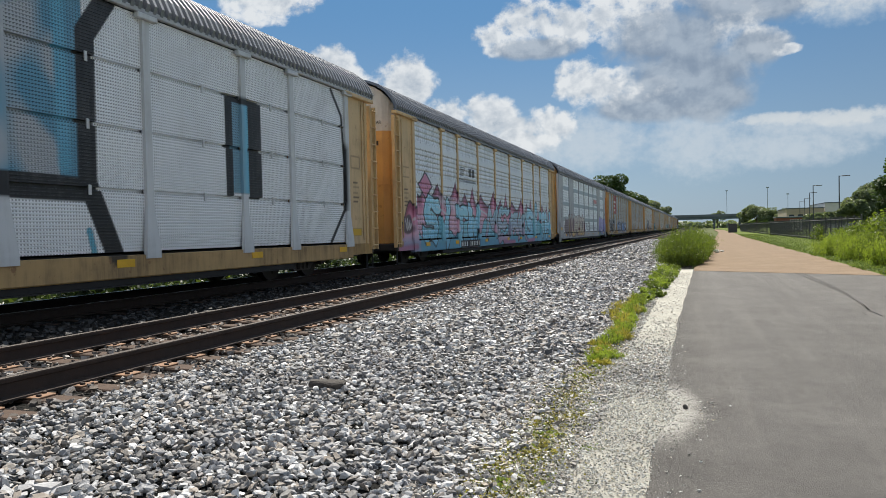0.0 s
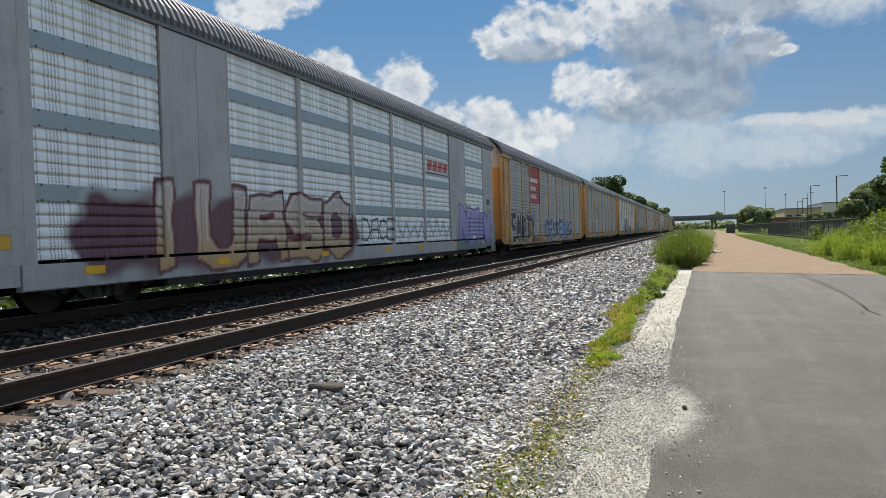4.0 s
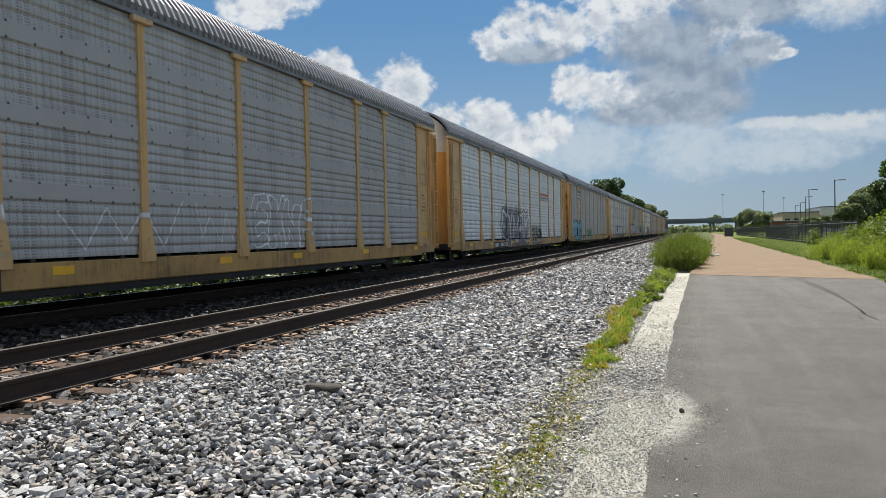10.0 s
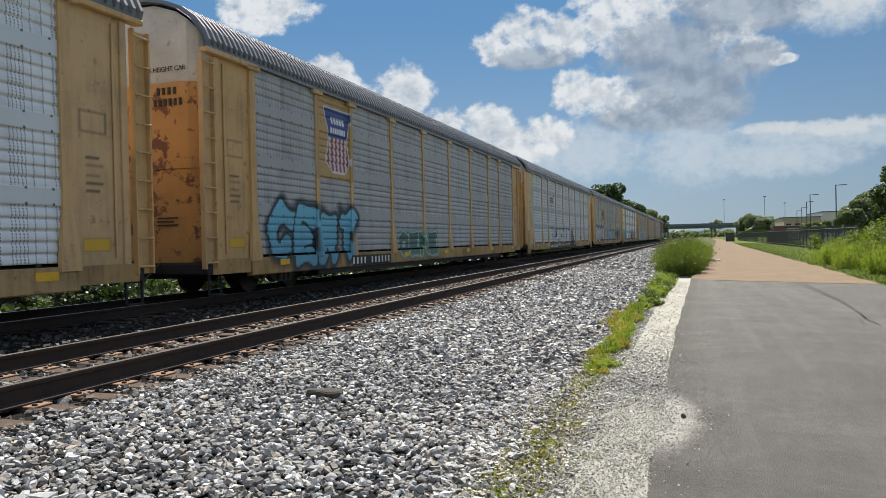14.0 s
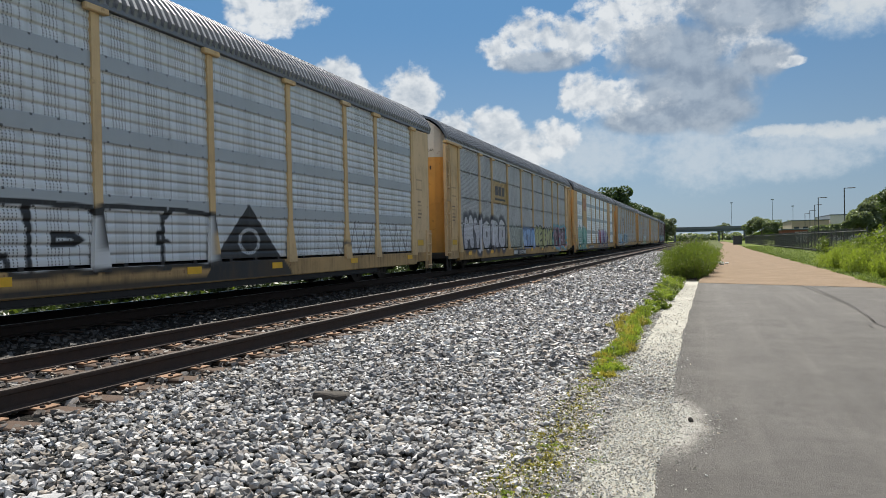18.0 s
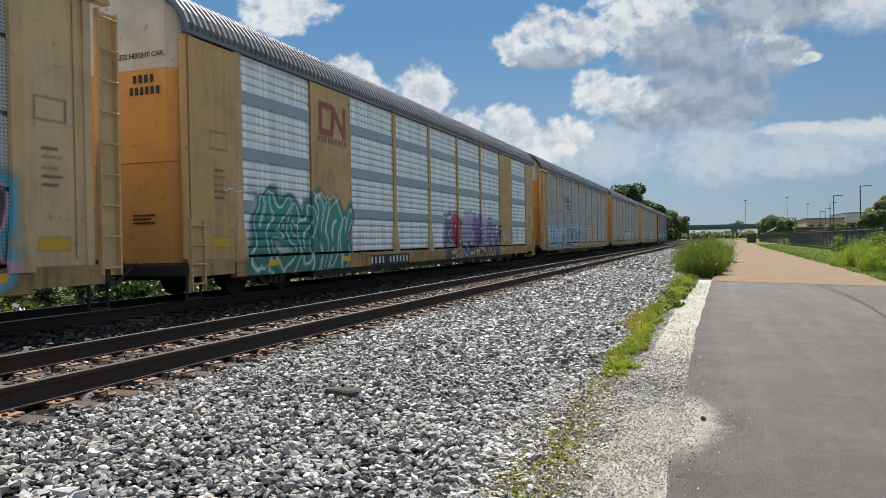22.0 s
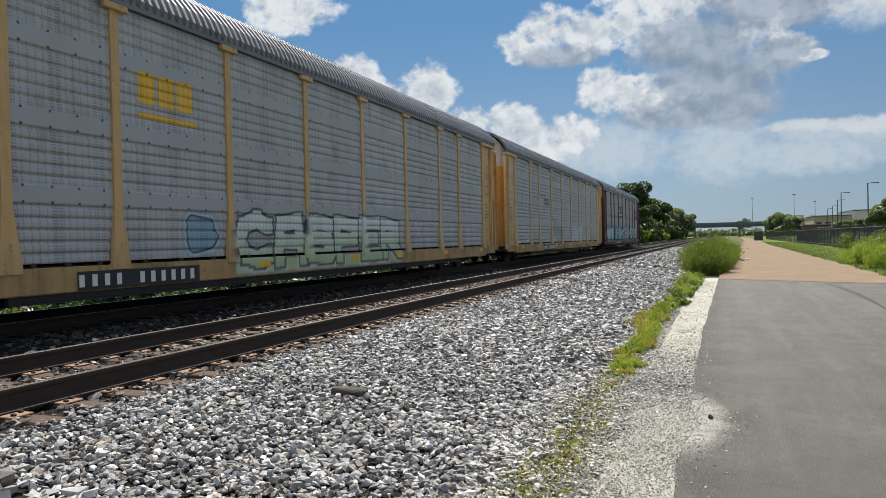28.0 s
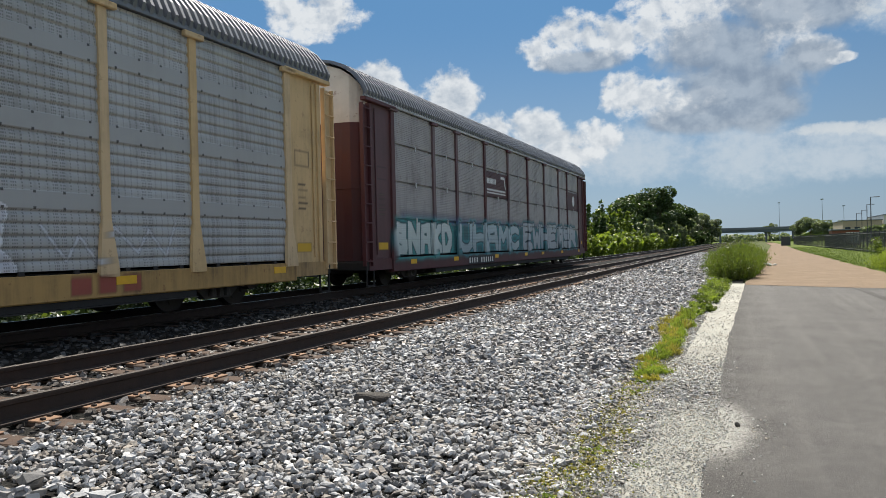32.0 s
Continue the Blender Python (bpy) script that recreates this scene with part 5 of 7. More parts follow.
def paint_shield(rgba, y, z):
    marks(rgba, y, z)
    mid = -7.83
    rect(rgba, y, z, POSTS[1], POSTS[2], 2.72, 4.86, (0.46, 0.29, 0.11))
    bulge = 0.62 - 0.10 * np.cos((z - 3.8) * 4.0) - np.clip(3.2 - z, 0, 1) * 1.3
    inside = np.maximum(np.abs(y - mid) - bulge, np.maximum(2.92 - z, z - 4.55))
    over(rgba, WHITE, soft(inside - 0.03)), over(rgba, (0.62, 0.60, 0.60), soft(inside))
    for n in range(6):
        over(rgba, (0.35, 0.05, 0.06), np.minimum(soft(inside + 0.02), soft(np.abs(y - mid + 0.55 - 0.22 * n) - 0.055)))
    over(rgba, (0.04, 0.07, 0.25), np.minimum(soft(inside), soft(3.82 - z)))
    bars(rgba, y, z, mid - 0.38, mid + 0.42, 4.18, 4.34, 5, WHITE, 0.25), bars(rgba, y, z, mid - 0.42, mid + 0.45, 3.92, 4.08, 7, WHITE, 0.25)
    word(rgba, y, z, "CERT", -11.4, -6.9, 0.50, 1.98, 0.21, (0.16, 0.46, 0.60), (0.02, 0.03, 0.04), 0.07, (0.10, 0.33, 0.46), (0.03, 0.05, 0.06), 0.10, 0.1, 0.10, False, None, 0.10)
    word(rgba, y, z, "OENE", -3.8, -0.1, 0.56, 1.42, 0.13, (0.05, 0.10, 0.09), (0.36, 0.58, 0.48), 0.05, (0.12, 0.22, 0.17), (0.20, 0.40, 0.33), 0.06)


def paint_block(rgba, y, z):
    marks(rgba, y, z)
    a = POSTS[2] + 0.45
    for n, w in ((0, 0.07),):
        rect(rgba, y, z, a, a + 0.08, 3.10, 3.95, BLACK), rect(rgba, y, z, a + 1.75, a + 1.83, 3.10, 3.95, BLACK)
    rect(rgba, y, z, a, a + 0.3, 3.87, 3.95, BLACK), rect(rgba, y, z, a + 1.53, a + 1.83, 3.87, 3.95, BLACK)
    bars(rgba, y, z, a + 0.35, a + 1.5, 3.40, 3.80, 3, (0.09, 0.09, 0.10), 0.2), bars(rgba, y, z, a + 0.25, a + 1.6, 3.2, 3.27, 14, BLACK)
    word(rgba, y, z, "EUADES", -6.75, 1.4, 0.70, 1.82, 0.165, (0.60, 0.61, 0.62), BLACK, 0.10, None, None, 0.1, 0.0, 0.0, True, None, 0.015), rect(rgba, y, z, -12.6, -12.0, 1.87, 2.08, YEL)
    yy = y - 2.65                          # a black pyramid with an eye
    over(rgba, BLACK, soft(np.maximum(np.abs(yy) - (1.98 - z) * 1.05, 0.46 - z)))
    over(rgba, (0.40, 0.41, 0.42), soft(np.abs(np.hypot(yy, (z - 1.2) * 1.4) - 0.34) - 0.05))
    scrawl(rgba, y, z, 6.4, 8.7, 0.75, 1.75, (0.10, 0.10, 0.10), 15, 0.016, 4)
    scrawl(rgba, y, z, 9.9, 11.4, 0.8, 1.8, (0.06, 0.06, 0.06), 17, 0.018, 3)
    rect(rgba, y, z, -6.9, 4.2, 0.44, 0.56, BLACK)


def paint_bubble(rgba, y, z):
    marks(rgba, y, z)
    rect(rgba, y, z, POSTS[2] + 0.06, POSTS[3] - 0.06, 2.88, 3.9, (0.46, 0.31, 0.12)), bars(rgba, y, z, POSTS[2] + 0.65, POSTS[3] - 0.45, 3.26, 3.68, 3, (0.06, 0.05, 0.05), 0.12), rect(rgba, y, z, POSTS[2] + 0.6, POSTS[3] - 0.4, 3.02, 3.12, BLACK)
    word(rgba, y, z, "MYORO", -11.3, -4.7, 0.74, 2.2, 0.24, (0.62, 0.62, 0.66), (0.05, 0.05, 0.07), 0.07, (0.56, 0.56, 0.63), (0.06, 0.06, 0.08), 0.14, 0.0, 0.05, False, None, 0.05)
    word(rgba, y, z, "COB", -3.8, -1.3, 0.8, 1.85, 0.15, (0.34, 0.36, 0.32), (0.58, 0.61, 0.58), 0.045, None, (0.24, 0.28, 0.24), 0.1)
    word(rgba, y, z, "KTG", -1.0, 1.65, 0.78, 1.82, 0.17, (0.30, 0.50, 0.80), (0.05, 0.10, 0.28), 0.06, (0.44, 0.56, 0.76), (0.18, 0.30, 0.55), 0.1)
    word(rgba, y, z, "GEENO", 1.9, 7.0, 0.70, 2.0, 0.165, (0.46, 0.47, 0.22), (0.03, 0.03, 0.028), 0.085, (0.50, 0.50, 0.28), None, 0.1, 0.0, 0.06, False, None, 0.06)
    word(rgba, y, z, "NAYER", 7.1, 11.6, 0.66, 2.0, 0.15, (0.06, 0.05, 0.07), (0.62, 0.34, 0.46), 0.05, (0.16, 0.07, 0.10), (0.10, 0.40, 0.50), 0.16, 0.1, 0.1)


SNOWMAN = 10.05


def paint_green(rgba, y, z):
    marks(rgba, y, z)
    word(rgba, y, z, "WESONAV", -11.5, -7.3, 0.42, 1.98, 0.11, (0.035, 0.30, 0.25), (0.66, 0.76, 0.72), 0.04, (0.015, 0.16, 0.14), (0.02, 0.20, 0.17), 0.16, 0.25, 0.12, False, None, 0.16)
    scrawl(rgba, y, z, -8.9, -7.7, 2.1, 2.3, WHITE, 21, 0.02, 4), scrawl(rgba, y, z, -12.4, -11.0, 2.05, 2.25, WHITE, 22, 0.02, 4)
    a = POSTS[1] + 0.22
    over(rgba, (0.30, 0.07, 0.05), soft(away(y, z, [(a + 0.75, 4.4, a + 0.2, 4.4), (a + 0.2, 4.4, a + 0.2, 3.75), (a + 0.2, 3.75, a + 0.75, 3.75), (a + 0.75, 3.75, a + 0.85, 4.35), (a + 0.85, 4.35, a + 1.4, 3.75), (a + 1.4, 3.75, a + 1.4, 4.4)]) - 0.09))
    bars(rgba, y, z, a + 0.05, a + 1.55, 3.50, 3.64, 9, (0.30, 0.09, 0.06), 0.3)
    word(rgba, y, z, "EKARAV", -0.1, 7.0, 0.44, 1.75, 0.18, (0.16, 0.12, 0.34), WHITE, 0.045, (0.05, 0.05, 0.06), BLACK, 0.10, 0.15, 0.22, False, None, 0.14)
    for n, (c, col) in enumerate(((1.1, (0.42, 0.05, 0.07)), (2.5, (0.44, 0.36, 0.62)), (3.7, (0.24, 0.12, 0.36)), (4.7, (0.48, 0.44, 0.64)))):
        word(rgba, y, z, "OAEI"[n], c - 0.55, c + 0.65, 0.85, 2.18 - 0.05 * n, 0.24, col, WHITE, 0.045, tuple(x * 0.6 for x in col), BLACK, 0.05, 0.1, 0.0, False, None, 0.12)
    for c, r in ((1.65, 0.06), (1.50, 0.10), (1.23, 0.16)):
        over(rgba, (0.05, 0.06, 0.09), soft(np.abs(np.hypot(y - SNOWMAN, z - c) - r) - 0.018, 0.02))
    over(rgba, (0.05, 0.06, 0.09), soft(away(y, z, [(SNOWMAN - 0.2, 1.54, SNOWMAN - 0.1, 1.52), (SNOWMAN + 0.1, 1.52, SNOWMAN + 0.22, 1.56)]) - 0.016, 0.02))
    word(rgba, y, z, "SEACO", 7.5, 8.5, 1.0, 1.32, 0.02, WHITE, WHITE, 0.0, bounce=0.05), scrawl(rgba, y, z, 7.85, 8.4, 1.28, 1.6, WHITE, 24, 0.018, 1), scrawl(rgba, y, z, 7.8, 8.4, 0.6, 0.95, WHITE, 25, 0.018, 2)
    over(rgba, (0.012, 0.012, 0.012), soft(away(y, z, [(7.28, 1.36, 7.42, 0.77), (9.02, 1.36, 8.88, 0.77), (-8.80, 1.36, -8.66, 0.77), (-7.22, 1.36, -7.36, 0.77)]) - 0.022, 0.02))


def paint_sky(rgba, y, z):
    marks(rgba, y, z)
    over(rgba, (0.34, 0.38, 0.20), 0.6 * soft(away(y, z, [(-11.2, 1.5, -5.0, 1.4)]) - 0.42, 0.4)), word(rgba, y, z, "BUNKO", -11.75, -6.0, 0.50, 1.88, 0.185, (0.44, 0.60, 0.74), (0.06, 0.08, 0.11), 0.05, (0.24, 0.42, 0.60), (0.64, 0.72, 0.78), 0.04, 0.0, 0.03, False, (0.72, 0.80, 0.85), 0.07)
    word(rgba, y, z, "REBO", -4.9, -1.3, 0.68, 1.88, 0.16, (0.16, 0.26, 0.36), (0.68, 0.76, 0.82), 0.07, None, (0.30, 0.42, 0.52), 0.05, 0.1, 0.04), word(rgba, y, z, "O", -1.2, -0.3, 0.5, 1.9, 0.12, (0.22, 0.34, 0.46), (0.64, 0.72, 0.78), 0.06)
    word(rgba, y, z, "EST", 1.4, 4.6, 0.6, 1.75, 0.14, None, (0.74, 0.75, 0.76), 0.055, wild=0.1, bounce=0.08), word(rgba, y, z, "INGEST", 4.8, 10.6, 0.8, 1.7, 0.10, None, (0.68, 0.69, 0.70), 0.055, wild=0.1, bounce=0.06)
    for n in range(3):
        rect(rgba, y, z, POSTS[2] + 0.2, POSTS[2] + 1.4, 3.66 - 0.13 * n, 3.71 - 0.13 * n, BLACK, -0.3)
    bars(rgba, y, z, POSTS[2] + 1.3, POSTS[2] + 2.2, 3.38, 3.72, 2, (0.06, 0.06, 0.06), 0.2), bars(rgba, y, z, POSTS[2] + 1.15, POSTS[2] + 2.3, 3.12, 3.26, 7, BLACK), bars(rgba, y, z, POSTS[2] + 1.15, POSTS[2] + 2.5, 2.92, 3.06, 8, BLACK)


def paint_panels(rgba, y, z):
    marks(rgba, y, z)
    a = POSTS[2] + 0.5
    bars(rgba, y, z, a, a + 1.4, 3.42, 3.95, 3, (0.72, 0.42, 0.03), 0.14), rect(rgba, y, z, a, a + 1.45, 3.18, 3.28, (0.72, 0.42, 0.03))
    rect(rgba, y, z, -4.2, 3.7, 0.46, 0.78, (0.40, 0.47, 0.28)), word(rgba, y, z, "CASPER", -4.15, 3.75, 0.52, 1.80, 0.165, (0.66, 0.67, 0.70), (0.05, 0.06, 0.05), 0.06, (0.38, 0.48, 0.24), (0.62, 0.63, 0.66), 0.04, 0.0, 0.0, True, None, 0.015)
    word(rgba, y, z, "B", -5.45, -4.65, 0.95, 1.62, 0.10, (0.22, 0.34, 0.42), (0.04, 0.05, 0.06), 0.045, None, (0.50, 0.62, 0.70), 0.08), scrawl(rgba, y, z, 4.6, 5.8, 1.1, 1.8, (0.5, 0.5, 0.6), 32, 0.04, 3)
    word(rgba, y, z, "OD", 7.2, 8.8, 0.95, 1.65, 0.10, None, (0.52, 0.52, 0.56), 0.04), scrawl(rgba, y, z, 9.7, 11.2, 1.55, 1.7, WHITE, 33, 0.015, 6)


def paint_faded(rgba, y, z):
    marks(rgba, y, z)
    for n in range(2):
        rect(rgba, y, z, -6.9, -5.6, 3.44 - 0.12 * n, 3.48 - 0.12 * n, BLACK)
    bars(rgba, y, z, -5.9, -4.6, 3.05, 3.2, 8, BLACK), bars(rgba, y, z, -5.9, -4.5, 2.85, 3.0, 8, BLACK)
    over(rgba, (0.84, 0.86, 0.88), soft(away(y, z, [(-11.36, 1.8, -11.2, 0.85), (-11.2, 0.9, -10.9, 0.85), (-10.6, 1.75, -10.5, 0.9), (-10.0, 1.2, -9.5, 1.15), (-9.3, 1.65, -9.25, 0.95), (-9.8, 0.95, -9.3, 1.0)]) - 0.035, 0.05))
    over(rgba, (0.84, 0.86, 0.88), soft(away(y, z, [(-6.8, 2.0, -6.7, 0.9), (-6.6, 1.1, -6.2, 1.1), (-5.3, 1.3, -5.1, 0.9), (-3.97, 2.0, -3.8, 0.95), (-3.8, 0.95, -3.0, 1.05), (-2.8, 1.2, -2.6, 0.9)]) - 0.03, 0.05))
    over(rgba, (0.36, 0.26, 0.26), 0.4 * soft(away(y, z, [(-3.6, 1.7, -1.0, 1.4)]) - 0.35, 0.4))
    word(rgba, y, z, "SUASRE", -1.4, 1.6, 0.85, 1.75, 0.05, None, (0.60, 0.61, 0.64), 0.05, wild=0.08, bounce=0.06), word(rgba, y, z, "WSNAR", 1.7, 5.5, 0.85, 1.75, 0.12, (0.50, 0.50, 0.54), (0.66, 0.67, 0.70), 0.05, wild=0.1, bounce=0.08)
    scrawl(rgba, y, z, 6.0, 8.6, 0.95, 1.6, (0.52, 0.53, 0.56), 44, 0.03, 4)
    bars(rgba, y, z, 6.4, 7.8, 0.48, 0.76, 3, (0.30, 0.07, 0.05))


def paint_last(rgba, y, z):
    marks(rgba, y, z)
    a = POSTS[3] + 0.08
    rect(rgba, y, z, a, POSTS[4] - 0.08, 2.9, 3.86, (0.075, 0.02, 0.024)), bars(rgba, y, z, a + 0.2, a + 1.3, 3.4, 3.6, 7, WHITE, 0.2), rect(rgba, y, z, a + 0.2, POSTS[4] - 0.3, 3.14, 3.20, WHITE), rect(rgba, y, z, a + 0.2, POSTS[4] - 0.3, 3.02, 3.08, WHITE)
    over(rgba, WHITE, soft(away(y, z, [(a + 1.9, 3.7, a + 2.3, 3.7), (a + 2.3, 3.7, a + 2.45, 3.3)]) - 0.05))
    rect(rgba, y, z, POSTS[8] + 0.1, POSTS[9] - 0.1, 2.9, 3.86, (0.075, 0.02, 0.024)), over(rgba, WHITE, soft(np.hypot(y - 10.6, z - 3.4) - 0.28))
    over(rgba, (0.09, 0.17, 0.34), 0.7 * soft(away(y, z, [(-11.2, 1.85, 10.5, 1.75)]) - 0.22, 0.25))
    over(rgba, (0.03, 0.13, 0.15), 0.9 * soft(away(y, z, [(-11.5, 1.25, 11.0, 1.3)]) - 0.55, 0.15))
    word(rgba, y, z, "BNAKD", -11.75, -7.6, 0.80, 1.85, 0.13, (0.60, 0.66, 0.66), (0.02, 0.10, 0.11), 0.05, (0.48, 0.56, 0.56), (0.05, 0.30, 0.30), 0.10, 0.0, 0.0, True)
    word(rgba, y, z, "UHAMC", -7.0, 0.0, 0.78, 1.95, 0.15, (0.46, 0.56, 0.60), (0.03, 0.08, 0.10), 0.05, (0.34, 0.42, 0.46), (0.05, 0.28, 0.32), 0.08), word(rgba, y, z, "EWHEASR", 0.6, 11.0, 0.78, 2.05, 0.17, (0.46, 0.50, 0.54), (0.03, 0.05, 0.07), 0.05, (0.36, 0.40, 0.44), (0.05, 0.24, 0.28), 0.08)


make_car("silver autorack car with gold sill and black and blue graffiti", "fine", mat_sheet, mat_goldsoft, mat_post, paint=paint_figure, door_mat=mat_goldsoft, words="")
make_car("galvanised autorack car covered in pink and cyan graffiti", sheet=mat_zinclight, post_mat=mat_goldsoft, frame_mat=mat_goldsoft, paint=paint_candy, plate=(-6.9, True))
make_car("white-framed autorack car with purple and teal graffiti", sheet=mat_zincband, frame_mat=mat_grey, post_mat=mat_grey, end_mat=mat_orange, top_mat=mat_gold, paint=paint_hills, solid=True, foot=False, flush=True)
make_car("dark galvanised autorack car with a red panel and graffiti", sheet=mat_zincdark, post_mat=mat_gold, paint=paint_red, plate=(-6.9, False))
make_car("grey galvanised autorack car with gold posts and faint tags", sheet=mat_zincdark, post_mat=mat_gold, paint=paint_plain, plate=(-6.9, True))
make_car("silver galvanised autorack car with gold posts and swirling graffiti", sheet=mat_zinc, post_mat=mat_gold, paint=paint_swirl, plate=(-6.9, True))
make_car("grey autorack car with a striped shield and cyan graffiti", "ribbed", mat_zincdark, mat_gold, mat_gold, end_mat=mat_orangerust, paint=paint_shield, plate=(-7.2, True))
make_car("silver autorack car with black block graffiti and a pyramid", sheet=mat_zincmid, post_mat=mat_goldsoft, frame_mat=mat_goldsoft, end_mat=mat_goldsoft, paint=paint_block, plate=(-6.5, True), flush=True)
make_car("grey fine-ribbed autorack car with rounded grey graffiti", "fine", mat_mesh, mat_goldsoft, mat_goldsoft, paint=paint_bubble, plate=(-3.4, True), door_mat=mat_goldsoft)
make_car("bright galvanised autorack car with gold posts and green graffiti", sheet=mat_zincband, post_mat=mat_gold, frame_mat=mat_gold, paint=paint_green, plate=(-6.0, True), solid=True, foot=True, flush=True)
make_car("dark grey autorack car with gold posts and pale blue graffiti", sheet=mat_zincdark, post_mat=mat_gold, paint=paint_sky, plate=(-7.4, True))
make_car("grey autorack car with gold posts and green block graffiti", sheet=mat_zincdark, post_mat=mat_gold, paint=paint_panels, plate=(-7.9, True))
make_car("grey autorack car with pale gold posts and faded tags", sheet=mat_zincdark, post_mat=mat_goldsoft, frame_mat=mat_goldsoft, paint=paint_faded, plate=(-6.3, True))
make_car("maroon-framed last autorack car with teal graffiti along its foot", "fine", mat_sheetgrey, mat_maroon, mat_maroon, end_mat=mat_maroon, paint=paint_last, plate=(-6.2, True), words="")

# ---- plants ----
def leaves_mesh(name, places, size, mat, rng, flat=0.5, long=1.6):
    """Many small bent leaves, two triangles each, round the given places."""
    n = len(places)
    p = np.asarray(places, float)
    d = rng.normal(size=(n, 3))
    d[:, 2] *= flat
    d /= np.linalg.norm(d, axis=1)[:, None]
    s = np.cross(d, rng.normal(size=(n, 3)))
    s /= np.linalg.norm(s, axis=1)[:, None]
    w = size * rng.uniform(0.6, 1.3, (n, 1))
    v = np.stack([p - d * w * long * 0.5, p + s * w * 0.5, p + d * w * long * 0.5, p - s * w * 0.5], axis=1).reshape(-1, 3)
    i = np.arange(n)[:, None] * 4
    f = np.concatenate([i + [0, 1, 2], i + [0, 2, 3]])
    me = bpy.data.meshes.new(name)
    me.vertices.add(len(v)), me.vertices.foreach_set("co", v.ravel())
    me.loops.add(len(f) * 3), me.loops.foreach_set("vertex_index", f.ravel().astype(np.int32))
    me.polygons.add(len(f)), me.polygons.foreach_set("loop_start", np.arange(len(f), dtype=np.int32) * 3)
    me.materials.append(mat)
    me.update(calc_edges=True)
    me.shade_flat()
    return me


def cloud(rng, centre, radius, n, shell=0.55):
    d = rng.normal(size=(n, 3))
    d /= np.linalg.norm(d, axis=1)[:, None]
    return np.asarray(centre) + d * np.asarray(radius) * (shell + (1 - shell) * rng.random((n, 1)) ** 0.6)


def make_tree(x, y, height, spread, seed, mat, label, name="tree", leaf=0.35, count=2600, z0=-0.1, group="trees by the tracks"):
    rng = np.random.default_rng(seed)
    tree = thing(name, pose(x, y, z0), label, name, group)
    bm = bmesh.new()
    r = height * 0.028
    add_rod(bm, (0, 0, -0.1), (0.1 * spread * 0.2, 0, height * 0.5), r, 9, r * 0.55)
    clumps = []
    for i in range(9):
        a, h = i * 2.4 + rng.random(), height * (0.25 + 0.5 * rng.random())
        out = spread * (0.35 + 0.45 * rng.random())
        tip = (out * math.cos(a), out * math.sin(a), h + height * 0.15)
        add_rod(bm, (0, 0, h * 0.7), tip, r * 0.35, 6, r * 0.1)
        clumps.append((tip, spread * rng.uniform(0.28, 0.45)))
    for i in range(7):
        a = rng.random() * 6.28
        clumps.append(((spread * 0.3 * math.cos(a), spread * 0.3 * math.sin(a), height * rng.uniform(0.6, 0.88)), spread * rng.uniform(0.3, 0.5)))
    part("trunk", bm, mat_bark, tree)
    pts = np.concatenate([cloud(rng, c, (q, q, q * 0.8), count // len(clumps)) for c, q in clumps])
    pts[:, 2] = np.minimum(pts[:, 2], height)
    part("crown", leaves_mesh("crown", pts, leaf, mat, rng), parent=tree)["kind"] = "stuff"
    return tree


def make_bush(x, y, sx, sy, high, seed, mat, label, leaf=0.07, count=3000, name="bush", grassy=False, group="", each=110):
    rng = np.random.default_rng(seed)
    bush = thing(name, pose(x, y, -0.03), label, "bush", group)
    bm = bmesh.new()
    pts = []
    for i in range(max(8, count // each)):
        a, q = rng.random() * 6.28, math.sqrt(rng.random())
        bx, by = sx * 0.8 * q * math.cos(a), sy * 0.8 * q * math.sin(a)
        h = high * (1 - 0.45 * q * q) * rng.uniform(0.72, 1.08)
        tip = (bx * 1.22 + rng.normal() * 0.05, by * 1.22 + rng.normal() * 0.05, h)
        add_rod(bm, (bx, by, 0), tip, 0.006 + 0.003 * high, 4, 0.003)
        n = each
        t = rng.random(n)[:, None] ** (0.8 if grassy else 0.6)
        w = (0.05 + 0.16 * t) * min(1.2, high * 0.9)
        pts.append(np.asarray((bx, by, 0.03)) * (1 - t) + np.asarray(tip) * t + rng.normal(size=(n, 3)) * w * (0.75, 0.75, 0.4))
    pts = np.concatenate(pts)
    pts[:, 2] = np.maximum(pts[:, 2], 0.02)
    part("undergrowth", bm, mat_stem, bush)["kind"] = "stuff"
    part("foliage", leaves_mesh("foliage", pts, leaf * (0.62 if grassy else 1), mat, rng, 2.6 if grassy else 0.6, 7.5 if grassy else 1.6), parent=bush)["kind"] = "stuff"
    return bush


for i, (x, y, sx, sy, h) in enumerate(((-0.62, 31.0, 0.95, 2.0, 1.42), (-0.35, 34.5, 0.95, 2.2, 1.45), (-0.15, 38.5, 0.95, 2.4, 1.45), (0.1, 43.0, 0.8, 2.6, 1.35))):
    make_bush(x, y, sx, sy, h, 1 + i, mat_leaf, "tall green feathery weeds beside the gravel path", 0.030, 17000 if i < 2 else 9000, grassy=True, group="bushes left of the gravel path")
for i in range(12):
    make_bush(6.2 + 0.45 * (i % 3) + i * 0.10, 38 - 1.55 * i, 1.3, 1.4, 1.1 + 0.045 * i, 20 + i, mat_leaf if i % 3 else mat_leaflight, "feathery green weeds at the edge of the gravel path", 0.032, 8500, grassy=True, group="bushes beside the gravel path")
for i in range(8):
    make_bush(8.4 + 0.8 * (i % 2) - 0.1 * i, 44 - 2.6 * i, 1.6, 1.8, 1.5 + 0.2 * i, 60 + i, mat_leaflight if i % 2 else mat_leaf, "lime-green climbing bush behind the path weeds", 0.085, 6000, group="bushes beside the gravel path")
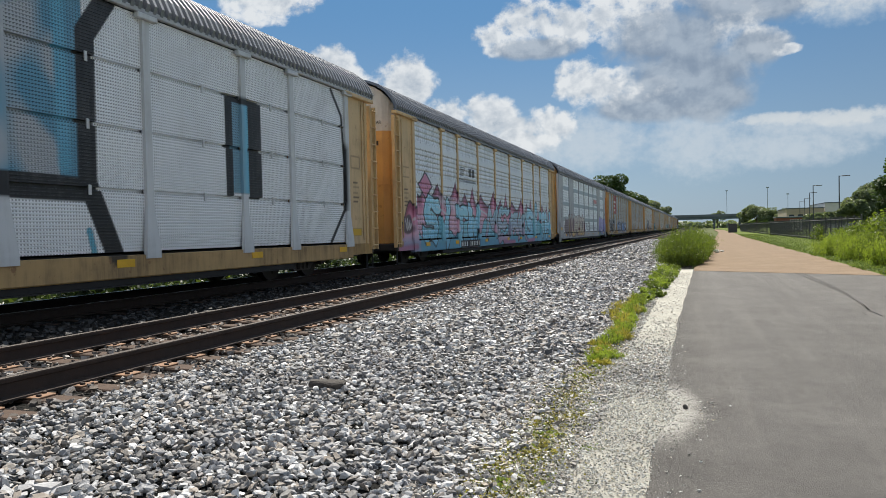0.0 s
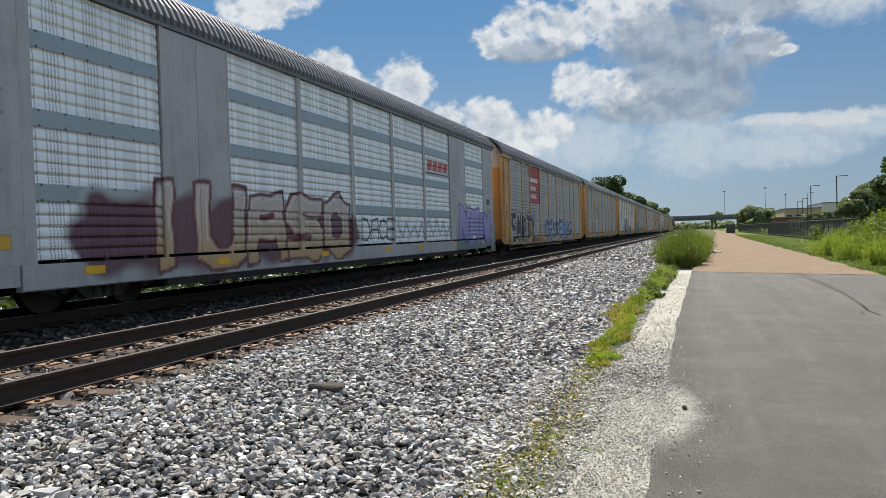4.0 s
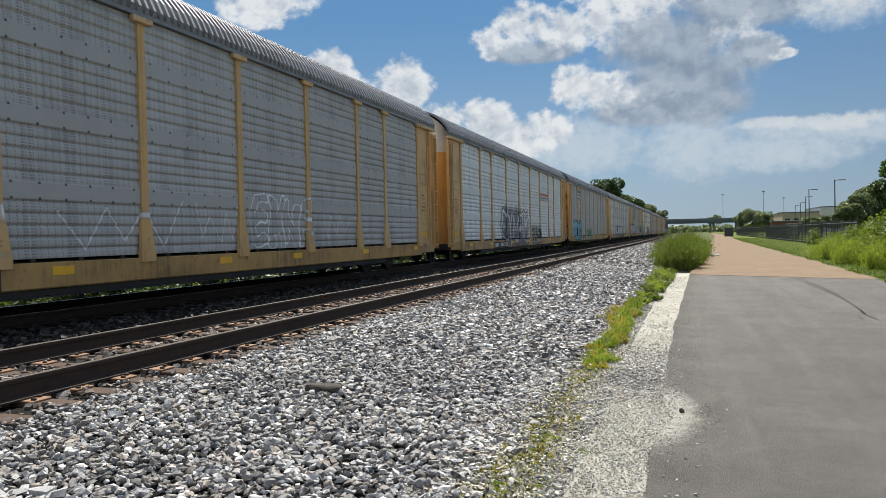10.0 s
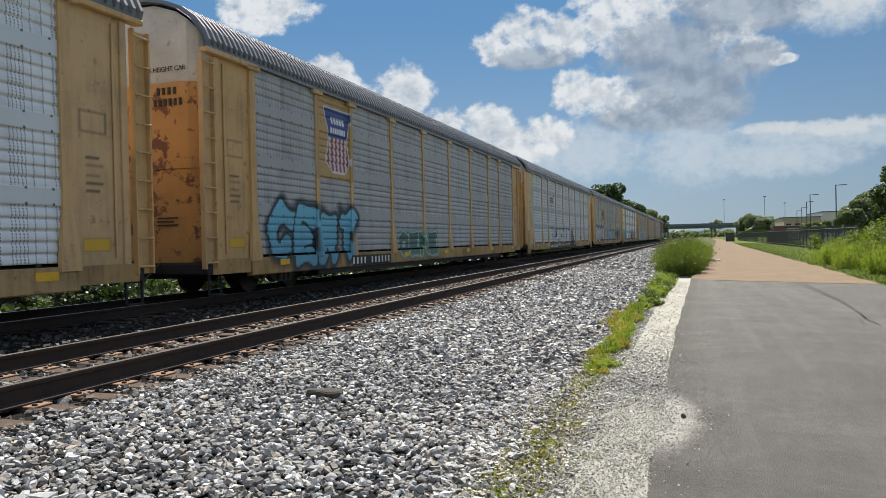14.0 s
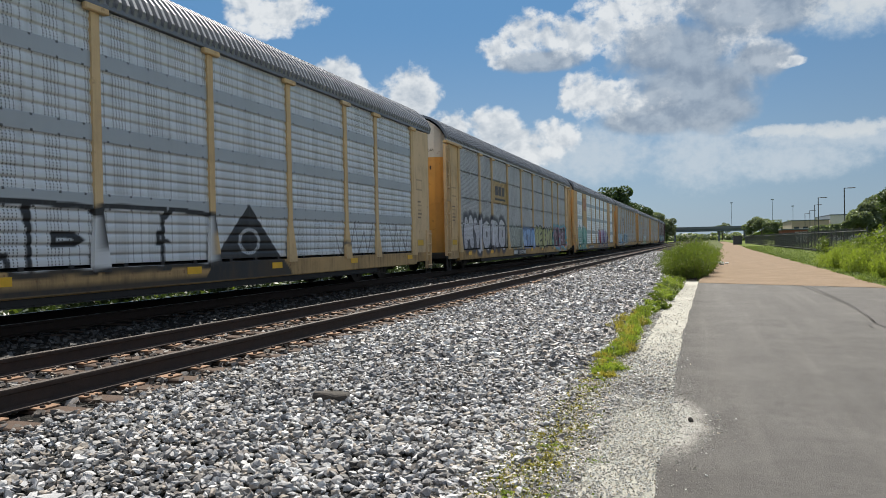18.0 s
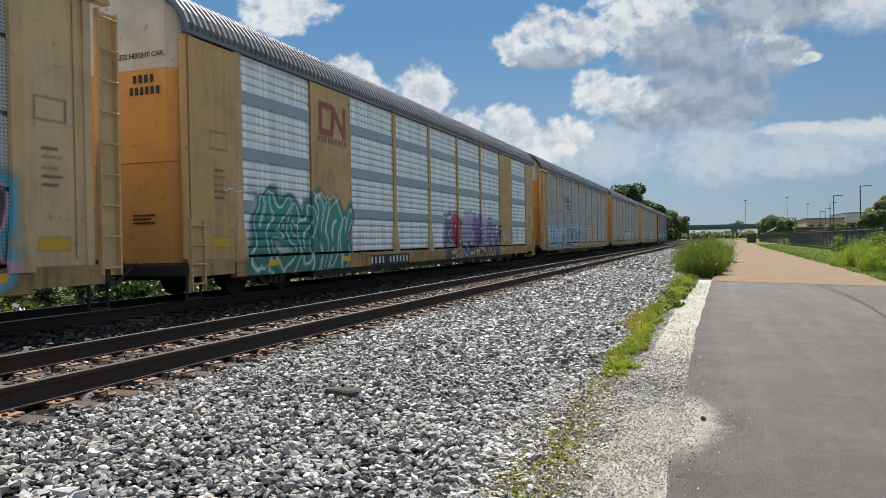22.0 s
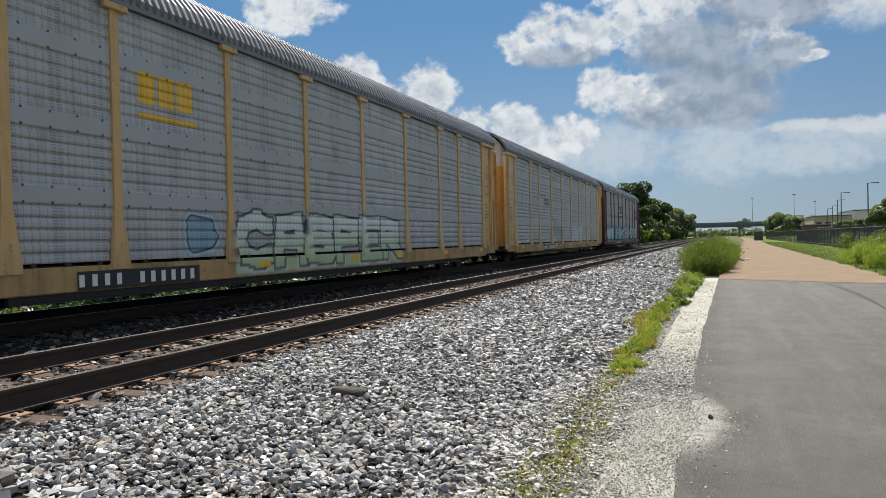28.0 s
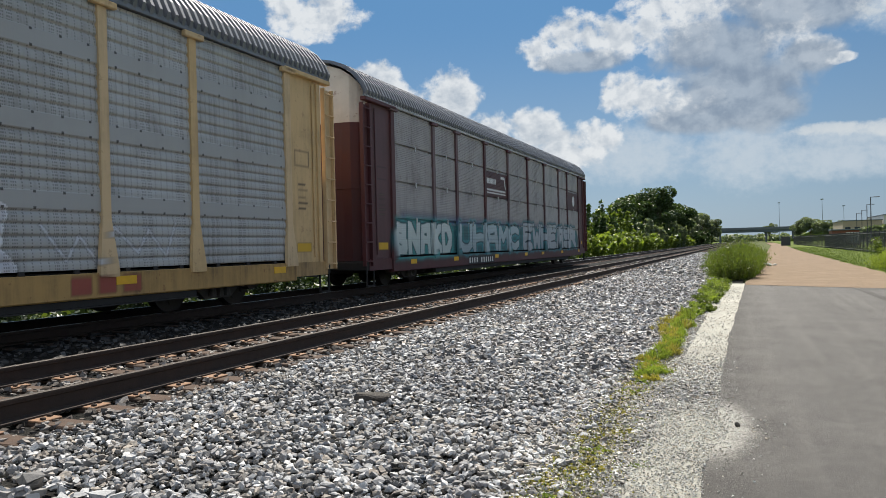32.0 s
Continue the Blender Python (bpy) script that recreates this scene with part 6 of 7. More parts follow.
for mat, n, seed in ((mat_leaf, 16000, 31), (mat_leafdark, 9000, 32)):
    rng = np.random.default_rng(seed)
    y = 22 + 110 * rng.random(n) ** 1.6
    x = np.array([red_right(v) for v in y]) - 0.12 + rng.random(n) ** 1.4 * 5.4
    tagged(new("grass_blades", leaves_mesh("grass_blades", np.stack([x, y, 0.045 + 0.03 * rng.random(n)], axis=1), 0.022, mat, rng, 2.2, 5.0)), "short green grass blades on the mown verge", "grass", kind="stuff")
# a bank of scrub beyond the tracks, lower towards the grass
for i in range(22):
    y = 66 + i * 7.5
    make_bush(-16.2 - 0.7 * math.sin(i * 1.3), y, 2.6, 5.0, 2.6 + 0.5 * math.sin(i * 2.1) + 0.003 * y, 40 + i, mat_leaf if i % 3 else mat_leaflight, "broad green bush overhanging the grass by the tracks", 0.30, 2600, group="bushes beyond the tracks")
for i in range(21):
    y = 78 + i * 9
    make_bush(-20.0 - 0.8 * math.sin(i * 1.9), y, 3.0, 5.5, 6.6 + 1.0 * math.sin(i * 1.7) + 0.012 * (y - 78), 240 + i, mat_leaf if i % 2 else mat_leafdark, "tall scrub thicket behind the bushes", 0.42, 2200, group="bushes beyond the tracks")
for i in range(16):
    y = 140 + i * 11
    make_bush(-16.6 - 1.2 * math.sin(i * 1.7), y, 3.4, 6.5, 6.2 + 1.4 * math.sin(i * 2.3), 740 + i, mat_leafdark if i % 3 else mat_leafhaze, "dense dark green thicket at the foot of the trees", 0.42, 2800, group="bushes beyond the tracks")
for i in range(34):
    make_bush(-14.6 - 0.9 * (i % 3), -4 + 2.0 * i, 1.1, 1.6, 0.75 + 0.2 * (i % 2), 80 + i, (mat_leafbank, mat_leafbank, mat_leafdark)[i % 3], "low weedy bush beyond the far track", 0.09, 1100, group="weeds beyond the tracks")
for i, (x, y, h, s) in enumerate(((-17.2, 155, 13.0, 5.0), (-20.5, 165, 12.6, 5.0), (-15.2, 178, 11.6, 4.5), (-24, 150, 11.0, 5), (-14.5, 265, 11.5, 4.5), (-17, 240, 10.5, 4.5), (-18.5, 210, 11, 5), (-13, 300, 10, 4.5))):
    make_tree(x, y, h, s, 100 + i, mat_leafdark if i < 4 else mat_leafhaze, "broad dark green tree behind the tracks", leaf=0.3, count=9000)
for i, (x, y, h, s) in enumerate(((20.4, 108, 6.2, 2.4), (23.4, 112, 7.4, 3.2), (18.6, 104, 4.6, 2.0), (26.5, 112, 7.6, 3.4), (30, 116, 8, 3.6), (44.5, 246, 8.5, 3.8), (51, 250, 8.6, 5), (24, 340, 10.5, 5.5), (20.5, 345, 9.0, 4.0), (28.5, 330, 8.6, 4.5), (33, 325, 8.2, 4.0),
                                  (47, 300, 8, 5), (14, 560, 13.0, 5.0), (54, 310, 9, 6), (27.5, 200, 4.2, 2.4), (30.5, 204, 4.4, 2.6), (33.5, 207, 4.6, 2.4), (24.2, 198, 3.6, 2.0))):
    make_tree(x, y, h, s, 120 + i, mat_leafhaze, "rounded tree beyond the fence with haze-paled leaves", leaf=0.17 if y < 200 else 0.34, count=12000 if y < 150 else 7000, group="trees beyond the fence")
for i, (x, y, h) in enumerate(((9.7, 70, 1.6), (9.9, 60, 1.3))):
    make_bush(x, y, 0.5, 0.7, h, 700 + i, mat_leaf, "green weeds climbing the fence foot", 0.08, 900, group="bushes along the fence")
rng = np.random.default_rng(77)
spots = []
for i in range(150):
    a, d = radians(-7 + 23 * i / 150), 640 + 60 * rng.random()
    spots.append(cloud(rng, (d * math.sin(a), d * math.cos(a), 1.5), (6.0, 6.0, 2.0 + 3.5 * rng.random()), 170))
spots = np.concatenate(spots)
tagged(new("far_woods", leaves_mesh("far_woods", spots[spots[:, 2] > -0.3], 1.8, mat_leafhaze, rng)), "low belt of far woods beyond the overpass, haze in its leaf colour", "woods", kind="stuff")
make_tree(8.3, 38, 4.9, 0.9, 140, mat_leafdark, "slender sapling rising above the bushes", "sapling", 0.12, 1500, group="")
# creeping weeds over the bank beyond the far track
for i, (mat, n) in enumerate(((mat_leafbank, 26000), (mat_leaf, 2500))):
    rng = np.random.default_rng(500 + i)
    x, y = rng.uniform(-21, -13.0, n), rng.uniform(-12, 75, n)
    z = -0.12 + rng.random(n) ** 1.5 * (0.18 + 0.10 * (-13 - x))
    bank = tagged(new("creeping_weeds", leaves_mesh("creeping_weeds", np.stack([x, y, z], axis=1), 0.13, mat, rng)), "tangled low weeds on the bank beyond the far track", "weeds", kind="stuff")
# dry litter and seedlings on the earth between stones and fines
for mat, n, seed, size in ((mat_straw, 4200, 600, 0.012), (mat_stem, 3000, 601, 0.014), (mat_leaflight, 1500, 602, 0.010)):
    rng = np.random.default_rng(seed)
    y = 3.3 + 6.5 * rng.random(n) ** 1.3
    x = -1.2 + rng.normal(0, 0.17, n) + np.where(y < 6, 0.06, -0.02)
    tagged(new("dry_litter", leaves_mesh("dry_litter", np.stack([x, y, np.full(n, 0.012) + 0.02 * rng.random(n)], axis=1), size, mat, rng)), "dry straw and seedlings on the gravel edge", "litter", kind="stuff")
# low weeds along the foot of the ballast
rng_weed = random.Random(12)
for i in range(52):
    y = 3.7 + 12.0 * (i / 52) ** 1.15
    if 6.7 < y < 7.3:
        y += 1.2
    near = y < 8.2
    x = (-1.12 + rng_weed.gauss(0, 0.10) + (0.22 if i % 4 == 0 and y < 5.8 else 0)) if near else -1.08 - 0.012 * (y - 8) + rng_weed.gauss(0, 0.08)
    h = rng_weed.uniform(0.03, 0.09) if near else rng_weed.uniform(0.08, 0.16) + 0.10 * min(1.0, (y - 8.2) / 4)
    make_bush(x, y, 0.05 + h * (0.7 if near else 0.3), 0.08 + h * 0.6, h, 300 + i, (mat_straw, mat_leaflight, mat_straw, mat_leaflight, mat_leaflight)[i % 5], "low yellow-green roadside weed in the gravel", 0.011 if near else 0.015, 420 if near else 620, "weed", grassy=not near, group="weeds along the ballast", each=38)
for i in range(16):
    y = 15.2 + 0.72 * i
    make_bush(-1.15 + 0.16 * (i % 3) + 0.008 * (y - 15), y, 0.25 if i > 9 else 0.16, 0.4, 0.16 + 0.014 * i, 460 + i, mat_leaflight if i % 2 else mat_leaf, "low yellow-green roadside weed in the gravel", 0.03, 700, "weed", group="weeds along the ballast", each=50)

# ---- distance: overpass, fence, lamps, buildings ----
def make_bridge():
    b = thing("overpass", pose(0, 430, 0), "long grey concrete road overpass across the tracks", "bridge")
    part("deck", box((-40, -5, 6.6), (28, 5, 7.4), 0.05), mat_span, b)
    part("girder", box((-40, -4.6, 5.4), (26, -4.2, 6.6), 0.03), mat_steelblue, b, "dark painted steel girder")
    part("girder", box((-40, 4.2, 5.4), (26, 4.6, 6.6), 0.03), mat_steelblue, b)
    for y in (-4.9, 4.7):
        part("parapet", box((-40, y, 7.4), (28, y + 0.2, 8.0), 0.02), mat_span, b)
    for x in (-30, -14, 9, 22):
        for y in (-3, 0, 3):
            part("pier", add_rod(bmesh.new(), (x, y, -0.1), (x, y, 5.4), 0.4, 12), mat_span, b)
    part("embankment", prism(((18, -0.1), (34, 6.6), (120, 6.6), (135, -0.1)), "y", -9, 9), mat_grass, b, "grassy embankment")


make_bridge()


def make_fence():
    f = thing("fence", pose(0, 0, 0), "black steel picket fence around the yard", "fence")
    rail = lambda z, y0, y1, x0, x1: add_rod(bmesh.new(), (x0, y0, z), (x1, y1, z), 0.03, 6)
    line = lambda y: 10.2 + 0.003 * (y - 80)
    pick = bmesh.new()
    y = 54.0
    while y < 205:
        part("post", box((line(y) - 0.04, y - 0.04, 0), (line(y) + 0.04, y + 0.04, 2.05), 0.01), mat_fence, f)
        y += 2.4
    for z in (0.25, 1.8):
        part("fence_rail", rail(z, 54, 205, line(54), line(205)), mat_fence, f)
    y = 54.0
    while y < 205:
        add_box(pick, (line(y) - 0.009, y - 0.009, 0.1), (line(y) + 0.009, y + 0.009, 1.98))
        y += 0.2 if y < 120 else 0.4
    part("picketing", pick, mat_fence, f)["kind"] = "stuff"


make_fence()


def make_lamp(x, y, h=9.0):
    l = thing("street_lamp", pose(x, y, -0.05), "tall black lamp post with a flat arm", "street lamp", "lamps in the yard")
    part("base", add_rod(bmesh.new(), (0, 0, 0), (0, 0, 0.6), 0.25, 12), mat_concrete, l)
    part("pole", add_rod(bmesh.new(), (0, 0, 0.5), (0, 0, h), 0.10, 10, 0.075), mat_fence, l)
    part("arm", add_rod(bmesh.new(), (0, 0, h - 0.06), (0.5, 0, h - 0.04), 0.05, 8), mat_fence, l)
    part("lamp_head", box((0.4, -0.19, h - 0.10), (1.55, 0.19, h + 0.03), 0.05), mat_fence, l)


for x, y in ((21.1, 129), (21.3, 157.6), (25.3, 193), (29.4, 234), (31.5, 262)):
    make_lamp(x, y)
for az, el, d in ((4.79, 2.72, 520), (2.08, 2.59, 620), (6.1, 2.2, 560)):
    x, y, h = d * math.sin(radians(az)), d * math.cos(radians(az)), 1.5 + d * math.tan(radians(el))
    m = thing("light_mast", pose(x, y, -0.1), "tall thin steel highway light mast", "mast", "highway masts")
    part("pole", add_rod(bmesh.new(), (0, 0, 0), (0, 0, h), 0.2, 8, 0.12), mat_mast, m)
    part("lamp_ring", add_rod(bmesh.new(), (0, 0, h - 0.6), (0, 0, h), 0.9, 12), mat_mast, m)


def make_house(name, x0, x1, y0, y1, h, mat, label, openings=(), roof_mat=None):
    b = thing(name, pose((x0 + x1) / 2, (y0 + y1) / 2, -0.1), label, "building")
    w, d = (x1 - x0) / 2, (y1 - y0) / 2
    part("wall", box((-w, -d, 0), (w, d, h), 0.03), mat, b)
    part("roof", box((-w - 0.2, -d - 0.2, h), (w + 0.2, d + 0.2, h + 0.25), 0.04), roof_mat or mat_steelblue, b)
    for u, v, ow, oh, m in openings:
        part("panel", box((u - ow / 2, -d - 0.06, v), (u + ow / 2, -d + 0.02, v + oh), 0.02), m, b)
    return b


make_house("brick_building", 15.6, 20.4, 166, 172, 3.0, mat_brick, "small red brick service building with a pale door", ((1.2, 0.4, 2.2, 2.2, mat_wall), (-1.2, 1.2, 1.0, 1.0, mat_glass)))
make_house("warehouse", 27.6, 38.4, 262, 290, 6.7, mat_tan, "tan flat-roofed warehouse behind the yard", [(-4 + 2.6 * i, 3.4, 1.5, 1.4, mat_glass) for i in range(4)])
make_house("warehouse", 38.8, 56, 262, 295, 8.2, mat_wall, "pale flat-roofed warehouse behind trees", [(-6 + 3.5 * i, 4.0, 2.0, 1.4, mat_glass) for i in range(4)])
make_house("office_building", -60, -45, 1250, 1270, 26, mat_steelblue, "distant grey-blue office block beyond the overpass")
s = thing("utility_enclosure", pose(7.5, 175, 0), "dark slatted utility enclosure on the grass", "enclosure")
part("screen", box((-0.9, -0.8, 0), (0.9, 0.8, 1.9), 0.03), mat_fence, s)
part("cap", box((-0.95, -0.85, 1.9), (0.95, 0.85, 1.97), 0.01), mat_fence, s)

# ---- ties and stones ----
def tie_meshes():
    bm = box((-1.295, -0.115, -0.17), (1.295, 0.115, 0.0), 0.012)
    for v in bm.verts:
        v.co += Vector((noise.noise(v.co * 3), noise.noise(v.co * 4 + Vector((5, 0, 0))), 0)) * 0.012
    tie = from_bm("tie", bm, mat_tie)
    plate = from_bm("tie_plate", add_box(add_box(bmesh.new(), (-0.19, -0.10, 0), (0.19, 0.10, 0.018), 0.005), (-0.09, -0.10, 0.016), (-0.072, 0.10, 0.032)), mat_plate)
    return tie, plate, from_bm("spike", box((-0.02, -0.014, 0.012), (0.022, 0.014, 0.036), 0.005), mat_rust)


TIE, PLATE, SPIKES = tie_meshes()
rng_tie = random.Random(4)


def make_track(centre, name, label, near):
    track = thing(name, pose(centre, 0, RAIL_TOP - 0.198), label, "railway track")
    y = -3.0
    rest = []
    for i in range(260 if near else 90):
        t = part("tie", TIE, parent=track, at=pose(rng_tie.uniform(-0.04, 0.04), y, 0, 0, 0, rng_tie.uniform(-1, 1)))
        if i < (90 if near else 20):
            for x in (-0.7525, 0.7525):
                p = part("tie_plate", PLATE, parent=t, at=pose(x, 0, 0.001))
                for u, v in ((-0.10, -0.06), (0.10, 0.06), (0.16, -0.05)) if near and 12 < i < 52 else ():
                    part("spike", SPIKES, parent=t, at=pose(x + u, v, 0.001))
        y += TIE_STEP + rng_tie.uniform(-0.03, 0.03)
    bm = bmesh.new()
    while y < 420:                       # both ways along the line
        add_box(bm, (-1.295, y - 0.115, -0.17), (1.295, y + 0.115, 0))
        y += TIE_STEP
    y = -3.5
    while y > -120:
        add_box(bm, (-1.295, y - 0.115, -0.17), (1.295, y + 0.115, 0))
        y -= TIE_STEP
    part("far_tie_row", bm, mat_tie, track)["kind"] = "stuff"


make_track(TRACK_NEAR, "near_track_ties", "brown weathered timber ties with rusty plates", True)
make_track(TRACK_FAR, "far_track_ties", "dark timber ties under the train", False)

# a broken stone: a skewed chip with flat faces for near ones, a lump of eight facets for small and far ones
GOLDEN = (1 + 5 ** 0.5) / 2
ROUND = np.array([(-1, GOLDEN, 0), (1, GOLDEN, 0), (-1, -GOLDEN, 0), (1, -GOLDEN, 0), (0, -1, GOLDEN), (0, 1, GOLDEN), (0, -1, -GOLDEN), (0, 1, -GOLDEN), (GOLDEN, 0, -1), (GOLDEN, 0, 1), (-GOLDEN, 0, -1), (-GOLDEN, 0, 1)]) / 1.75
ROUND_FACETS = np.array([(0, 11, 5), (0, 5, 1), (0, 1, 7), (0, 7, 10), (0, 10, 11), (1, 5, 9), (5, 11, 4), (11, 10, 2), (10, 7, 6), (7, 1, 8), (3, 9, 4), (3, 4, 2), (3, 2, 6), (3, 6, 8), (3, 8, 9), (4, 9, 5), (2, 4, 11), (6, 2, 10), (8, 6, 7), (9, 8, 1)])
CHIP = np.array([(x, y, z) for z in (-1, 1) for y in (-1, 1) for x in (-1, 1)], dtype=float) * 0.8
CHIP_FACETS = np.array([(0, 2, 3), (0, 3, 1), (4, 5, 7), (4, 7, 6), (0, 1, 5), (0, 5, 4), (2, 6, 7), (2, 7, 3), (0, 4, 6), (0, 6, 2), (1, 3, 7), (1, 7, 5)])
SMALL = np.array([(1, 0, 0), (-1, 0, 0), (0, 1, 0), (0, -1, 0), (0, 0, 1), (0, 0, -1)], dtype=float) * 1.15
SMALL_FACETS = np.array([(0, 2, 4), (2, 1, 4), (1, 3, 4), (3, 0, 4), (2, 0, 5), (1, 2, 5), (3, 1, 5), (0, 3, 5)])


def stones(name, xs, ys, density, size, mat, seed, lift=0.4, height=bed_height, keep=None, fine=True, blur=0.0):
    """Loose broken stones strewn over a stretch of ground, as one mesh."""
    base, tri = {2: (ROUND, ROUND_FACETS), 1: (CHIP, CHIP_FACETS), 0: (SMALL, SMALL_FACETS)}[int(fine)]
    rng = np.random.default_rng(seed)
    n = int((xs[1] - xs[0]) * (ys[1] - ys[0]) * density)
    x, y = rng.uniform(*xs, n), rng.uniform(*ys, n) + rng.normal(0, 1, n) * blur
    if keep is not None:
        m = keep(x, y, rng)
        x, y = x[m], y[m]
        n = len(x)
    v = base[None] * (1 + rng.uniform(-0.45, 0.25, (n, len(base), 1))) + rng.uniform(-0.26, 0.26, (n, len(base), 3))
    s = size * rng.uniform(0.55, 1.35, n)[:, None, None]
    v = v * s * rng.uniform(0.65, 1.3, (n, 1, 3)) * np.array([1.2, 0.92, 0.68])
    a, b = rng.uniform(0, 6.28, n), rng.normal(0, 0.65, n)
    ca, sa, cb, sb = np.cos(a)[:, None], np.sin(a)[:, None], np.cos(b)[:, None], np.sin(b)[:, None]
    vx, vy, vz = v[..., 0], v[..., 1], v[..., 2]
    vy, vz = vy * cb - vz * sb, vy * sb + vz * cb
    vx, vy = vx * ca - vy * sa, vx * sa + vy * ca
    z = np.array([height(p) for p in x]) + s[:, 0, 0] * lift + rng.uniform(-0.8, 0.9, n) * size
    v = np.stack([vx + x[:, None], vy + y[:, None], vz + z[:, None]], axis=-1).reshape(-1, 3)
    f = (tri[None] + (np.arange(n) * len(base))[:, None, None]).reshape(-1, 3)
    me = bpy.data.meshes.new(name)
    me.vertices.add(len(v)), me.vertices.foreach_set("co", v.astype(np.float32).ravel())
    me.loops.add(len(f) * 3), me.loops.foreach_set("vertex_index", f.astype(np.int32).ravel())
    me.polygons.add(len(f)), me.polygons.foreach_set("loop_start", np.arange(len(f), dtype=np.int32) * 3)
    me.materials.append(mat)
    me.update(calc_edges=True)
    me.shade_flat()
    return me


def thinning(x, y, rng):
    """Stones thin out towards the path."""
    return rng.random(len(x)) < np.clip((-x - 0.98) / 0.5, 0.0, 1)


def between_ties(x):
    return bed_height(x) - 0.012


for xs, ys, density, size, mat, seed in (((-4.62, -0.9), (-12.0, 3.0), 230, 0.038, mat_stone, 9), ((-7.7, -4.62), (-12.0, 2.0), 70, 0.036, mat_stone, 10), ((-4.62, -0.4), (3.0, 8.0), 900, 0.0225, mat_stone, 1), ((-4.62, -0.4), (8.0, 15.0), 640, 0.026, mat_stone, 2), ((-4.62, -0.9), (15.0, 32.0), 270, 0.035, mat_stone, 3), ((-4.62, -1.2), (32.0, 80.0), 60, 0.055, mat_stone, 4),
                                         ((-7.7, -4.62), (2.0, 22.0), 130, 0.028, mat_trackstone, 5), ((-7.7, -4.62), (22.0, 60.0), 35, 0.045, mat_trackstone, 6), ((-9.6, -7.5), (3.0, 30.0), 90, 0.032, mat_shadestone, 7)):
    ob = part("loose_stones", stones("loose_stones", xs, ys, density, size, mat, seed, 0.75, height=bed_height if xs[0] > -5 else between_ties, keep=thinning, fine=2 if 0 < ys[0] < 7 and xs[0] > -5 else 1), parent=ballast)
    ob["kind"] = "stuff"
# small gravel between the stones and the fines
for xs, ys, density, size, seed in (((-1.6, -0.74), (3.2, 7.5), 1700, 0.012, 21), ((-1.5, -0.34), (7.2, 9.4), 1000, 0.0125, 22), ((-1.45, -0.8), (9.4, 16.0), 900, 0.014, 23), ((-1.45, -0.9), (16.0, 26.0), 350, 0.02, 24)):
    part("gravel", stones("gravel", xs, ys, density, size, mat_gravel, seed, 0.4, lambda x: bed_height(x) + 0.016, fine=1, blur=0.45), parent=ballast)["kind"] = "stuff"
# the nearest stones, one by one
STONES = [stones("stone", (-0.001, 0.001), (-0.001, 0.001), 4e5, 0.027, mat_stone, 60 + i, 0.0, lambda x: 0.0, fine=2) for i in range(14)]
rng_stone = random.Random(8)
for i in range(300):
    x, y = rng_stone.uniform(-4.3, -1.5), rng_stone.uniform(3.6, 7.4)
    part("stone", STONES[i % 14], parent=ballast, at=pose(x, y, bed_height(x) + 0.038, rng_stone.uniform(-25, 25), 0, rng_stone.uniform(0, 360)))


def on_fines(x, y, rng):
    edge = np.array([path_edge(v) for v in y])
    spill = np.exp(-((y - 6.2) / 0.7) ** 2)
    return (x < edge + 0.01) | (rng.random(len(x)) < 0.35 * np.exp(-(x - edge) / 0.16) * (0.12 + spill))


for xs, ys, density, size, seed in (((-1.3, 0.25), (3.2, 7.5), 4200, 0.0065, 11), ((-1.2, -0.1), (7.2, 9.6), 2200, 0.009, 14), ((-1.2, -0.2), (9.6, 12.5), 500, 0.008, 12), ((-1.1, -0.2), (12.5, 25.0), 90, 0.011, 13)):
    ob = part("chippings", stones("chippings", xs, ys, density, size, mat_pebble, seed, 0.5, lambda x: 0.0 if x < -0.35 else 0.012, on_fines, False, 0.45), parent=ballast)
    ob["kind"] = "stuff"
# an old piece of timber and a second one half buried
for x, y, z, w, turn, high in ((-3.12, 5.80, 0.13, 0.33, 8, 0.085), (-2.68, 8.72, 0.095, 0.26, 20, 0.04)):
    bm = box((-w / 2, -0.05, 0), (w / 2, 0.05, high), 0.014)
    bmesh.ops.subdivide_edges(bm, edges=list(bm.edges), cuts=2, use_grid_fill=True)
    for v in bm.verts:
        v.co += Vector((0, noise.noise(v.co * 9), noise.noise(v.co * 11 + Vector((3, 0, 0))))) * 0.03
    ob = tagged(new("wood_block", from_bm("wood_block", bm, mat_chip)), "grey weathered broken timber lying on the ballast", "timber")
    ob.matrix_basis = pose(x, y, z, 4, 2, turn)
bm = bmesh.new()
bmesh.ops.create_icosphere(bm, subdivisions=2, radius=0.022)
for v in bm.verts:
    v.co *= 1 + 0.3 * noise.noise(v.co * 40)
ob = tagged(new("pebble", from_bm("pebble", bm, mat_chip)), "small dark pebble lying on the asphalt", "pebble")
ob.location = (-0.11, 6.29, 0.03)


def ribbon(name, points, width, z, mat, label, category):
    """A thin mark laid along some points of the ground."""
    pts = [Vector((*p, z)) for p in points]
    verts = []
    for i, p in enumerate(pts):
        way = (pts[min(i + 1, len(pts) - 1)] - pts[max(i - 1, 0)]).normalized()
        side = Vector((-way.y, way.x, 0)) * width / 2
        verts += [p + side, p - side]
    faces = [(2 * i, 2 * i + 1, 2 * i + 3, 2 * i + 2) for i in range(len(pts) - 1)]
    return tagged(new(name, mesh_from(name, verts, faces, (mat,))), label, category, kind="structure")


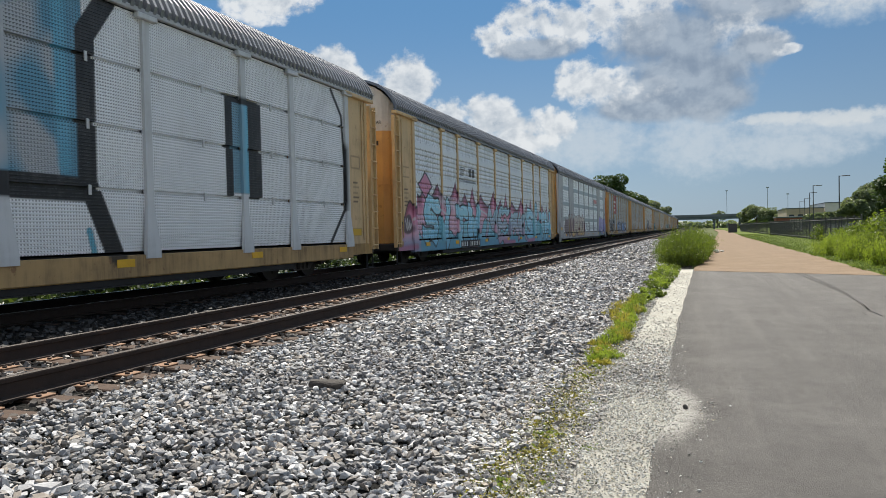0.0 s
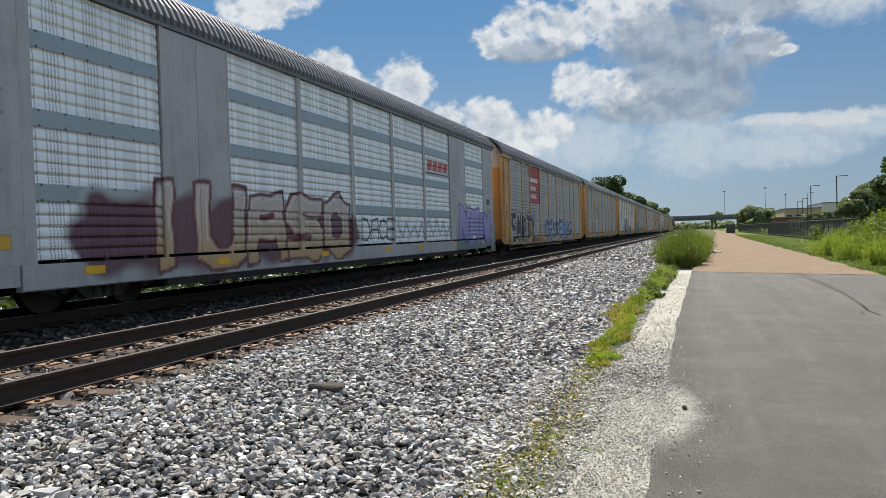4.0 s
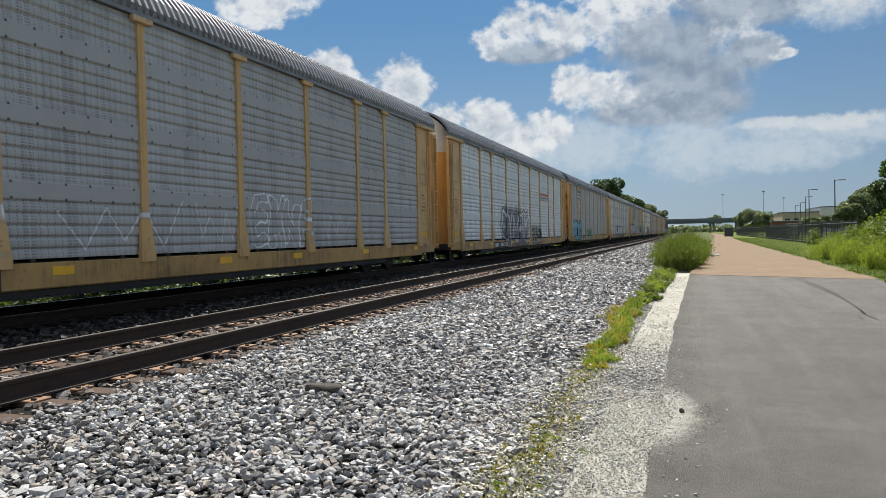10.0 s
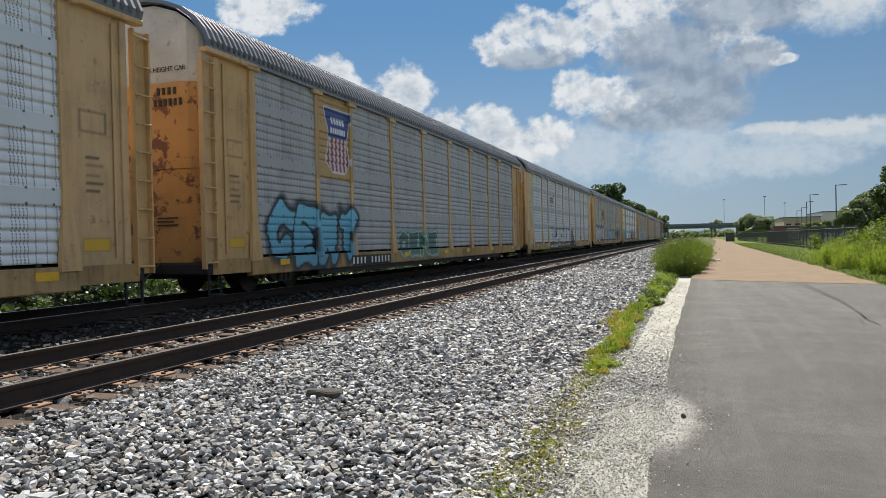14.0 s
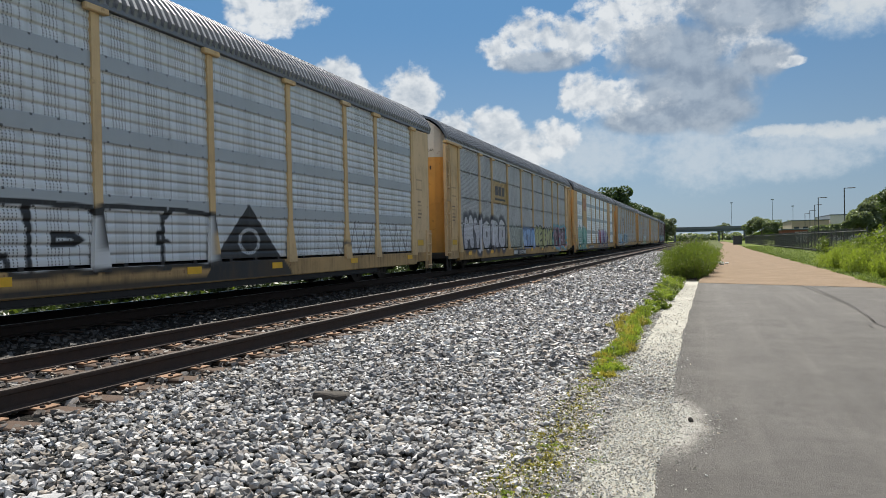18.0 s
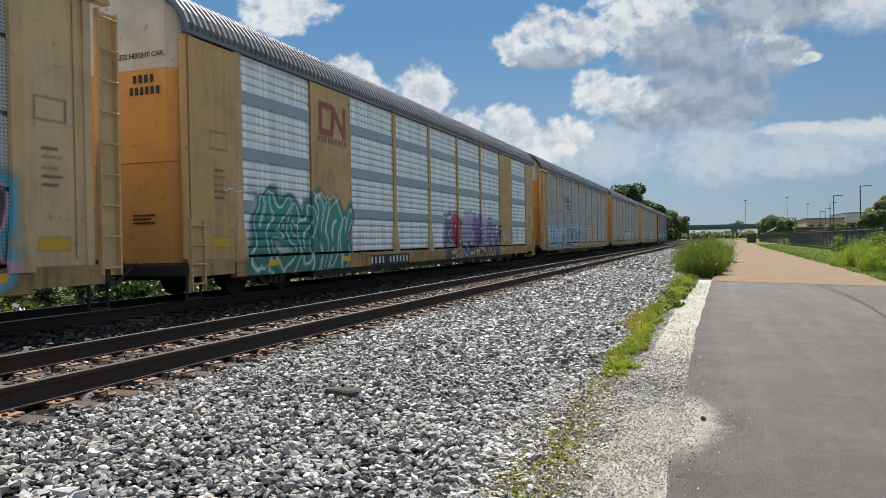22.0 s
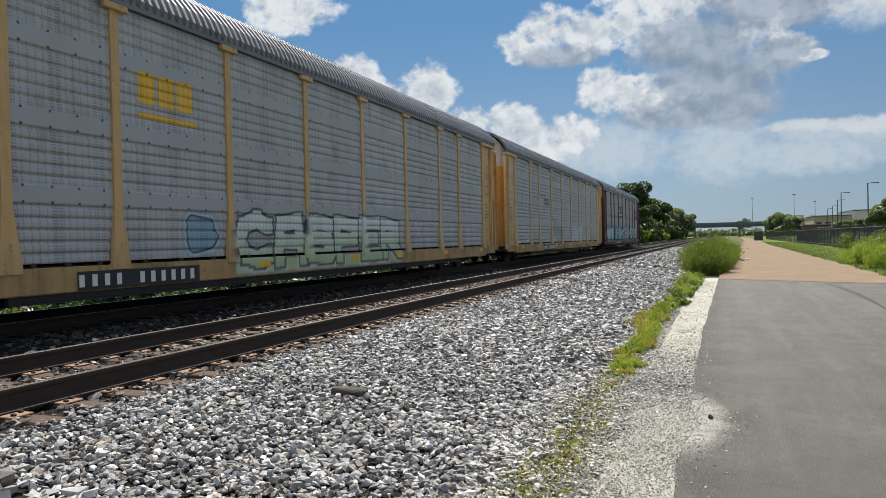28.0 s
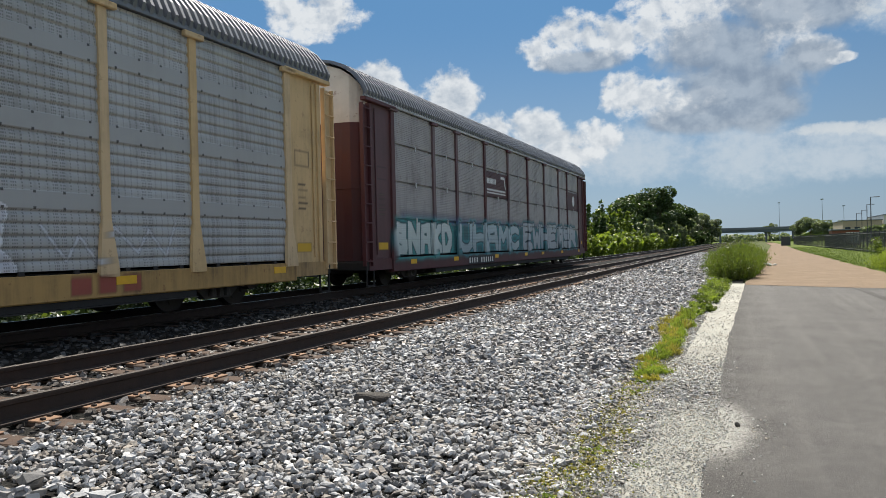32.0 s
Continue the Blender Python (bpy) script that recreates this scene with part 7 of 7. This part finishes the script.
mat_mark = plain("tyre rubber mark", (0.062, 0.058, 0.055), dark=0.7, rough=0.8, scale=2, fine=20)
for side in (0.0, 0.13):
    ribbon("tyre_mark", [(float(np.interp(y, (14.1, 15.5, 17.6, 19.8, 24.6), (2.74, 2.86, 2.94, 2.93, 2.84))) + side * (y - 14.1) / 8, y) for y in [14.1 + 0.5 * i for i in range(22)]], 0.028, 0.024, mat_mark, "long faint tyre mark curving over the asphalt", "tyre mark")
ribbon("tyre_mark", [(2.67 + 0.10 * math.cos(a), 13.35 + 0.75 * math.sin(a)) for a in [0.0 + 0.2 * i for i in range(16)]], 0.028, 0.025, mat_mark, "short hooked dark tyre mark on the asphalt", "tyre mark")
for i, (x, y, r) in enumerate(((1.05, 44.0, 0.16), (1.35, 45.2, 0.11), (1.0, 46.5, 0.13))):
    bm = bmesh.new()
    bmesh.ops.create_icosphere(bm, subdivisions=2, radius=r)
    for v in bm.verts:
        v.co *= 1 + 0.35 * noise.noise(v.co * 9 + Vector((i, 0, 0)))
        v.co.z *= 0.6
    ob = tagged(new("rock", from_bm("rock", bm, mat_wall)), "pale grey rock lying beside the gravel path", "rock", "rocks beside the gravel path")
    ob.location = (x, y, 0.02 + r * 0.45)


# bare steel carries an empty layer of sprayed paint
for me in bpy.data.meshes:
    if "paint" not in me.attributes and any(m and m.node_tree.nodes.get("Attribute") for m in me.materials):
        me.color_attributes.new("paint", "FLOAT_COLOR", "POINT").data.foreach_set("color", np.zeros(len(me.vertices) * 4, dtype=np.float32))


# ---- what moves ----
HEAD = 6.05                                # the first car's middle at the start


def motions():
    for k, car in enumerate(CARS):
        start = HEAD + CAR_PITCH * k
        walk(car, [(t, pose(TRACK_FAR, start - SPEED * t, RAIL_TOP)) for t in range(0, 33, 2)])
    turn = 360.0 / (math.tau * 0.44)       # degrees a metre
    for k, wheel, a, along in WHEELS:
        # the wheels turn while they pass the camera; far off they rest
        first = (HEAD + CAR_PITCH * k + along - 45.0) / SPEED
        rows, n = [], 0
        t0, t1 = max(0.0, first), min(32.0, first + 4.8)
        ticks = [i / FPS for i in range(int(round(t0 * FPS)), int(round(t1 * FPS)) + 1)] if t1 > t0 else []
        if not ticks or ticks[0] > 0:
            rows.append((0.0, pose(0, a, 0.44)))
        for t in ticks:
            rows.append((t, pose(0, a, 0.44, (t - t0) * SPEED * turn)))
        if rows[-1][0] < 32.0:
            rows.append((32.0, rows[-1][1]))
        walk(wheel, rows)


motions()
